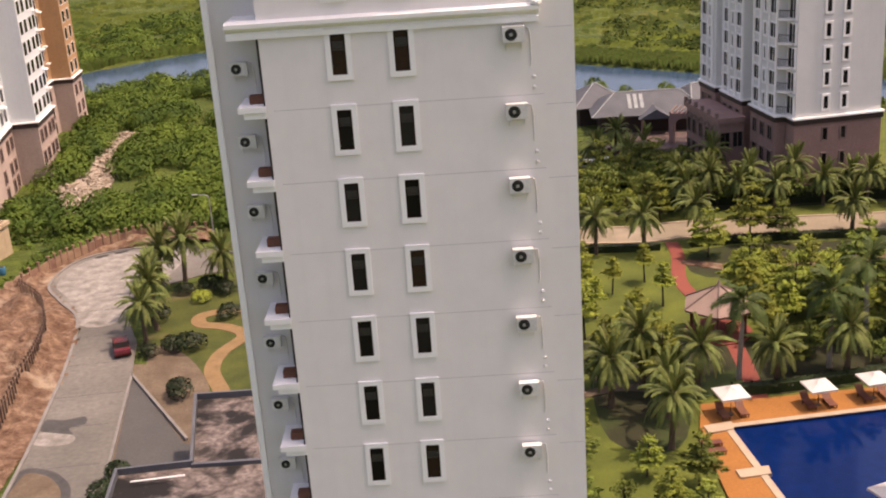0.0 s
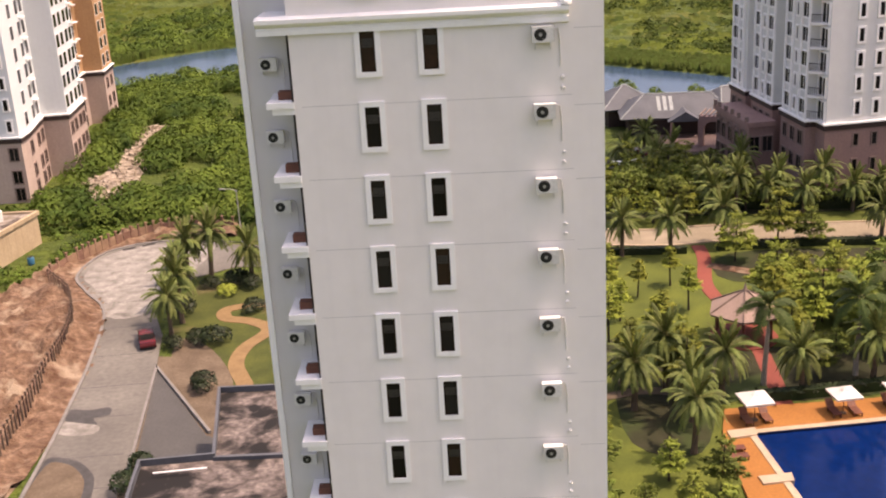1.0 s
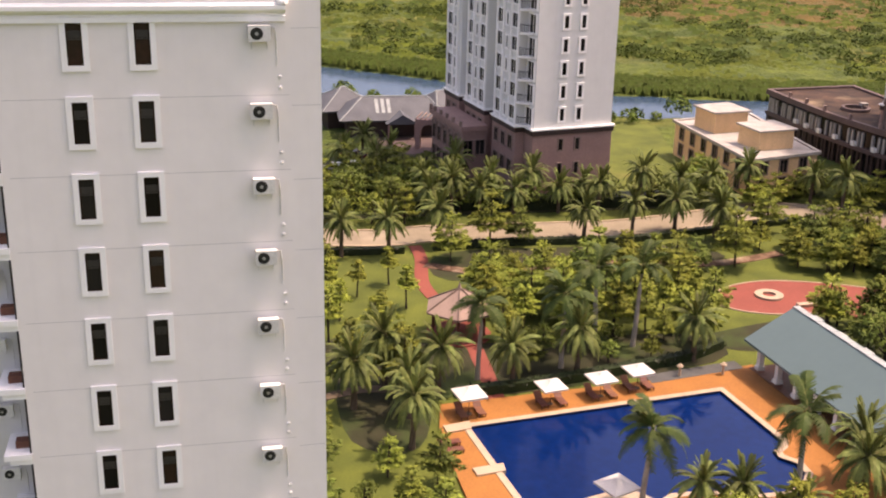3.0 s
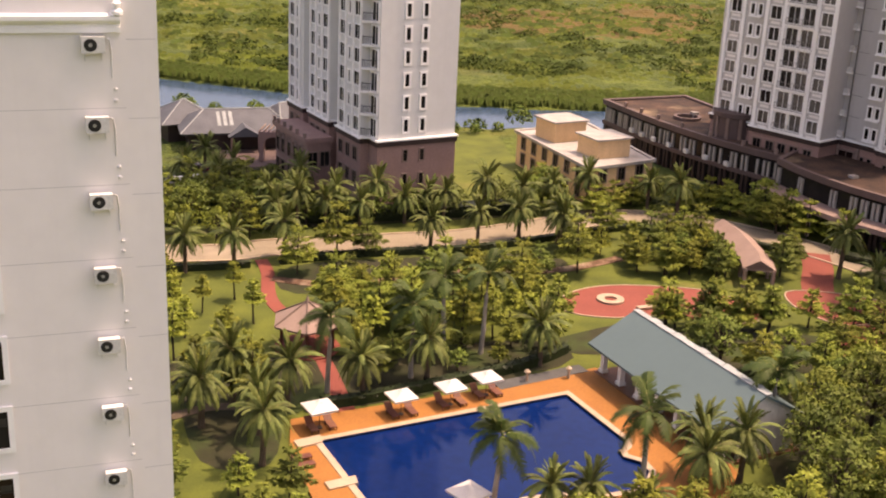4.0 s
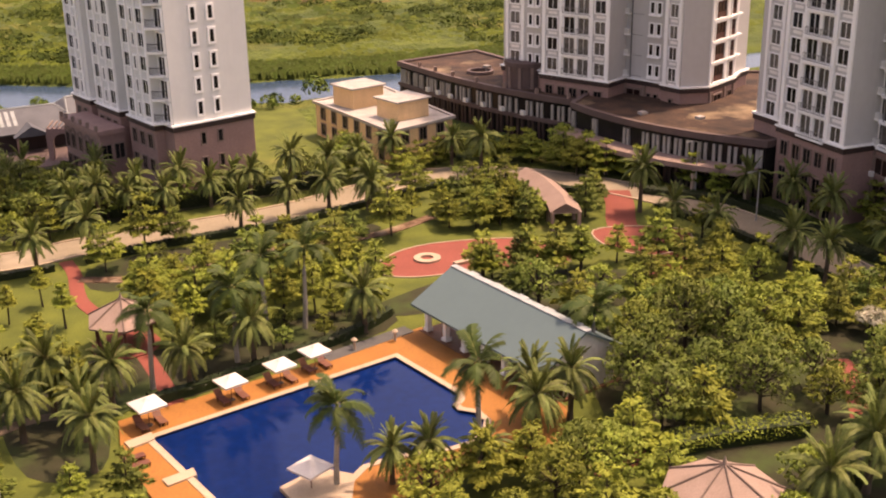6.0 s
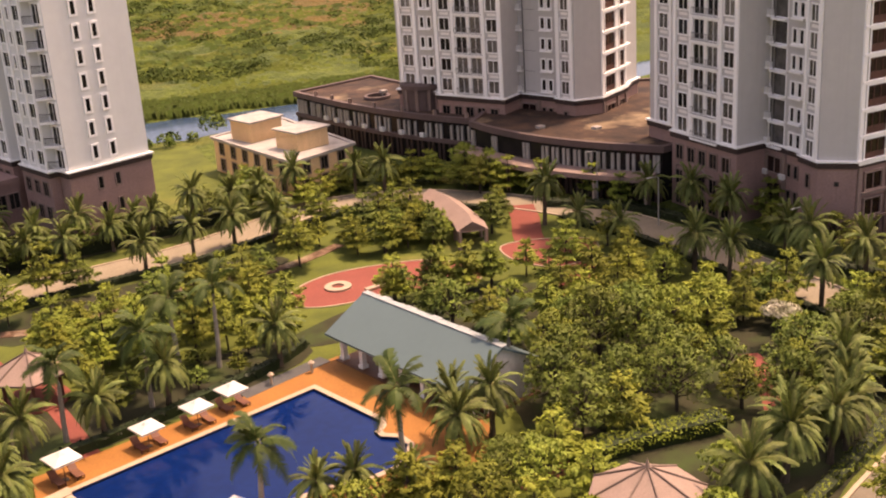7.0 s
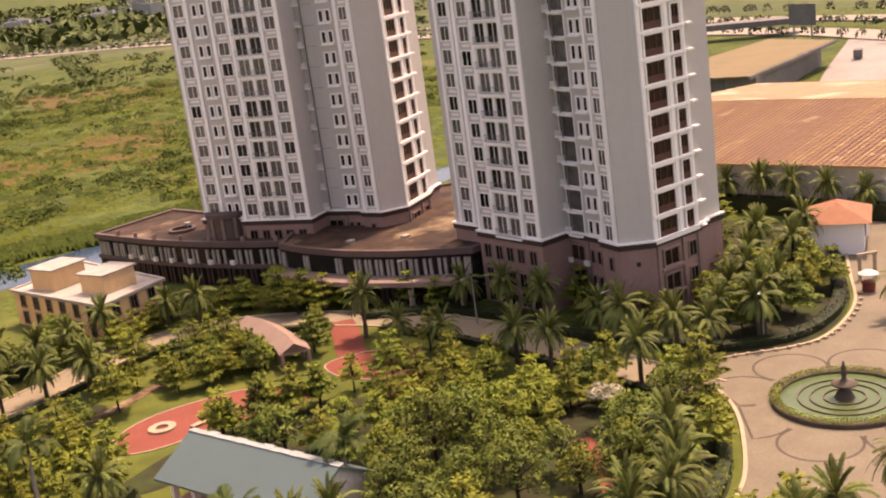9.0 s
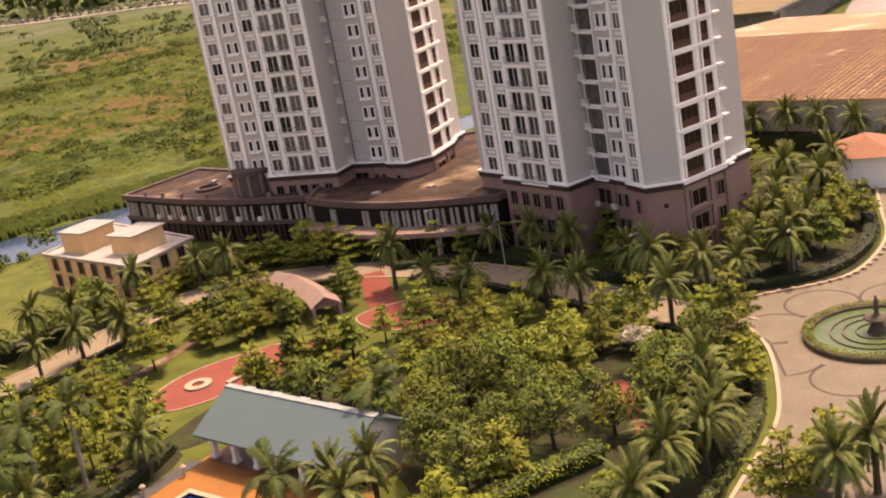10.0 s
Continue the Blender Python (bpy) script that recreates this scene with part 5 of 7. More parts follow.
def river_restaurant():
    """The low grey-roofed halls between the tower and the river."""
    for x, y, w, d, ez, rz, keep, ang, lab in ((26.8, 187.0, 8.4, 8.4, 3.1, 6.0, 0.06, 8, "small square hall with pyramid grey slate roof"), (34.2, 180.6, 17.0, 9.5, 2.9, 5.6, 0.6, -4, "long low hall with hipped grey slate roof and skylights"), (43.6, 182.0, 11.0, 9.0, 3.0, 6.2, 0.45, 24, "low hall with hipped grey slate roof beside the tower")):
        t = empty("grey_roofed_hall", pose(x, y, 0, 0, 0, ang), lab, "hall", "halls by the river")
        put("roof", hipped(w, d, ez, rz, keep, 0.7).mesh("hall_roof", M["slate"]), t)
        put("ridge_cap", Shape().tube([(-w * keep / 2 - 0.3, 0, rz + 0.03), (w * keep / 2 + 0.3, 0, rz + 0.03)], [0.13, 0.13], 6).mesh("ridge_cap", M["ridge"]), t)
        for sx in (-1, 1):
            for sy in (-1, 1):
                put("hip_cap", Shape().tube([(sx * (w / 2 + 0.7), sy * (d / 2 + 0.7), ez + 0.03), (sx * w * keep / 2, 0, rz + 0.03)], [0.09, 0.09], 5).mesh("hip_cap", M["ridge"]), t)
        put("wall", Shape().box(-w / 2 + 0.6, w / 2 - 0.6, -d / 2 + 0.6, d / 2 - 0.6, -0.1, ez - 0.2).mesh("hall_wall", M["darkbrown"]), t)
        if w > 15:
            run = d / 2 + 0.7
            for k in range(3):
                x0, x1, f0, f1 = -3.3 + k * 0.95, -2.75 + k * 0.95, 0.3, 0.88
                z0, z1 = ez + (rz - ez) * f0 + 0.06, ez + (rz - ez) * f1 + 0.06
                put("skylight", Shape().add([(x0, -run * (1 - f0), z0), (x1, -run * (1 - f0), z0), (x1, -run * (1 - f1), z1), (x0, -run * (1 - f1), z1)], [(0, 1, 2, 3)]).mesh("skylight", M["ridge"]), t, None, "pale skylight strip")
            gx = 0.6
            porch = Shape().add([(gx - 2.6, -run - 1.6, 2.6), (gx + 2.6, -run - 1.6, 2.6), (gx, -run - 1.6, 4.1), (gx - 2.6, -run + 2.5, 2.6), (gx + 2.6, -run + 2.5, 2.6), (gx, -run + 2.5, 4.1)], [(0, 2, 5, 3), (2, 1, 4, 5), (0, 1, 2), (0, 3, 4, 1)])
            put("porch_roof", porch.mesh("porch_roof", M["slate"]), t, None, "gabled grey porch roof")
            for px in (gx - 2.1, gx + 2.1):
                put("porch_post", Shape().box(px - 0.18, px + 0.18, -run - 1.4, -run - 1.05, 0, 2.6).mesh("porch_post", M["brown"]), t)
    slab("forecourt", [(28.5, 166), (39, 164.5), (41, 175.5), (29.5, 176.5)], 0.05, M["shadebrown"], -0.3, "brown paved forecourt before the grey-roofed halls", "pavement")
    arch = empty("entrance_arch", pose(37.4, 167.8, 0.05, 0, 0, -24), "brown stone entrance arch beside the tower porch", "arch")
    pts = [(1.5 * math.cos(math.pi * k / 12), 1.5 * math.sin(math.pi * k / 12) + 2.4) for k in range(13)]
    outline = [(2.2, 0.0), (2.2, 4.6), (-2.2, 4.6), (-2.2, 0.0), (-1.5, 0.0)] + [(x, z) for x, z in reversed(pts)] + [(1.5, 0.0)]
    n = len(outline)
    put("arch_wall", Shape().add([(x, y, z) for y in (-0.6, 0.6) for x, z in outline], [tuple(range(n - 1, -1, -1)), tuple(range(n, 2 * n))] + [(i, (i + 1) % n, (i + 1) % n + n, i + n) for i in range(n)]).mesh("arch_wall", M["brown"]), arch)
    for k in range(7):
        x = -2.1 + k * 0.7
        put("pergola_beam", Shape().box(x - 0.09, x + 0.09, -0.5, 4.2, 4.6, 4.8).mesh("pergola_beam", M["canopybrown"]), arch)


river_restaurant()


def site_hut():
    t = empty("site_house", pose(-60.2, 128.6, 0), "small yellow house with stained flat roof by the earth works", "house")
    foot = [(-8, 0), (4.5, -0.2), (6.5, 9), (-8, 9)]
    put("wall", Shape().prism(foot, -0.1, 3.9).mesh("site_wall", M["palewall"]), t)
    put("roof", Shape().prism(foot, 3.9, 4.0).mesh("site_roof", M["stainroof"]), t, None, "dirty stained flat roof")
    put("parapet", plate_with_hole("parapet", grown(foot, 0.2), grown(foot, -0.15), 3.8, 4.3, M["palewall"]), t)
    put("upper_room", Shape().box(-8, -1.5, 5.2, 9, 3.9, 6.6).mesh("upper_room", M["palewall"]), t)
    for x in (-5.6, -2.2):
        place(t, W_BASE, "window", side((-8, 0), (4.5, -0.2)) @ pose(x + 8, 0, 1.2))
    for x in (-6.6, -3.4):
        place(t, W_BASE, "window", pose(x, 5.2, 4.5))
    put("door", Shape().box(0.3, 1.4, -0.22, -0.02, 0.0, 2.1).mesh("site_door", M["wood"]), t, None, "dark wooden door")
    put("eave", Shape().box(-8.2, -1.3, 5.0, 9.2, 6.6, 6.85).mesh("site_eave", M["stainroof"]), t, None, "stained roof slab of the upper room")
    put("tank", Shape().lathe([(0.0, 1.35), (0.55, 1.3), (0.6, 1.1), (0.6, 0.0)], 14).mesh("tank", M["acwhite"]), t, pose(2.6, 6.4, 4.0), "white water tank on the roof")
    return t


site_hut()
drum = empty("blue_drum", pose(-52.3, 129.6, 0), "blue plastic drum beside the small house", "drum")
put("barrel", Shape().lathe([(0.0, 0.95), (0.36, 0.95), (0.4, 0.85), (0.42, 0.5), (0.4, 0.1), (0.36, 0.0)], 16).mesh("barrel", M["blueplastic"], True), drum)
put("lid", Shape().lathe([(0.0, 1.0), (0.3, 1.0), (0.3, 0.95)], 16).mesh("drum_lid", M["black"]), drum)


def gatehouse():
    t = empty("gatehouse", pose(142.0, 64.8, 0, 0, 0, 22) @ Matrix.Scale(1.1, 4), "small white gatehouse with hipped orange tile roof", "gatehouse")
    put("wall", Shape().box(-3.6, 3.6, -3.0, 3.0, -0.1, 4.0).mesh("gate_wall", M["white"]), t)
    hx, hy = 4.5, 3.9
    put("roof", Shape().add([(-hx, -hy, 4.0), (hx, -hy, 4.0), (hx, hy, 4.0), (-hx, hy, 4.0), (-0.9, 0, 5.8), (0.9, 0, 5.8)], [(0, 1, 5, 4), (1, 2, 5), (2, 3, 4, 5), (3, 0, 4), (3, 2, 1, 0)]).mesh("gate_roof", M["gateroof"]), t, None, "orange tile roof")
    for x in (4.4, 6.0):
        put("pillar", Shape().box(x - 0.35, x + 0.35, -3.4, -2.7, 0, 3.6).mesh("pillar", M["white"]), t)
    place(t, W_BASE, "window", pose(0, -3.0, 1.6))
    return t


gatehouse()


def warehouse():
    t = empty("warehouse", pose(158.0, 76, 0, 0, 0, 2), "long warehouse with rusty orange corrugated roof and pale wall", "warehouse")
    L0, L1, ridge_x, far_x, ez, rz = -95, 45, 39, 76, 7.4, 10.2
    put("wall", Shape().box(0.3, far_x - 0.3, L0 + 0.3, L1 - 0.3, -0.2, ez - 0.05).mesh("shed_wall", M["warewall"]), t)
    s, s2, b = Shape(), Shape(), Shape()
    n = 300
    for k in range(n):
        y, yn = L0 + (L1 - L0) * k / n, L0 + (L1 - L0) * (k + 1) / n
        dz = dzn = 0.1 * (k % 2)
        # strips alternate light rib and dark trough, the relief shading being in the colour
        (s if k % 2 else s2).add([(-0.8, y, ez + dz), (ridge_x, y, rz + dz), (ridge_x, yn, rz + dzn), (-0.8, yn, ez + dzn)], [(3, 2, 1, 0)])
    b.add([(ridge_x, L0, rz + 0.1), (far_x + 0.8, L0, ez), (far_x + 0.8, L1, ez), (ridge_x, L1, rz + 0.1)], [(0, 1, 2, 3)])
    put("roof", s2.mesh("shed_roof", M["ware"]), t, None, "orange corrugated sheet roof, troughs coloured darker as if shaded")["kind"] = "stuff"
    put("roof_rib", s.mesh("shed_ribs", M["wareriblit"]), t, None, "raised ribs of the sheet roof, coloured lighter as if lit")["kind"] = "stuff"
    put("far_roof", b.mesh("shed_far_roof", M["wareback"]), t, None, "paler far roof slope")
    put("gutter", Shape().box(-1.0, -0.8, L0, L1, ez - 0.25, ez + 0.05).mesh("gutter", M["orangewall"]), t)
    return t


warehouse()


# ---- trees ----
def frond_mesh(length, width, droop, rise, mat, seed, leaflets=16):
    """One feather leaf along +x: a thin rib with paired leaflets."""
    rnd = random.Random(seed)
    s = Shape()

    def at(u):
        return Vector((length * (u - 0.12 * u * u * u), 0, length * (rise * u - droop * u * u)))
    for i in range(5):
        a, b = at(i / 5), at((i + 1) / 5)
        w = 0.055 * (1 - i / 6)
        s.add([a + Vector((0, -w, 0)), b + Vector((0, -w, 0)), b + Vector((0, w, 0)), a + Vector((0, w, 0))], [(0, 1, 2, 3)])
    for i in range(leaflets):
        u = 0.12 + 0.88 * i / (leaflets - 1)
        p = at(u)
        d = (at(min(u + 0.05, 1)) - at(u - 0.05)).normalized()
        ll = width * (0.35 + 1.0 * math.sin(math.pi * min(1, 0.15 + 0.8 * u))) * rnd.uniform(0.85, 1.1)
        for sgn in (-1, 1):
            tip = p + d * ll * 0.55 + Vector((0, sgn * ll * 0.8, -ll * rnd.uniform(0.15, 0.45)))
            e = d * length * 0.034
            s.add([p - e, p + e, tip + e * 0.3, tip - e * 0.2], [(0, 1, 2, 3)])
    me = s.mesh("frond", mat)
    me.materials.append(M["rib"])
    for k in range(5):
        me.polygons[k].material_index = 1
    return me


def hanging_fronds(me, count, low, high, seed):
    """The lower leaves of a palm that hang round its trunk, joined."""
    rnd = random.Random(seed)
    vs = [v.co.copy() for v in me.vertices]
    fs = [tuple(p.vertices) for p in me.polygons]
    out_v, out_f = [], []
    for k in range(count):
        m = pose(0, 0, 0, 0, 0, 137.5 * k + rnd.uniform(-14, 14)) @ pose(0, 0, 0, rnd.uniform(-25, 25), rnd.uniform(low, high), 0) @ Matrix.Scale(rnd.uniform(0.8, 1.05), 4)
        base = len(out_v)
        out_v += [tuple(m @ v) for v in vs]
        out_f += [tuple(base + i for i in f) for f in fs]
    return mesh_of("hanging_fronds", out_v, out_f, M["frond"])


def palm(kind, seed, trunk_h):
    """A palm with its trunk and its leaves."""
    rnd = random.Random(seed)
    if kind == "date":
        t = empty("date_palm", None, "feathery date palm with a short rough trunk", "palm tree", "palms in the garden")
        path = [(0, 0, -0.2), (0.06, 0.02, trunk_h * 0.5), (0.0, 0.05, trunk_h)]
        put("trunk", Shape().tube(path, [0.34, 0.26, 0.3], 8).mesh("trunk", M["trunk"]), t)
        n, ln = 36, 2.9
        kinds = [frond_mesh(ln, 0.27, 0.72, 0.75, M["frond"], seed, 22), frond_mesh(ln * 0.95, 0.27, 0.95, 0.42, M["frond"], seed + 1, 22), frond_mesh(ln * 0.85, 0.25, 0.5, 1.1, M["frond"], seed + 2, 20)]
        put("hanging_fronds", hanging_fronds(frond_mesh(ln * 0.92, 0.28, 0.8, 0.35, M["frond"], seed + 3, 18), 20, -4, 30, seed + 4), t, pose(0, 0, trunk_h - 0.1))["kind"] = "stuff"
    else:
        t = empty("royal_palm", None, "tall royal palm with a smooth pale trunk", "palm tree", "palms by the pool")
        path = [(0, 0, -0.2), (0.05, 0.0, trunk_h * 0.35), (0.0, 0.06, trunk_h * 0.8), (0.02, 0.05, trunk_h)]
        put("trunk", Shape().tube(path, [0.27, 0.22, 0.18, 0.15], 8).mesh("trunk", M["royaltrunk"]), t)
        put("crownshaft", Shape().tube([(0.02, 0.05, trunk_h), (0.02, 0.05, trunk_h + 0.9)], [0.16, 0.09], 8).mesh("crownshaft", M["royalfrond"]), t)
        n, ln = 14, 3.0
        kinds = [frond_mesh(ln, 0.6, 0.9, 0.7, M["royalfrond"], seed, 20), frond_mesh(ln, 0.6, 1.15, 0.5, M["royalfrond"], seed + 1, 20), frond_mesh(ln * 0.9, 0.55, 0.7, 1.05, M["royalfrond"], seed + 2, 20)]
        trunk_h += 0.7
    for k in range(n):
        layer = k % 3
        me = kinds[(1, 0, 2)[layer]]
        ang = k * 137.5 + rnd.uniform(-12, 12)
        sc = rnd.uniform(0.85, 1.12)
        put("frond", me, t, pose(0, 0, trunk_h, 0, 0, ang) @ pose(0, 0, 0, rnd.uniform(-20, 20), (8, -6, -28)[layer] + rnd.uniform(-10, 10), 0) @ Matrix.Scale(sc, 4))
    return t


def leaf_cloud(centres, per, size, mat, seed, flat=0.5):
    """Many small leaf clumps round the given (centre, radius, height) lobes, as one mesh."""
    r = np.random.default_rng(seed)
    vs, fs, ns = [], [], []
    for (cx, cy, cz), rad, hgt in centres:
        k = int(per * rad * rad)
        d = r.normal(size=(k, 3))
        d /= np.linalg.norm(d, axis=1)[:, None]
        d[:, 2] = np.where(d[:, 2] < -0.35, -d[:, 2], d[:, 2])
        d *= (0.7 + 0.38 * r.random(k) ** 0.6)[:, None]
        p = np.array([cx, cy, cz]) + d * np.array([rad, rad, hgt])
        nrm = d / np.array([rad, rad, hgt])
        nrm /= np.linalg.norm(nrm, axis=1)[:, None]
        nrm = nrm + r.normal(size=(k, 3)) * flat
        nrm /= np.linalg.norm(nrm, axis=1)[:, None]
        a = np.cross(nrm, r.normal(size=(k, 3)))
        a /= np.linalg.norm(a, axis=1)[:, None]
        b = np.cross(nrm, a)
        s = size * (0.6 + 0.8 * r.random(k))[:, None]
        base = len(vs)
        quad = np.stack([p - a * s * 1.15, p - b * s * 0.55, p + a * s * 1.15 - nrm * s * 0.2, p + b * s * 0.55], 1).reshape(-1, 3)
        vs += quad.tolist()
        soft = d * 0.45 + np.array([0, 0, 0.5]) + nrm * 0.7
        soft /= np.linalg.norm(soft, axis=1)[:, None]
        flip = np.sign((soft * nrm).sum(1))
        ns += np.repeat(soft * np.where(flip == 0, 1, flip)[:, None], 4, 0).tolist()
        fs += [(base + 4 * i, base + 4 * i + 1, base + 4 * i + 2, base + 4 * i + 3) for i in range(k)]
    me = mesh_of("crown", vs, fs, mat, True)
    me.normals_split_custom_set_from_vertices(ns)
    return me


def spray_crown(arms, per, size, mat, seed):
    """Flat leafy sprays along the arms, each given as root, tip and half width, as one mesh of small leaves."""
    r = np.random.default_rng(seed)
    vs, ns = [], []
    for root, tip, wide in arms:
        root, tip = np.array(root), np.array(tip)
        along = tip - root
        reach = float(np.linalg.norm(along[:2]))
        out = np.array([along[0], along[1], 0.0]) / max(reach, 1e-6)
        side_ = np.array([-out[1], out[0], 0.0])
        k = max(14, int(per * reach * wide * 2))
        u = 0.12 + 0.95 * r.random(k) ** 0.8
        v = r.uniform(-1, 1, k) * wide * (0.25 + 0.9 * np.sin(np.pi * np.clip(u, 0, 1) ** 0.8))
        p = root + u[:, None] * along + v[:, None] * side_
        p[:, 2] += r.normal(size=k) * 0.06 - 0.18 * (v / max(wide, 0.05)) ** 2 * wide - 0.10 * u * u * reach * 0.6
        d = out * 0.8 + side_ * (v / max(wide, 0.05))[:, None] * 0.8 + r.normal(size=(k, 3)) * 0.35
        d /= np.linalg.norm(d, axis=1)[:, None]
        up = np.array([0, 0, 1.0]) + r.normal(size=(k, 3)) * 0.4
        b = np.cross(up, d)
        b /= np.linalg.norm(b, axis=1)[:, None]
        nrm = np.cross(d, b)
        s = size * r.uniform(0.6, 1.4, k)[:, None]
        vs.append(np.stack([p - d * s, p - b * s * 0.5 + nrm * s * 0.1, p + d * s * 1.3 - nrm * s * 0.35, p + b * s * 0.5 + nrm * s * 0.1], 1).reshape(-1, 3))
        ns.append(np.repeat(nrm * 0.6 + np.array([0, 0, 0.6]) + out * 0.15, 4, 0))
    vs, ns = np.concatenate(vs), np.concatenate(ns)
    ns /= np.linalg.norm(ns, axis=1)[:, None]
    me = mesh_of("crown", vs.tolist(), [(4 * i, 4 * i + 1, 4 * i + 2, 4 * i + 3) for i in range(len(vs) // 4)], mat, True)
    me.normals_split_custom_set_from_vertices(ns.tolist())
    return me


def tiered_tree(seed, h, spread, mat, label, low=0.42):
    """A tree with flat tiers of small leaves on level branches."""
    rnd = random.Random(seed)
    t = empty("tiered_tree", None, label, "tree", "trees in the garden")
    s = Shape().tube([(0, 0, -0.2), (0.05, 0.03, h * 0.5), (0, 0, h * 0.97)], [0.13, 0.1, 0.04], 6)
    sprays = []
    tiers = 4
    for k in range(tiers):
        f = k / (tiers - 1)
        z = h * (low + (0.97 - low) * f) + rnd.uniform(-0.1, 0.1)
        rad = spread * (0.96 - 0.62 * f ** 1.2) * rnd.uniform(0.88, 1.1)
        count = (9, 8, 6, 5)[k]
        for a in range(count):
            ang = 2 * math.pi * (a + rnd.uniform(-0.3, 0.3)) / count + k * 0.7
            rr = rad * rnd.uniform(0.72, 1.12)
            x, y, lift = rr * math.cos(ang), rr * math.sin(ang), rnd.uniform(0.0, 0.2)
            s.tube([(0, 0, z - 0.25), (x * 0.75, y * 0.75, z + lift - 0.08)], [0.045, 0.015], 3)
            sprays.append(((x * 0.08, y * 0.08, z), (x, y, z + lift), 0.3 * rad))
    for a in range(4):
        sprays.append(((0, 0, h * 0.96), (0.3 * spread * math.cos(a * 1.6), 0.3 * spread * math.sin(a * 1.6), h * 1.06), 0.16 * spread))
    put("trunk", s.mesh("trunk", M["bark"]), t)
    put("crown", spray_crown(sprays, 33, 0.18, mat, seed), t)
    return t


def round_tree(seed, h, spread, mat, label):
    """A dense broad tree: limbs that carry many uneven lobes of leaves."""
    rnd = random.Random(seed)
    t = empty("broadleaf_tree", None, label, "tree", "trees in the garden")
    s = Shape().tube([(0, 0, -0.2), (0.1, 0.05, h * 0.4), (0, 0, h * 0.7)], [0.2, 0.15, 0.07], 6)
    lobes = []
    for k in range(34):
        ang, u = k * 2.4, (k + 0.5) / 34
        z = h * (0.34 + 0.6 * u)
        rr = spread * math.sqrt(max(0.05, 1 - (2 * u - 0.75) ** 2)) * rnd.uniform(0.45, 0.92)
        x, y = rr * math.cos(ang), rr * math.sin(ang)
        s.tube([(0, 0, z * 0.6), (x * 0.8, y * 0.8, z)], [0.07, 0.02], 3)
        rad = spread * rnd.uniform(0.16, 0.3)
        lobes.append(((x, y, z), rad, rad * rnd.uniform(0.4, 0.65)))
    put("trunk", s.mesh("trunk", M["bark"]), t)
    put("crown", leaf_cloud(lobes, 95, 0.155, mat, seed, 0.6), t)
    return t


def copies(protos, places, seed, lo=0.85, hi=1.15, turn=None):
    """Sets the first of each prototype and then copies of them at the places."""
    rnd = random.Random(seed)
    used = set()
    for i, (x, y) in enumerate(places):
        k = rnd.randrange(len(protos))
        sc = rnd.uniform(lo, hi)
        m = pose(x, y, 0, rnd.uniform(-3, 3), rnd.uniform(-3, 3), rnd.uniform(0, 360))
        ob = protos[k]
        if k in used:
            ob = copy_thing(ob, m)
        used.add(k)
        ob.matrix_basis = m @ Matrix.Scale(sc, 4)
    for k, ob in enumerate(protos):
        if k not in used:
            for o in (*ob.children_recursive, ob):
                bpy.data.objects.remove(o)


date = [palm("date", 11, 4.6), palm("date", 21, 3.9), palm("date", 31, 5.2)]
PALMS_ROAD = [(17.2, 122.2), (22.6, 121.7), (28.8, 124.2), (46.9, 134.1), (40.6, 133.1), (36.9, 135.4), (51.7, 132.8), (57.2, 132.7), (62.8, 132.7), (46.5, 123.2), (53.0, 124.0), (58.6, 124.2), (62.9, 121.9), (33.0, 135.2), (44.0, 137.0), (38.8, 137.2), (30.2, 137.8), (50.6, 136.0),
              (36.2, 147.0), (25.6, 159.2), (26.2, 149.6), (62.3, 119.5), (81.5, 132.2), (84.0, 128.4), (68, 134), (74, 135.5), (30, 134), (33, 139), (22, 153), (29, 155)]
PALMS_EAST = [(90.0, 102.3), (88.2, 94.7), (89.6, 88.5), (102.5, 96.6), (90.0, 78.3), (89.9, 73.5), (99.8, 74), (101.5, 82.9), (98.8, 69.8), (100.4, 64.3), (90.0, 62.3), (102.5, 89.4), (155.6, 83.2), (155.4, 77.7), (156.0, 72.4),
              (156.0, 66.6), (137.0, 73.8), (130.3, 65.7), (101.3, 60.8), (106.6, 57.9), (155.6, 89), (155.8, 95), (118, 47), (106, 62.5), (112.5, 64.5), (119.5, 66), (124, 68.5), (131, 70.5), (136.5, 67), (109, 58.6), (116, 60.5)]
PALMS_POOL = [(20.5, 87.0), (27.2, 86.9), (33.5, 88.2), (45.2, 89.2), (16.2, 88.8), (17.2, 83.0), (16.4, 78.0), (13.0, 85.5), (48.3, 66.7), (50.8, 64.9), (46.0, 63.0), (63.8, 46.6), (56.0, 43.6), (70.4, 46.1), (69.1, 32.4), (77.5, 31), (65.2, 33.5), (66.5, 44.6), (72.0, 47.2), (69.0, 44.9), (73.8, 49.0), (62.0, 45.2)]
PALMS_WEST = [(-31.5, 120.5), (-28.9, 120.8), (-30.0, 105.7), (-30.6, 113.0), (-24.1, 120.0), (-29.6, 109), (-19, 121)]
copies(date, PALMS_ROAD + PALMS_EAST + PALMS_WEST, 4, 0.88, 1.12)
copies([palm("date", 36, 4.8), palm("date", 37, 4.2)], PALMS_POOL, 44, 0.95, 1.12)

copies([palm("date", 35, 4.0)], [(34.2, 64.2), (36.9, 63.4), (40.2, 61.2)], 5, 0.74, 0.84)

royal = [palm("royal", 41, 7.0), palm("royal", 51, 6.2)]
copies(royal, [(24.5, 88.9), (32.6, 89.9), (40.8, 93.2), (30.7, 66.2), (41.3, 63.6), (56.8, 69.9), (37.6, 95)], 9, 0.95, 1.08)

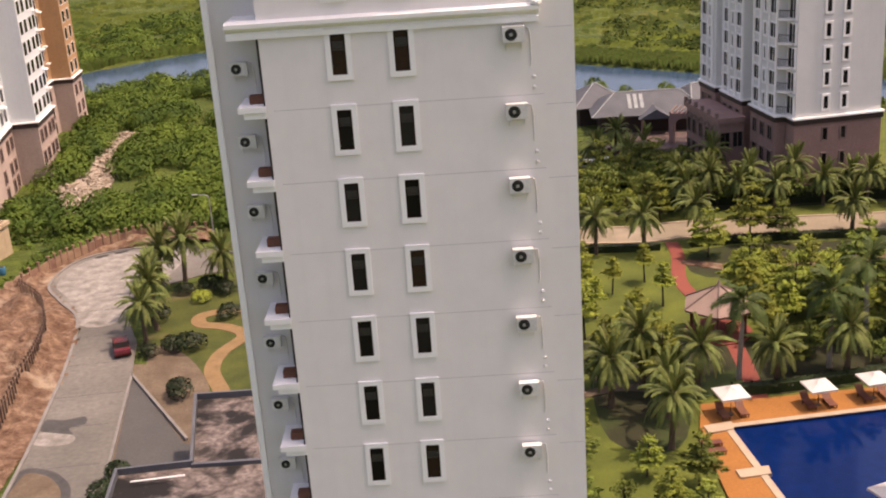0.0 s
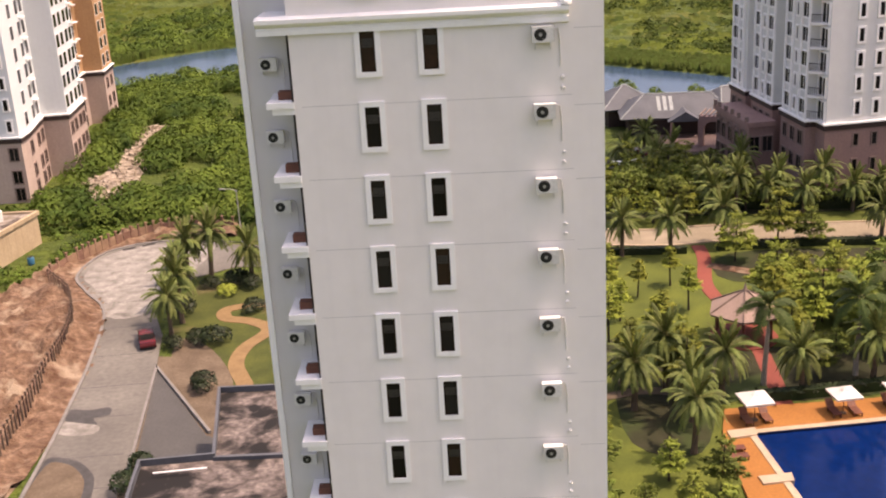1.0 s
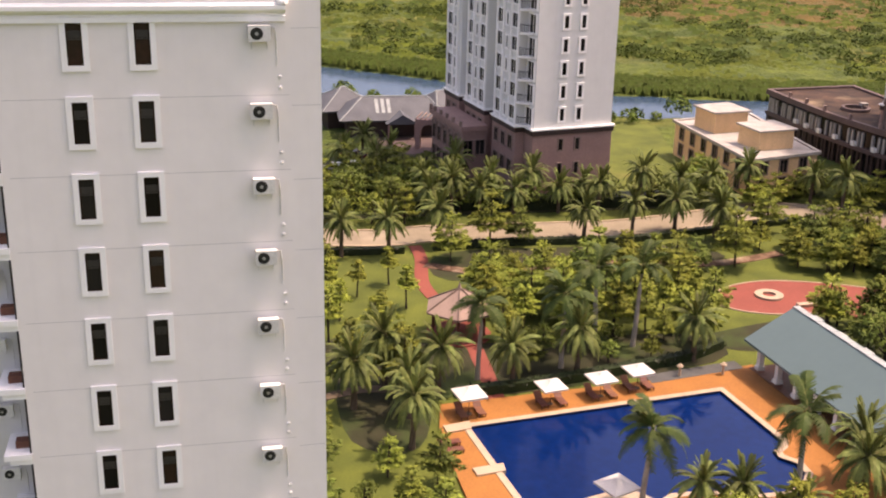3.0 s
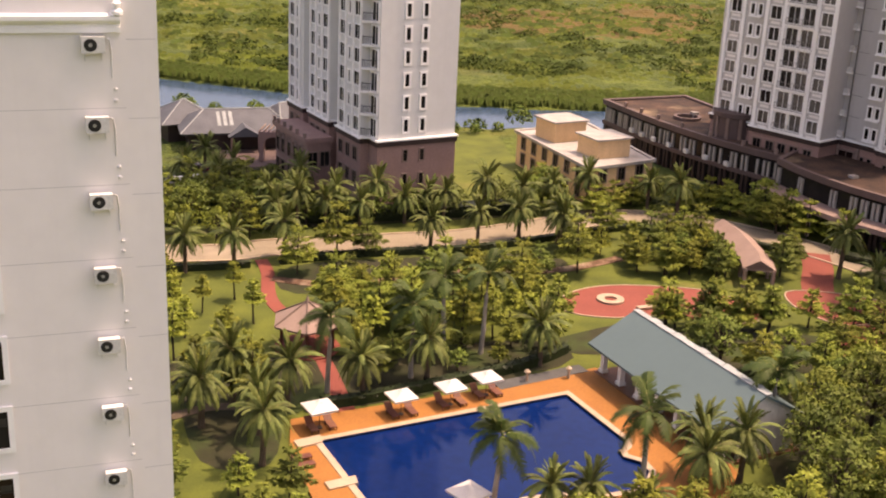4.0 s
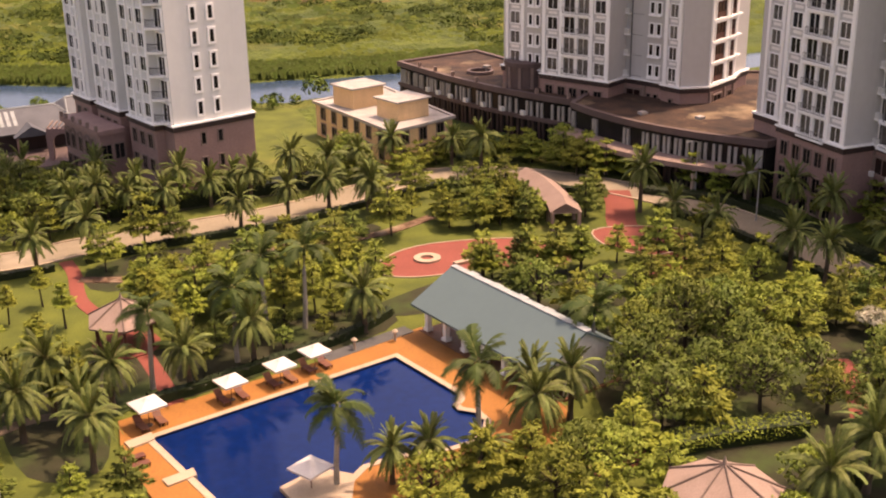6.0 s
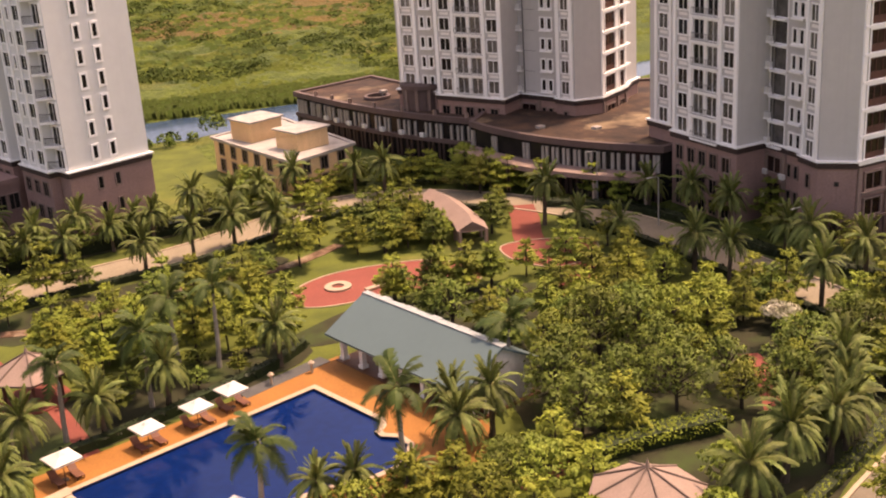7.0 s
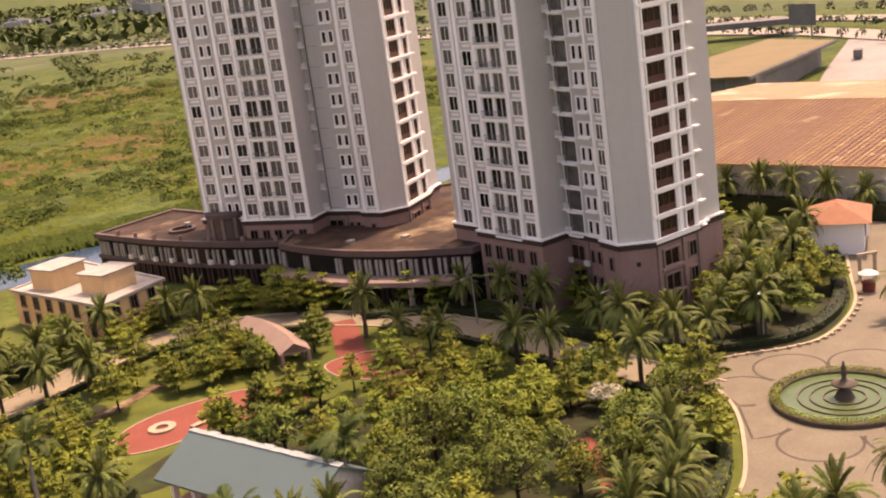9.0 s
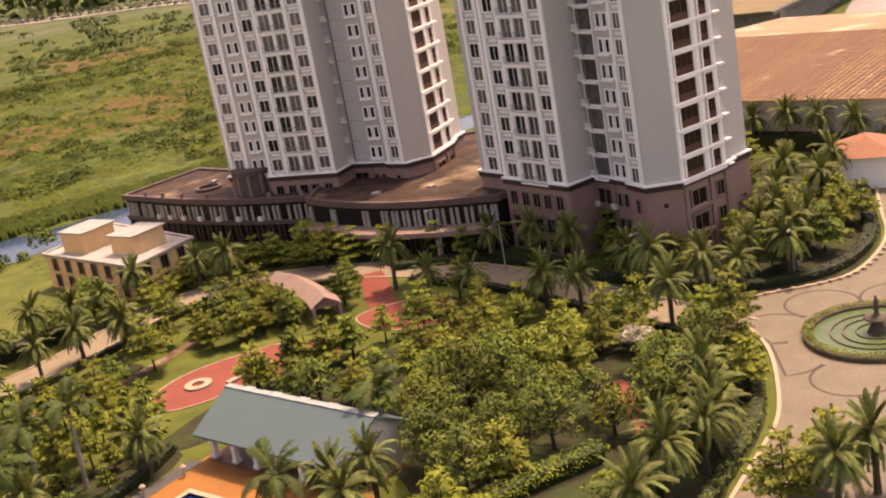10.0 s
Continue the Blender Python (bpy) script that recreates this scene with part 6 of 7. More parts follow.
tiered = [tiered_tree(61, 5.2, 2.7, M["leafy"], "tiered garden tree with flat layers of small green leaves"), tiered_tree(62, 4.6, 2.4, M["leaflight"], "light green tiered garden tree on a thin stem"),
          tiered_tree(63, 6.0, 3.0, M["leafy"], "tall tiered garden tree with level branches"), tiered_tree(64, 5.0, 2.9, M["leafdark"], "dark green tiered garden tree")]
TIER_EAST = [(93.2, 122.1), (94.9, 118.9), (73.1, 107.8), (70.5, 108.5), (86.7, 107.3), (68.5, 112.9), (62.5, 95.2), (68.6, 91.2), (62.6, 88.2), (74.2, 82.0), (84.4, 82.7), (86.9, 79.3), (80.7, 88.4), (62.8, 76.6), (88.2, 69.4), (87, 66), (90, 66.5)]
TIER_MID = [(71.6, 115.2), (75.8, 110.1), (70.3, 122.9), (60.5, 111.7), (55.2, 111.2), (38.7, 123.4), (34.9, 123.4), (33.2, 111.8), (36.4, 107.2), (41.0, 107.7), (41.4, 102.3), (50.1, 104.1),
            (51.3, 107.6), (33.3, 101.5), (36.0, 100.7), (17.5, 87.6), (29.1, 118.8), (24.2, 143.3), (28.9, 144.8), (21.9, 146.7), (30, 106)]
COURT_FILL = [(70.0, 108.2), (75.5, 105.9), (79.6, 115.8), (83.4, 104.6), (66.0, 93.5), (69.2, 91.8), (72.6, 91.4), (75.2, 85.2), (62.8, 94.0), (80.0, 83.5), (73.4, 110.4), (77.2, 108.6), (67.5, 110.2), (79.4, 67.2), (76.4, 64.8), (83.0, 66.0)]
TIER_COURT = [(67.2, 93.4), (71.8, 90.6), (76.6, 90.4), (89.8, 91.2), (86.5, 85.1), (61.5, 94.0), (74.1, 112.1), (75.6, 109.0), (77.0, 106.2), (75.8, 117.6), (79.6, 120.0), (88.6, 109.9), (70.2, 116.4), (78.2, 112.4), (66.0, 116.5), (64.5, 119.5)]
TIER_PLAZA = [(132, 76.5), (138, 80), (144, 78), (131, 84), (140, 88), (147, 85), (134, 92), (144, 95), (89.6, 58.3), (90.8, 56.0), (83.5, 51.2), (80.3, 48.7), (77.3, 50.4), (71.1, 50.9), (69.3, 46.8), (128.4, 62.4), (123.4, 61.0), (117.4, 63.3), (112.4, 66.9), (124.8, 58.1), (71.0, 36.7), (67.6, 36.6), (64.0, 36.9), (79.8, 57.7), (110, 60), (115, 58), (121, 59.5), (126.5, 61.5), (131, 64), (107.5, 60.5), (113, 61.5), (118.5, 63.8), (128, 66.5), (122, 64)]
copies(tiered, TIER_EAST + TIER_MID + TIER_PLAZA, 5, 0.8, 1.1)
copies([tiered_tree(100, 5.0, 2.5, M["leafy"], "spreading layered green tree beside the covered walk", 0.4), tiered_tree(101, 4.4, 2.2, M["leafdark"], "dark layered tree beside the red court", 0.4)], COURT_FILL, 57, 0.85, 1.1)
copies([tiered_tree(65, 4.4, 1.9, M["leafy"], "layered green tree round the red court", 0.45), tiered_tree(66, 4.0, 1.7, M["leaflight"], "light green layered tree round the red court", 0.5)], TIER_COURT, 55, 0.85, 1.15)

broad = [round_tree(71, 6.2, 3.4, M["leafdark"], "broad dense dark green tree"), round_tree(72, 5.6, 3.1, M["leafy"], "broad dense green garden tree"), round_tree(73, 6.8, 3.6, M["leafdark"], "large rounded dark green tree")]
WING_TREES = [(90.0, 130.5), (91.9, 127.5), (93.9, 123.4), (95.0, 120.4), (87.0, 131.5), (88.4, 134.5), (92.6, 130.2), (96.2, 116.5), (98.2, 112.6), (68.4, 133.6), (69.4, 138.6), (71.2, 145.0), (73.2, 132.2), (77.0, 133.6), (80.6, 135.0), (84.6, 136.4)]
copies([tiered_tree(67, 4.6, 2.6, M["leaflight"], "broad layered green tree before the podium", 0.35), tiered_tree(68, 4.0, 2.3, M["leafy"], "layered green tree beside the road bend", 0.35)], WING_TREES, 56, 0.85, 1.15)
BROAD = [(66.8, 69.1), (69.3, 66.6), (68.2, 62.4), (59.7, 65.9), (57.0, 64.3), (73.4, 66.4), (61.5, 61.1), (64.7, 57.9), (55.6, 59.6), (76.4, 54.0), (84.8, 55.9), (82.3, 52.4), (70.2, 51.0), (45.8, 57.1),
         (47.1, 54.7), (42.6, 55.7), (93.2, 119), (63, 71), (71, 71)]
copies(broad, BROAD, 6, 0.85, 1.15)


# ---- garden fill: more trees, hedges and bushes ----
KEEP_CLEAR = [[(50, 48.5), (66.5, 47.5), (68.5, 56), (53, 59.5)], [(86.1, 78.5), (90, 74), (89.1, 68), (84.6, 65.5), (80.5, 73)], [(79, 57.8), (83.5, 58), (84, 63), (79, 63)], DECK, plaza, *RED, [(20, 87), (28.5, 87), (29, 103.5), (20, 103.5)], [(50, 88), (76, 83), (80, 100), (74, 110), (52, 109)], [(73, 80), (92, 86), (97, 113), (76, 104)], [(47, 66), (61, 66), (60, 90), (48, 90)], [(75, 98), (86, 98), (86, 118), (80, 118)], [(46, 43), (55, 43), (55, 52), (46, 52)],
              [(16, 113), (24, 113), (24, 119), (16, 119)], [(10.5, 76.5), (17.5, 77), (17.5, 89.5), (12, 89.5)], [(27.5, 114), (29, 121.5), (33, 121), (33, 113)]]


def near_line(p, line, d):
    return any((p[0] - q[0]) ** 2 + (p[1] - q[1]) ** 2 < d * d for q in line)


PATH_LINES = smooth_line([(26.2, 124.5), (26, 120), (24.6, 112), (25.6, 104), (26, 96.7), (25.2, 85)]) + smooth_line([(93.2, 110.8), (90, 106), (86, 101), (83.5, 97)]) + smooth_line([(84, 93), (82, 88), (78.5, 84.5)]) + smooth_line([(78.5, 63), (76, 59), (73, 55)])


def scatter(poly, gap, taken, seed, tries=4000):
    """Places in a region at least gap apart and clear of paths, courts and buildings."""
    rnd = random.Random(seed)
    x0, x1, y0, y1 = min(p[0] for p in poly), max(p[0] for p in poly), min(p[1] for p in poly), max(p[1] for p in poly)
    out = []
    for _ in range(tries):
        p = (rnd.uniform(x0, x1), rnd.uniform(y0, y1))
        if not inside(p, poly) or any(inside(p, q) for q in KEEP_CLEAR) or near_line(p, PATH_LINES, 2.5) or near_line(p, ring_road, 4.0):
            continue
        if any((p[0] - q[0]) ** 2 + (p[1] - q[1]) ** 2 < gap * gap for q in taken) or any((p[0] - q[0]) ** 2 + (p[1] - q[1]) ** 2 < gap * gap for q in out):
            continue
        out.append(p)
    return out


standing = COURT_FILL + WING_TREES + TIER_COURT + PALMS_ROAD + PALMS_EAST + PALMS_POOL + TIER_EAST + TIER_MID + TIER_PLAZA + BROAD
GROVE = [(28, 95), (29, 111), (38, 112), (58, 110), (54, 97), (48, 92), (42, 96)]
grove = scatter(GROVE, 3.2, standing, 1)
small = [tiered_tree(81, 4.4, 1.7, M["leaflight"], "small light green tiered tree", 0.52), tiered_tree(82, 4.8, 1.9, M["leafy"], "small green tiered tree on a thin stem", 0.5), tiered_tree(83, 4.0, 1.5, M["leaflight"], "young pale green tree", 0.55)]
copies(small, grove, 12, 0.9, 1.2)
west_grove = scatter([(8, 93), (8, 121), (23, 121), (22, 106), (20, 93)], 3.9, standing, 2)
copies([tiered_tree(84, 4.4, 1.25, M["leaflight"], "slender pale green garden tree", 0.6), tiered_tree(85, 4.9, 1.45, M["leaflight"], "slender green garden tree", 0.58), tiered_tree(99, 4.0, 1.5, M["leafy"], "young green garden tree on a thin stem", 0.55)], west_grove, 13, 0.85, 1.15)
fill = scatter([(57, 91), (66, 92), (76, 90), (92, 70), (90, 58), (80, 50), (68, 47), (57, 53), (53, 63), (62, 66), (62, 86)], 3.5, standing, 3)
copies([round_tree(86, 4.6, 2.4, M["leafdark"], "dense dark green garden tree"), tiered_tree(87, 5.0, 2.5, M["leafy"], "green tiered garden tree"), round_tree(88, 4.2, 2.2, M["leafy"], "dense green garden tree"), tiered_tree(89, 4.4, 2.3, M["leaflight"], "light green tiered tree")], fill, 14, 0.85, 1.2)
north = scatter([(9, 122), (9, 126), (96, 124), (101, 118), (100, 66), (125, 64), (126, 72), (98, 128), (60, 137), (9, 160), (9, 134)], 3.6, standing, 4)
copies([round_tree(90, 4.4, 2.3, M["leafy"], "round green tree beside the road"), tiered_tree(91, 5.0, 2.4, M["leafy"], "tiered green tree beside the road")], [p for p in north if not inside(p, [(38, 134), (60, 134), (60, 175), (34, 175)]) and not inside(p, [(64, 124), (90, 124), (90, 160), (64, 160)]) and p[0] < 126], 15, 0.8, 1.15)
pool_side = scatter([(8, 58), (8, 90), (17, 91), (47, 96), (47, 88.5), (20, 86.5), (17.5, 80), (17, 58)], 3.3, standing, 5)
copies([tiered_tree(92, 4.2, 1.8, M["leafy"], "green layered tree by the pool", 0.45), round_tree(93, 3.0, 1.7, M["leafdark"], "low dark shrub tree by the pool"), tiered_tree(94, 4.8, 2.1, M["leafdark"], "dark green tree by the pool", 0.45)], pool_side, 16, 0.62, 0.95)
front = scatter([(10, 40), (10, 58), (40, 62), (52, 58), (58, 50), (62, 44), (48, 40), (30, 38)], 3.4, standing, 6)
copies([round_tree(95, 4.0, 2.3, M["leafy"], "dense green tree on the lower lawn"), tiered_tree(96, 4.6, 2.4, M["leaflight"], "light green tree on the lower lawn")], front, 17, 0.85, 1.15)

under = [(x, y) for x, y in ((34.5, 136.5), (38.5, 137.5), (43.5, 135.8), (48.5, 136.6), (54, 135.5), (60, 135.4), (31, 138), (27, 141), (31, 144), (25.5, 136.5), (20, 138), (16, 140), (12, 137), (21.5, 142), (65, 136.5), (68.5, 138.5), (27, 147), (33, 150))]
copies([round_tree(97, 4.2, 2.5, M["leafdark"], "dense dark bushy tree under the palms"), round_tree(98, 4.8, 2.7, M["leafdark"], "dense dark tree beside the tower")], under, 18, 0.9, 1.25)


def hedge(line, width, height, mat, label, seed=1, per=60):
    """A clipped hedge: a solid core, coloured dark for inner shade, and a skin of small leaves."""
    t = empty("hedge", None, label, "hedge", "hedges")
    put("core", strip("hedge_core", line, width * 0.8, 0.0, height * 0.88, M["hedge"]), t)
    lobes = []
    for i in range(len(line) - 1):
        a, b = Vector(line[i]), Vector(line[i + 1])
        n = max(1, int((b - a).length / (width * 0.55)))
        for k in range(n):
            p = a.lerp(b, k / n)
            lobes.append(((p.x, p.y, height * 0.55), width * 0.62, height * 0.55))
    put("leaves", leaf_cloud(lobes, per, 0.13, M[mat], seed, 0.5), t)
    return t


hedge(smooth_line([(9, 123.6), (20.3, 122.6), (24.5, 122.4)]), 0.9, 0.9, "hedge", "dark clipped hedge along the palm road", 1)
hedge(smooth_line([(28, 122.6), (37.2, 123.0), (46, 122.2), (52, 121.8), (62, 123.2), (69, 124.4), (76, 124.6), (84, 119.5), (89, 111.5)]), 1.0, 0.9, "hedge", "long dark clipped hedge along the palm road", 2)
hedge(smooth_line([(92.5, 102), (93.4, 90), (91.6, 76), (89.8, 66), (88.6, 58)]), 1.1, 0.9, "hedge", "dark clipped hedge along the estate road", 3)
hedge(smooth_line([(83.0, 91.0), (85.5, 88.0), (84.2, 85.0), (80, 81)]), 1.0, 0.8, "hedge", "dark clipped hedge beside the red path", 4)
hedge(smooth_line([(95.6, 108), (101, 99), (102, 88), (100, 76), (101.5, 62.5), (105.4, 57), (110, 54.4), (116, 54.2), (122, 55.9), (130, 59.8), (139, 64.4)]), 1.7, 1.0, "hedge", "dark hedge under the trees round the plaza", 5)
hedge(smooth_line([(52.6, 57.0), (56, 56.6), (60, 55.4), (65, 53.6)]), 2.4, 1.5, "hedgelight", "tall bright green hedge", 6)
hedge(smooth_line([(49, 91.5), (44, 89.2), (36, 87.6), (28, 86.4), (22, 86.0)]), 1.1, 1.0, "hedge", "leafy dark hedge behind the pool deck", 7)
hedge(smooth_line([(27, 138.6), (34, 138.2), (41, 137.4), (46, 136.6), (54, 136.2), (62, 135.6)]), 3.4, 1.7, "hedge", "dense dark shrubs under the palms beside the tower", 12, 26)
hedge(smooth_line([(12, 141), (19, 143.5), (25, 146), (29, 151), (27, 158)]), 3.2, 1.7, "hedge", "dense dark shrubs under the palms before the halls", 13, 26)
hedge(smooth_line([(119, 40), (122, 45.5), (128, 50.4)]), 2.2, 1.4, "hedge", "dark hedge by the gate", 8)
hedge(smooth_line([(57, 46.5), (62, 46.8), (68, 48.5)]), 1.2, 1.0, "hedge", "dark hedge by the lower road", 9)

hedge(smooth_line([(156.0, 52), (156.2, 80), (156.4, 106)]), 2.6, 2.8, "hedge", "dark shrubs along the warehouse wall", 11, 30)
hedge(smooth_line([(60, 41.8), (66, 43.0), (72, 44.4), (77, 46), (82.6, 49.2), (87.6, 52.6), (90.6, 56.2)]), 1.3, 0.8, "hedgelight", "low bright hedge along the plaza kerb", 10)

bush = empty("round_bush", pose(-26.3, 116.2, 0), "round clipped yellow-green bush", "bush", "bushes in the west garden")
put("leaves", leaf_cloud([((0, 0, 0.55), 1.1, 0.75)], 330, 0.13, M["leaflight"], 31, 0.4), bush)
dark_bush = empty("dark_bush", pose(-25.3, 103.2, 0), "dark glossy bush on the small lawn", "bush", "bushes in the west garden")
put("leaves", leaf_cloud([((0, 0, 0.9), 1.3, 1.0), ((1.0, 0.4, 0.7), 0.9, 0.8), ((-0.9, 0.3, 0.7), 0.9, 0.8)], 200, 0.16, M["hedge"], 32, 0.5), dark_bush)
for x, y, s in ((-27.0, 103.6, 0.8), (-24.2, 93.2, 0.9), (-24.0, 118.2, 0.8), (-28.5, 118.8, 0.7), (-22.6, 111.2, 0.8), (-25.8, 119.6, 0.9), (-21.5, 90.5, 0.7), (-29.0, 102.6, 0.7), (-29.8, 111.5, 0.9), (-26.3, 79.2, 0.8), (-26.7, 76.0, 0.9)):
    copy_thing(dark_bush, pose(x, y, 0.02, 0, 0, 70 * x) @ Matrix.Scale(s, 4))

# a tree in white blossom
blossom = empty("blossom_tree", pose(80.7, 60.0, 0) @ Matrix.Scale(1.25, 4), "small tree covered in pale blossom", "tree")
put("trunk", Shape().tube([(0, 0, -0.1), (0, 0, 2.4)], [0.1, 0.06], 6).mesh("trunk", M["bark"]), blossom)
put("crown", leaf_cloud([((0.7 * math.cos(a), 0.7 * math.sin(a), 2.8 + 0.2 * (k % 2)), 0.75, 0.35) for k, a in enumerate([i * 1.05 for i in range(6)])], 190, 0.14, M["blossom"], 41, 0.6), blossom)


# ---- wild growth as one piece each ----
def wild(name, poly, count, rad, hgt, per, size, mat, label, category, seed, skip=()):
    rnd = random.Random(seed)
    x0, x1, y0, y1 = min(p[0] for p in poly), max(p[0] for p in poly), min(p[1] for p in poly), max(p[1] for p in poly)
    lobes = []
    while len(lobes) < count:
        p = (rnd.uniform(x0, x1), rnd.uniform(y0, y1))
        if inside(p, poly) and not any(inside(p, q) for q in skip) and noise.noise((p[0] * 0.06, p[1] * 0.06, seed)) > -0.25:
            s = rnd.uniform(0.6, 1.3)
            lobes.append(((p[0], p[1], max(0.0, ground_height(*p)) + hgt * s * 0.45), rad * s, hgt * s))
    return tagged(put(name, leaf_cloud(lobes, per, size, M[mat], seed, 0.35)), label, category, "", "stuff")


HOUSE_A = [(-95, 155), (-60.5, 155), (-58.5, 170), (-59, 183), (-65.5, 187), (-65.5, 204), (-63, 207), (-63.5, 216), (-95, 216)]
wild("wild_shrubs", [(-62, 141), (-44, 143), (-18, 140), (-8, 150), (-8, 229), (-48, 245), (-75, 244), (-62, 200), (-58, 160)], 1150, 2.1, 1.7, 34, 0.28, "shrub", "dense wild green shrubs on waste ground", "shrubs", 51, (rub, HOUSE_A))
wild("weeds", [(-66, 119), (-50, 119.5), (-48, 131), (-41, 141), (-62, 143), (-68, 130)], 120, 1.0, 0.5, 30, 0.25, "shrub", "low green weeds round the small house", "weeds", 52, ([(-68, 128), (-50, 127), (-50, 139), (-68, 139)],))
wild("weeds_by_earth", [(-70, 80), (-48, 80), (-46, 104), (-50, 110), (-70, 110)], 60, 1.0, 0.4, 24, 0.25, "shrub", "sparse weeds on bare earth", "weeds", 53)


def marsh(name, count, rad, hgt, per, size, mat, label, seed, y_far, x_lo, x_hi, near=2.0, thr=-0.1):
    """Clumps of reeds and brush over the marsh beyond the river."""
    rnd = random.Random(seed)
    lobes = []
    while len(lobes) < count:
        x = rnd.uniform(x_lo, x_hi)
        y = bank(FAR_BANK, x) + near + (y_far - near) * rnd.random() ** 1.5
        if noise.noise((x * 0.03, y * 0.03, seed)) > thr and not (x > 150 and y < 190):
            s = rnd.uniform(0.6, 1.4) * (1 + y / 500)
            lobes.append(((x, y, 0.3 * hgt * s), rad * s, hgt * s))
    return tagged(put(name, leaf_cloud(lobes, per, size, M[mat], seed, 0.35)), label, "marsh plants", "", "stuff")


def tufts(name, count, wide, tall, mat, label, seed, depth, x_lo, x_hi, keep):
    """Blades and tufts strewn over the marsh, thinner with distance."""
    r = np.random.default_rng(seed)
    x = r.uniform(x_lo, x_hi, count)
    y = np.interp(x, [p[0] for p in FAR_BANK], [p[1] for p in FAR_BANK]) + 1.0 + depth * r.random(count) ** 1.4
    ok = np.array([keep(a, b, u) for a, b, u in zip(x, y, r.random(count))]) & ~((x > 150) & (y < 190))
    x, y = x[ok], y[ok]
    k = len(x)
    z = np.array([max(-0.6, ground_height(a, b)) for a, b in zip(x, y)])
    ang, sc = r.uniform(-1.0, 1.0, k), r.uniform(0.6, 1.4, k) * (1 + y / 700)
    ax, ay = np.cos(ang) * wide * sc, np.sin(ang) * wide * sc
    lean = np.stack([-np.sin(ang), np.cos(ang)], 1) * (wide * sc * r.uniform(0.5, 1.1, k))[:, None]
    h = tall * sc
    vs = np.stack([np.stack([x - ax, y - ay, z - 0.1], 1), np.stack([x + ax, y + ay, z - 0.1], 1), np.stack([x + ax * 0.7 + lean[:, 0], y + ay * 0.7 + lean[:, 1], z + h], 1), np.stack([x - ax * 0.7 + lean[:, 0], y - ay * 0.7 + lean[:, 1], z + h], 1)], 1).reshape(-1, 3)
    me = mesh_of(name, vs.tolist(), [(4 * i, 4 * i + 1, 4 * i + 2, 4 * i + 3) for i in range(k)], M[mat], True)
    tilt = r.normal(size=(k, 3)) * 0.25 + np.array([0, 0, 1.0])
    tilt /= np.linalg.norm(tilt, axis=1)[:, None]
    me.normals_split_custom_set_from_vertices(np.repeat(tilt, 4, 0).tolist())
    return tagged(put(name, me), label, "marsh plants", "", "stuff")


marsh("marsh_brush", 1700, 1.35, 0.7, 12, 0.32, "darksedge", "scattered green brush over the far marsh", 61, 420, 40, 330, 25.0, 0.0)
bush_rnd = random.Random(64)
far_bushes = []
while len(far_bushes) < 420:
    ba, br = bush_rnd.uniform(0.2, 0.95), 330 + 420 * bush_rnd.random()
    bx, by = br * math.sin(ba), br * math.cos(ba)
    if bx < 470 - 0.1 * by and not (250 < bx and by < 250):
        bs = bush_rnd.uniform(0.7, 1.8)
        far_bushes.append(((bx, by, bs * 0.3), bs * 1.3, bs * 0.7))
tagged(put("marsh_bushes", leaf_cloud(far_bushes, 16, 0.36, M["shrub"], 65, 0.6)), "green bushes dotted over the far marsh", "marsh plants", "", "stuff")
tufts("marsh_grass", 90000, 0.5, 0.3, "reed", "fine green marsh grass in drifts", 62, 300, -120, 330, lambda a, b, u: u < 0.35 + 1.2 * noise.noise((a * 0.05, b * 0.08, 3.0)))
marsh("far_bank_brush", 420, 1.7, 1.1, 20, 0.34, "shrub", "dense green brush beyond the river", 67, 70, -125, -6, 5.0, -0.45)
tufts("marsh_clumps", 60000, 0.75, 0.5, "darksedge", "low dark green clumps scattered over the marsh", 66, 330, -120, 330, lambda a, b, u: noise.noise((a * 0.16, b * 0.1, 5.0)) + 0.6 * noise.noise((a * 0.03, b * 0.03, 9.0)) > 0.3 and u < 0.8)
tufts("bank_reeds", 20000, 0.34, 0.75, "darksedge", "tall reeds along the far river bank", 63, 13, -110, 200, lambda a, b, u: True)
for x, y, s in ((74.5, 180.0, 1.2), (77, 182.5, 1.0), (85.4, 184.5, 1.7), (29.6, 206.0, 1.5), (34.6, 202.9, 1.0), (41.5, 201.4, 1.2), (72, 182, 0.9), (80, 181, 0.8)):
    b = empty("river_bush", pose(x, y, -0.2), "round green bush at the river edge", "bush", "bushes on the river bank")
    put("leaves", leaf_cloud([((0, 0, 1.0 * s), 1.3 * s, 1.2 * s), ((0.8 * s, 0.2, 0.7 * s), 0.9 * s, 0.8 * s)], 60, 0.26, M["shrub"], int(x), 0.6), b)


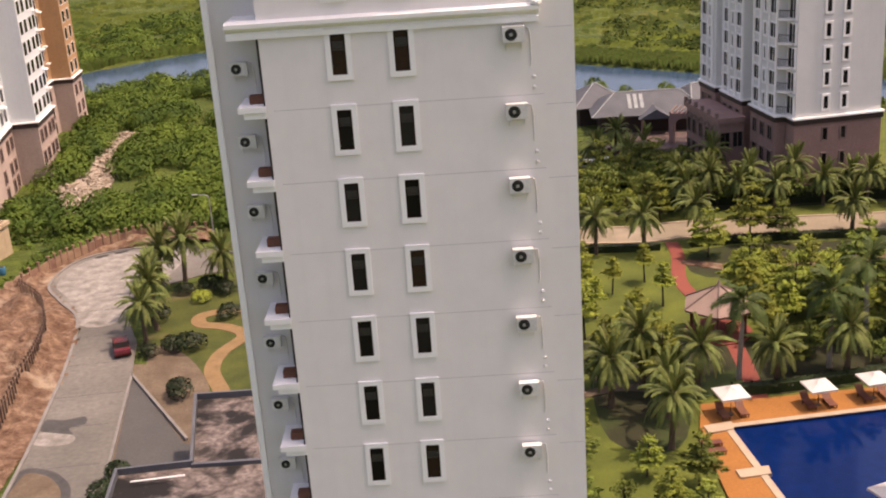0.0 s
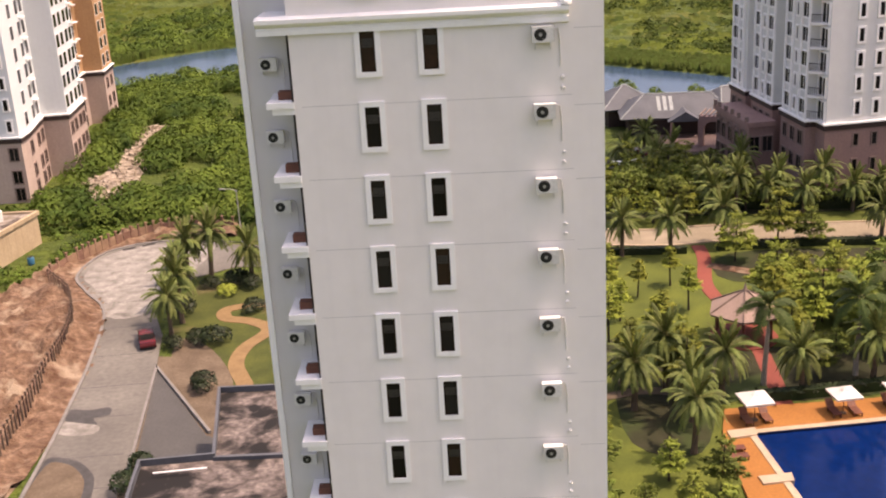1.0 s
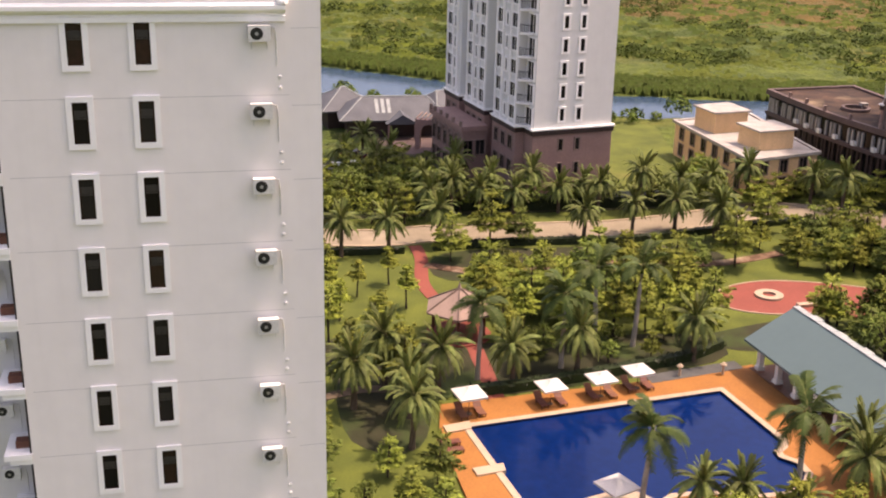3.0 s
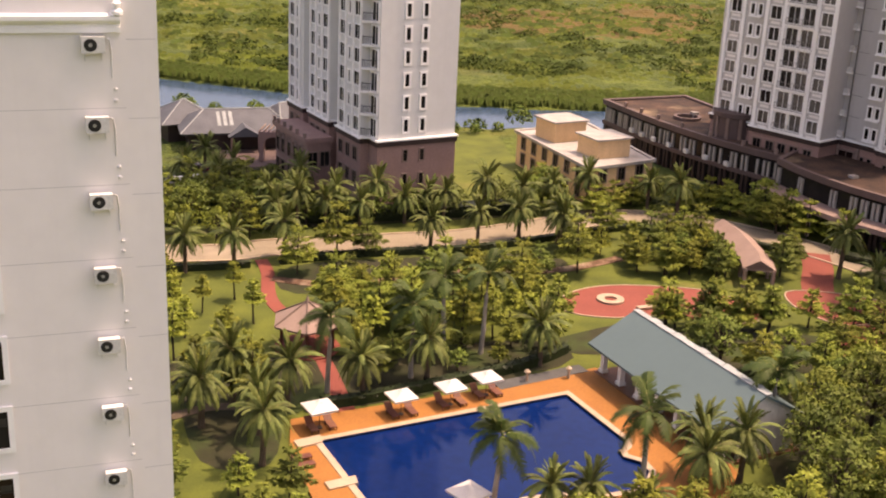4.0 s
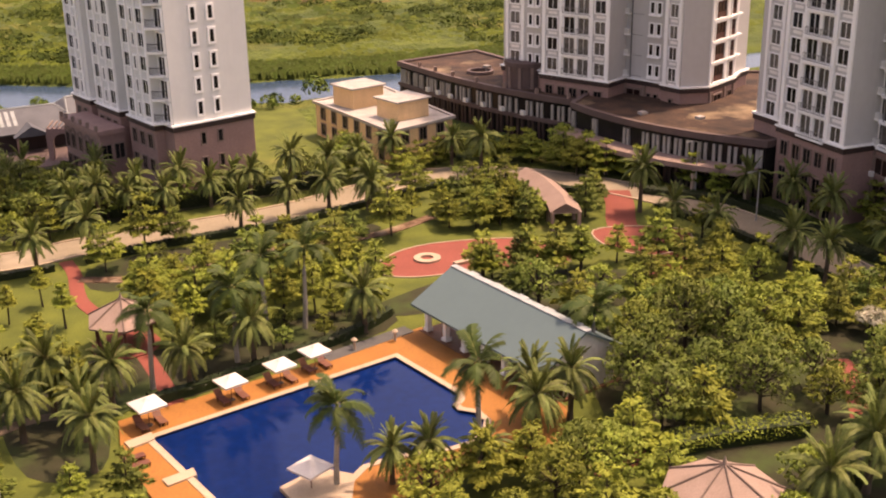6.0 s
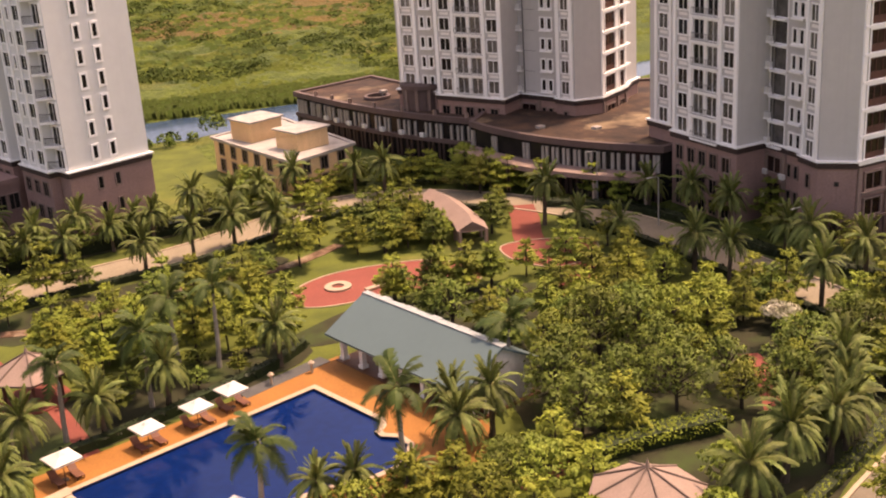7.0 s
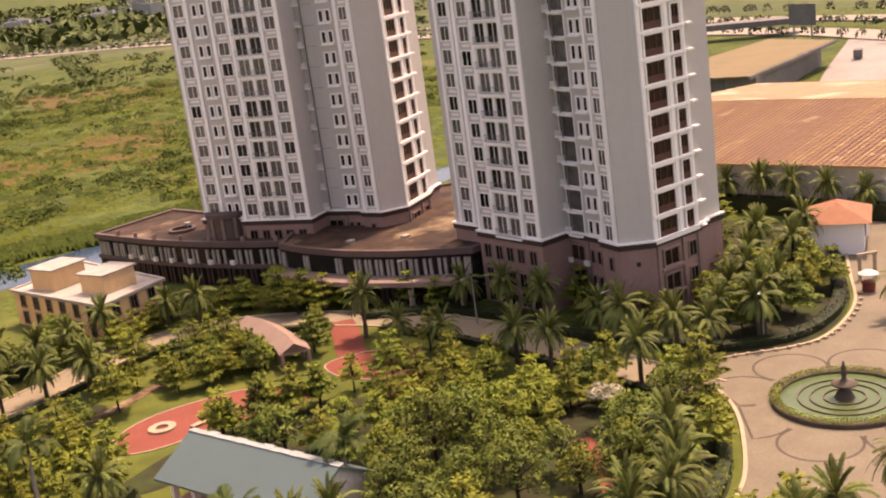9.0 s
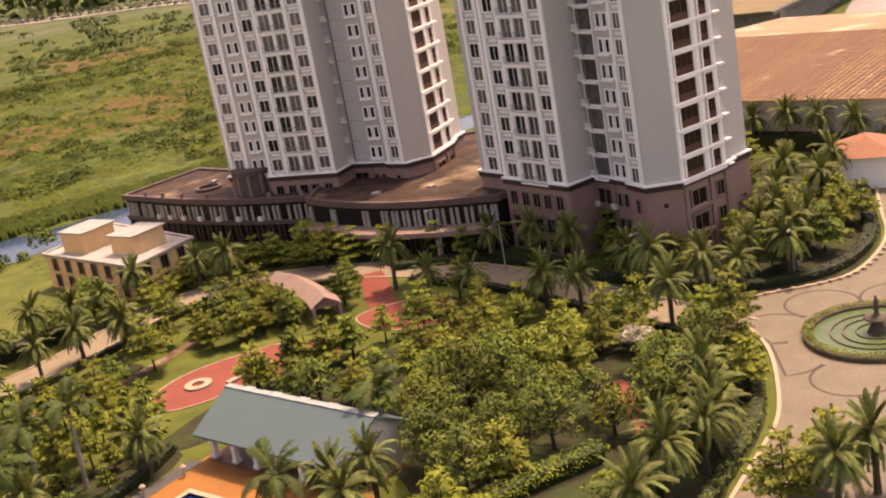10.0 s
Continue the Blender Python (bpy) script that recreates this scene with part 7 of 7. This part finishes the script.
# ---- pool furniture ----
def umbrella(m):
    t = empty("parasol", m, "white square parasol over two dark wooden loungers", "parasol", "parasols by the pool")
    vs = [(1.3 * sx, 1.3 * sy, 2.35) for sx, sy in ((-1, -1), (1, -1), (1, 1), (-1, 1))]
    low = [(x * 0.98, y * 0.98, 2.17) for x, y, _ in vs]
    put("canopy", Shape().add(vs + low + [(0, 0, 2.85)], [(0, 1, 8), (1, 2, 8), (2, 3, 8), (3, 0, 8)] + [((k + 1) % 4, k, 4 + k, 4 + (k + 1) % 4) for k in range(4)]).mesh("canopy", M["canvas"]), t)
    put("vent", Shape().add([(-0.35, -0.35, 2.78), (0.35, -0.35, 2.78), (0.35, 0.35, 2.78), (-0.35, 0.35, 2.78), (0, 0, 2.98)], [(0, 1, 4), (1, 2, 4), (2, 3, 4), (3, 0, 4)]).mesh("vent", M["canvas"]), t)
    put("pole", Shape().tube([(0, 0, 0.2), (0, 0, 2.8)], [0.04, 0.03], 8).mesh("pole", M["wood"]), t)
    for k in range(4):
        x, y, z = vs[k]
        put("rib", Shape().tube([(0, 0, 2.75), (x * 0.96, y * 0.96, 2.3)], [0.02, 0.02], 5).mesh("rib", M["wood"]), t)
    put("base", Shape().lathe([(0, 0.36), (0.28, 0.34), (0.32, 0.24), (0, 0.24)], 12).mesh("base", M["stone"]), t)
    return t


def lounger(m):
    t = empty("sun_lounger", m, "dark red wooden sun lounger with raised back", "sun lounger", "loungers by the pool")
    put("frame", Shape().box(-0.33, 0.33, -1.0, 0.35, 0.52, 0.58).mesh("frame", M["wood"]), t)
    put("backrest", Shape().add([(-0.33, 0.35, 0.54), (0.33, 0.35, 0.54), (0.33, 0.95, 1.05), (-0.33, 0.95, 1.05), (-0.33, 0.39, 0.5), (0.33, 0.39, 0.5), (0.33, 0.99, 1.0), (-0.33, 0.99, 1.0)],
                            [(0, 1, 2, 3), (7, 6, 5, 4), (0, 4, 5, 1), (2, 6, 7, 3), (1, 5, 6, 2), (0, 3, 7, 4)]).mesh("backrest", M["wood"]), t)
    for x in (-0.29, 0.29):
        for y in (-0.9, 0.3):
            put("leg", Shape().box(x - 0.04, x + 0.04, y - 0.04, y + 0.04, 0.24, 0.54).mesh("leg", M["wood"]), t)
    return t


lounge = lounger(pose(21.4, 82.3, 0, 0, 0, 6))
first = True
for x, y in ((22.1, 82.4), (29.3, 82.9), (34.0, 83.5), (37.7, 84.4)):
    if first:
        shade = umbrella(pose(x, y, 0.02, 0, 0, 8) @ Matrix.Scale(0.92, 4))
    else:
        copy_thing(shade, pose(x, y, 0.02, 0, 0, 8) @ Matrix.Scale(0.92, 4))
        copy_thing(lounge, pose(x - 0.8, y + 0.1, 0, 0, 0, 6))
    copy_thing(lounge, pose(x + 0.9, y + 0.15, 0, 0, 0, 4))
    first = False
copy_thing(shade, pose(28.9, 66.6, 0, 0, 0, 20))
copy_thing(lounge, pose(19.2, 77.6, 0, 0, 0, 95))
copy_thing(lounge, pose(19.2, 76.4, 0, 0, 0, 95))
for x, y, lab in ((42.4, 86.0, "small pale stone lantern on the dark paving"), (46.4, 85.6, "pale stone pedestal by the pool")):
    s_ = empty("stone_lantern", pose(x, y, 0.24), lab, "lantern")
    put("post", Shape().tube([(0, 0, 0), (0, 0, 0.9)], [0.14, 0.1], 8).mesh("post", M["coping"]), s_)
    put("cap", Shape().lathe([(0, 1.25), (0.3, 0.98), (0.3, 0.9), (0, 0.9)], 10).mesh("cap", M["coping"]), s_)


# ---- fountain and plaza ----
def fountain():
    t = empty("fountain", pose(95.3, 43.6, 0), "round plaza fountain with planted rim and dark carved pedestal", "fountain")
    put("rim", Shape().lathe([(5.8, 0.0), (5.8, 0.5), (6.0, 0.55), (6.6, 0.55), (6.7, 0.45), (6.7, 0.0)], 56).mesh("rim", M["stone"]), t, None, "dark carved stone rim")
    put("water", Shape().lathe([(0, 0.3), (5.82, 0.3)], 56).mesh("fountain_water", M["fountainwater"]), t, None, "green water")
    for r in (1.8, 3.0, 4.1):
        put("ring", Shape().lathe([(r, 0.28), (r, 0.42), (r + 0.14, 0.42), (r + 0.14, 0.28)], 48).mesh("ring", M["stone"]), t, None, "low stone ring in the water")
    lobes = [((6.3 * math.cos(k * math.pi / 45), 6.3 * math.sin(k * math.pi / 45), 0.6), 0.56, 0.34) for k in range(90)]
    put("planting", leaf_cloud(lobes, 130, 0.09, M["hedgelight"], 71, 0.5), t, None, "clipped yellow-green planting")
    put("pedestal", Shape().lathe([(0.0, 3.9), (0.1, 3.8), (0.16, 3.4), (0.28, 3.2), (0.2, 3.0), (0.34, 2.7), (0.2, 2.4), (0.25, 2.1), (0.5, 1.9), (1.15, 1.75), (1.2, 1.62), (0.4, 1.5), (0.34, 1.2), (0.7, 0.8), (0.95, 0.3)], 20).mesh("pedestal", M["stone"], True), t, None, "tiered dark stone pedestal")
    return t


fountain()
for a in range(8):
    ang = a * math.pi / 4 + 0.2
    cx, cy = 95.3 + 9.6 * math.cos(ang), 43.6 + 9.6 * math.sin(ang)
    arc = [(cx + 3.6 * math.cos(u), cy + 3.6 * math.sin(u)) for u in [ang - 2.2 + 4.4 * i / 20 for i in range(21)]]
    arc = [p for p in arc if inside(p, plaza)]
    if len(arc) > 4:
        tagged(put("paving_inlay", strip("paving_inlay", arc, 0.26, 0.0, 0.078, M["line"])), "dark curved stone inlay in the beige paving", "paving", "", "structure")
for i in range(26):
    p = plaza_edge[28 + i] if 28 + i < len(plaza_edge) else None
    if p and p[0] > 97:
        tagged(put("kerb_stone", Shape().box(-0.22, 0.22, -0.16, 0.16, 0.0, 0.36).mesh("kerb_stone", M["coping"]), None, pose(p[0] + 0.3, p[1] - 0.5, 0, 0, 0, 20 * i)), "pale kerb stone along the plaza edge", "bollard", "kerb stones")


# ---- west side: fence, car, lamp ----
def fence(line, gap, h, solid, label):
    t = empty("site_fence", None, label, "fence")
    w = 0.11 if solid else 0.07
    post = Shape().box(-w, w, -w, w, 0, h).box(-w * 1.5, w * 1.5, -w * 1.5, w * 1.5, h, h + 0.1).mesh("post", M["rust" if solid else "fencepost"])
    run = 0.0
    for i in range(len(line) - 1):
        a, b = Vector(line[i]), Vector(line[i + 1])
        ang = math.degrees(math.atan2(b.y - a.y, b.x - a.x))
        n = max(1, round((b - a).length / gap))
        step = (b - a).length / n
        panel = Shape().box(0.14, step - 0.14, -0.05, 0.05, 0.05, h - 0.45).mesh("panel", M["rust"]) if solid else Shape().box(0, step, -0.03, 0.03, h - 0.35, h - 0.27).mesh("rail", M["rust"])
        for k in range(n):
            p = a.lerp(b, k / n)
            put("post", post, t, pose(p.x, p.y, 0, 0, 0, ang))
            put("panel" if solid else "rail", panel, t, pose(p.x, p.y, 0, 0, 0, ang))
    return t


fence(smooth_line([(-29.5, 138.6), (-34.9, 139.6), (-40.4, 138.0), (-44.6, 133.0), (-47.2, 127.5), (-48.2, 122.8)], False, 3), 1.3, 1.9, True, "rusty brick-red fence of panels and posts round the road end")
fence(smooth_line([(-47.4, 121.5), (-43.6, 116.5), (-41.2, 110), (-40.0, 103.5), (-39.6, 97), (-39.0, 91.4), (-38.6, 84), (-38.0, 76)], False, 3), 0.85, 2.1, False, "rusty open post fence along the bare earth")
heap_rnd = random.Random(8)
for i in range(34):
    x, y = heap_rnd.uniform(-60, -40), heap_rnd.uniform(76, 118)
    if x > -41 - 0.12 * (118 - y) * 0 and y > 110:
        x -= 6
    r = heap_rnd.uniform(0.7, 2.0)
    ring = Shape().lathe([(r * (1 + 0.1 * math.sin(i)), -0.1), (r * 0.72, r * 0.2), (r * 0.4, r * 0.33), (0, r * 0.38)], 11)
    ring.v = [(vx * (1 + 0.22 * noise.noise((vx, vy, i))), vy * (1 + 0.3 * noise.noise((vy, vx, i + 3))), vz * (1 + 0.3 * noise.noise((vx * 2, vy * 2, i)))) for vx, vy, vz in ring.v]
    tagged(put("earth_heap", ring.mesh("earth_heap", M["dirt"], True), None, pose(x, y, 0, 0, 0, 40 * i)), "low heap of orange earth", "earth heap", "earth heaps")


def car(m, paint, label):
    t = empty("car", m, label, "car")
    prof = [(-2.05, 0.35), (-2.1, 0.75), (-1.95, 0.98), (-1.2, 1.05), (-0.65, 1.45), (0.75, 1.47), (1.5, 1.0), (2.0, 0.92), (2.1, 0.6), (2.05, 0.35)]
    n = len(prof)
    vs = [(w * (0.86 if z > 1.2 else 1.0), y, z) for w in (-0.83, 0.83) for y, z in prof]
    put("body", Shape().add(vs, [(i, i + n, (i + 1) % n + n, (i + 1) % n) for i in range(n)] + [tuple(range(n - 1, -1, -1)), tuple(range(n, 2 * n))]).mesh("body", M[paint]), t)
    put("windscreen", Shape().add([(-0.7, 0.82, 1.45), (0.7, 0.82, 1.45), (0.76, 1.45, 1.06), (-0.76, 1.45, 1.06)], [(0, 1, 2, 3), (3, 2, 1, 0)]).mesh("windscreen", M["glass"]), t)
    put("rear_window", Shape().add([(-0.7, -0.72, 1.44), (0.7, -0.72, 1.44), (0.76, -1.2, 1.1), (-0.76, -1.2, 1.1)], [(0, 1, 2, 3), (3, 2, 1, 0)]).mesh("rear_window", M["glass"]), t)
    for x in (-0.845, 0.845):
        put("side_window", Shape().box(min(x, x * 0.9), max(x, x * 0.9), -0.75, 0.95, 1.05, 1.38).mesh("side_window", M["glass"]), t)
        for y in (-1.3, 1.3):
            w = put("wheel", Shape().tube([(-0.1, 0, 0), (0.1, 0, 0)], [0.31, 0.31], 16).mesh("tyre", M["rubber"]), t, pose(x * 0.94, y, 0.31))
            put("rim", Shape().tube([(-0.11, 0, 0), (0.11, 0, 0)], [0.18, 0.18], 12).mesh("rim", M["steel"]), w)
    return t


car(pose(-32.0, 104.0, 0.08, 0, 0, 198) @ Matrix.Scale(0.9, 4), "redpaint", "small red car standing on the worn concrete road")
for x, y, p, l in ((21.4, 156.5, "carwhite", "white parked car by the grey-roofed halls"), (24.0, 157.2, "carwhite", "white parked car under the palms"), (24.8, 163.5, "redpaint", "dark red parked car by the halls")):
    car(pose(x, y, 0.02, 0, 0, 75), p, l)
for k, (x, y) in enumerate(((-41.5, 133.4), (-39.4, 134.6))):
    tagged(put("drain_grate", Shape().box(-0.8, 0.8, -0.35, 0.35, 0.06, 0.1).mesh("drain_grate", M["rail"]), None, pose(x, y, 0.0, 0, 0, 25)), "dark drain grate at the road's edge", "drain", "drain grates")
for pts, mat_, lab, z in (([(-35.4, 90.2), (-33.6, 90.0), (-32.0, 90.4), (-31.6, 89.0), (-32.8, 88.4), (-32.2, 87.2), (-34.0, 87.6), (-35.3, 88.4)], "dampcrete", "dark damp patch in the concrete road", 0.088),
                          ([(-35.2, 87.9), (-33.4, 87.5), (-31.9, 86.9), (-32.0, 85.6), (-34.0, 85.4), (-35.4, 86.2)], "palecrete", "pale flaking patch in the concrete road", 0.0895),
                          ([(-34.9, 81.2), (-32.6, 81.4), (-30.9, 80.0), (-29.6, 77.5), (-29.5, 73), (-34.2, 73)], "dampcrete", "dark wet rim round the washed-out sand", 0.088),
                          ([(-34.4, 80.4), (-32.8, 80.7), (-31.4, 79.4), (-30.3, 77.2), (-30.2, 73), (-34.0, 73)], "drysoil", "washed-out sand on the concrete road", 0.0915)):
    slab("road_patch", smooth_line(pts, True, 4), z, M[mat_], 0.0, lab, "road")


def street_lamp(x, y, h, ang):
    t = empty("street_lamp", pose(x, y, 0, 0, 0, ang), "pale steel street lamp on a slim pole", "street lamp", "street lamps")
    put("pole", Shape().tube([(0, 0, 0), (0, 0, h * 0.6), (0, 0, h)], [0.11, 0.08, 0.06], 8).mesh("pole", M["steel"]), t)
    put("arm", Shape().tube([(0, 0, h), (0.5, 0, h + 0.25), (1.5, 0, h + 0.3)], [0.05, 0.04, 0.04], 6).mesh("arm", M["steel"]), t)
    put("head", Shape().box(1.3, 2.0, -0.12, 0.12, h + 0.24, h + 0.36).mesh("head", M["steel"]), t)


for x, y, h, a in ((-27.4, 132.6, 7.0, 180), (100.2, 103.5, 7.0, 180), (100.5, 72.4, 6, 180), (106.8, 57.6, 5.5, 200), (99.2, 92, 6, 180)):
    street_lamp(x, y, h, a)
booth = empty("guard_booth", pose(125.8, 54.0, 0.07), "small red guard booth under a round white canopy", "booth")
put("counter", Shape().lathe([(0.75, 0.0), (0.75, 1.0), (0.85, 1.05), (0.85, 1.15), (0.0, 1.15)], 16).mesh("booth_counter", M["redpave"]), booth, None, "red round counter")
put("pole", Shape().tube([(0, 0, 1.1), (0, 0, 2.2)], [0.05, 0.05], 8).mesh("booth_pole", M["steel"]), booth)
put("canopy", Shape().lathe([(0, 2.55), (0.6, 2.42), (1.15, 2.15), (1.15, 2.0), (1.1, 2.0), (0.0, 2.3)], 18).mesh("booth_canopy", M["canvas"]), booth, None, "round white canopy")
gate = empty("gate_arch", pose(130.0, 55.9, 0.07, 0, 0, -42), "pale gate arch of two square pillars and a lintel", "gate")
for x in (-0.95, 0.95):
    put("pillar", Shape().box(x - 0.16, x + 0.16, -0.16, 0.16, 0, 2.9).box(x - 0.24, x + 0.24, -0.24, 0.24, 2.9, 3.05).mesh("gate_pillar", M["coping"]), gate)
put("lintel", Shape().box(-1.25, 1.25, -0.16, 0.16, 3.05, 3.3).mesh("gate_lintel", M["coping"]), gate)


# ---- far things beyond the estate ----
hw = smooth_line([(300, -60), (352, 120), (396, 210), (470, 480), (534, 790), (521, 940), (514, 1010), (533, 1170), (625, 1500), (900, 2400)], False, 6)
tagged(put("highway", strip("highway", hw, 16, -0.2, 0.6, M["highway"])), "pale far highway across the plain", "road", "", "structure")
hw2 = [(x + 34, y - 8) for x, y in hw]
tagged(put("highway", strip("highway", hw2, 14, -0.2, 0.6, M["highway"])), "second carriageway of the far highway", "road", "", "structure")


def roadside(line, off, gap, seed, h, label):
    rnd = random.Random(seed)
    lobes = []
    for i in range(len(line) - 1):
        a, b = Vector(line[i]), Vector(line[i + 1])
        n = int((b - a).length / gap)
        for k in range(n):
            p = a.lerp(b, (k + rnd.uniform(-0.3, 0.3)) / max(n, 1))
            if p.y < 1500:
                lobes.append(((p.x + off + rnd.uniform(-1.5, 1.5), p.y, h * 0.55), h * 0.5 * rnd.uniform(0.7, 1.2), h * 0.45))
    return tagged(put("roadside_trees", leaf_cloud(lobes, 14, 0.5, M["hedge"], seed, 0.8)), label, "trees", "", "stuff")


roadside(hw, -12, 7, 81, 4, "row of dark trees along the far highway")
roadside(hw, 17, 6, 82, 4, "row of dark trees between the far carriageways")
roadside(hw2, 14, 9, 83, 5, "row of dark trees beyond the far highway")
slab("white_yard", [(272, 128), (300, 138), (366, 160), (352, 60), (262, 60)], 0.15, M["yardwhite"], -0.2, "pale concrete storage yard behind the warehouse", "yard")
yard_shed = empty("yellow_shed", None, "long shed with yellow sheet roof and green eaves", "shed")
put("wall", Shape().prism([(247, 139), (249, 132), (308, 143), (316, 160), (258, 158)], 0, 6.5).mesh("shed_wall", M["deckshade"]), yard_shed)
put("roof", Shape().prism([(245, 141), (246.5, 132.5), (307, 139), (317, 163), (255, 163)], 6.5, 7.0).mesh("shed_roof", M["yshed"]), yard_shed)
put("eave", strip("green_eave", [(246.0, 132.2), (307.4, 138.6)], 0.6, 6.1, 6.9, M["deckshade"]), yard_shed)
for k, (x, y) in enumerate(((293, 155), (300, 157), (309, 157.5), (315, 156))):
    tagged(put("shipping_container", Shape().box(-3, 3, -1.2, 1.2, 0.1, 2.7).mesh("container", M["gateroof" if k == 2 else "redpave"]), None, pose(x, y - 6, 0.1, 0, 0, 14)), "dull red shipping container in the yard", "container", "containers in the yard")
tagged(put("yard_truck", Shape().box(-2.5, 2.5, -1.1, 1.1, 0.8, 2.8).box(2.6, 4.2, -1.1, 1.1, 0.5, 2.4).mesh("truck", M["deckshade"]), None, pose(317, 136.5, 0.1, 0, 0, 20)), "dark truck in the pale yard", "truck")
tagged(put("overpass", strip("overpass", [(356, 262), (374, 222), (386, 186)], 9, 4.0, 6.0, M["deckshade"])), "grey concrete overpass before the highway", "bridge", "", "structure")
board = empty("billboard", pose(366, 176, 0, 0, 0, 70), "large dark billboard on posts by the highway", "billboard")
put("panel", Shape().box(-6, 6, -0.2, 0.2, 5, 12).mesh("board", M["deckshade"]), board)
for x in (-4, 4):
    put("post", Shape().box(x - 0.3, x + 0.3, -0.2, 0.2, 0, 5).mesh("post", M["steel"]), board)


hw_pts = np.array([p for line in (hw, hw2) for i in range(len(line) - 1) for p in [tuple(Vector(line[i]).lerp(Vector(line[i + 1]), k / 8)) for k in range(8)]])
far_rnd = random.Random(91)
far_lobes = []
while len(far_lobes) < 1000:
    fa, fr = far_rnd.uniform(0.35, 1.1), 620 * 3.4 ** far_rnd.random()
    fx, fy = fr * math.sin(fa), fr * math.cos(fa)
    off_road = float(np.min(np.hypot(hw_pts[:, 0] - fx, hw_pts[:, 1] - fy)))
    if off_road > 30 + 0.04 * fr * (fx < 560) and (abs((0.9 * fx - 0.45 * fy) % 90 - 45) < 6 or far_rnd.random() < 0.12):
        fs_ = far_rnd.uniform(1.6, 3.2) * (1 + fr / 2200)
        far_lobes.append(((fx, fy, fs_ * 0.4), fs_ * 1.4, fs_ * 0.5))
tagged(put("far_woods", leaf_cloud(far_lobes, 1.6, 1.1, M["farleaf"], 92, 0.7)), "far dark rows and clumps of trees on the plain", "trees", "", "stuff")
belt = []
for k in range(900):
    a = far_rnd.uniform(-0.2, 1.35)
    r_ = far_rnd.choice((1250, 1500, 1800, 2200, 2600, 3200, 3900)) + far_rnd.uniform(-60, 60)
    h_ = r_ / 110
    belt.append(((r_ * math.sin(a), r_ * math.cos(a), h_ * 0.4), h_ * 1.5, h_ * 0.6))
tagged(put("far_tree_belt", leaf_cloud(belt, 0.05, 7.0, M["farleaf"], 93, 0.8)), "far dull green belts of trees before the horizon", "trees", "", "stuff")

# pale town blocks and low hills at the edge of the plain
town = Shape()
for k in range(70):
    a, r_ = far_rnd.uniform(0.36, 0.66), far_rnd.uniform(1900, 3300)
    w_, d_, h_ = far_rnd.uniform(8, 26), far_rnd.uniform(8, 22), far_rnd.uniform(6, 26)
    town.box(-w_, w_, -d_, d_, -1, h_, pose(r_ * math.sin(a), r_ * math.cos(a), 0, 0, 0, far_rnd.uniform(0, 90)))
tagged(put("far_town", town.mesh("far_town", M["townwall"])), "pale blocks of a far town on the plain", "town", "", "stuff")
hill = Shape()
n_h = 120
crest = [(-0.4 + 1.9 * k / n_h, 105 + 35 * noise.noise((k * 0.09, 0.0, 3.0)) + 18 * noise.noise((k * 0.4, 0.0, 5.0))) for k in range(n_h + 1)]
hill.add([(r_ * math.sin(a), r_ * math.cos(a), z) for a, h_ in crest for r_, z in ((4000, -2.0), (4250, max(20.0, h_)))], [(2 * k, 2 * k + 2, 2 * k + 3, 2 * k + 1) for k in range(n_h)])
tagged(put("backdrop_hills", hill.mesh("backdrop_hills", M["farleaf"], True)), "low grey-green hills along the horizon", "hills", "", "structure")
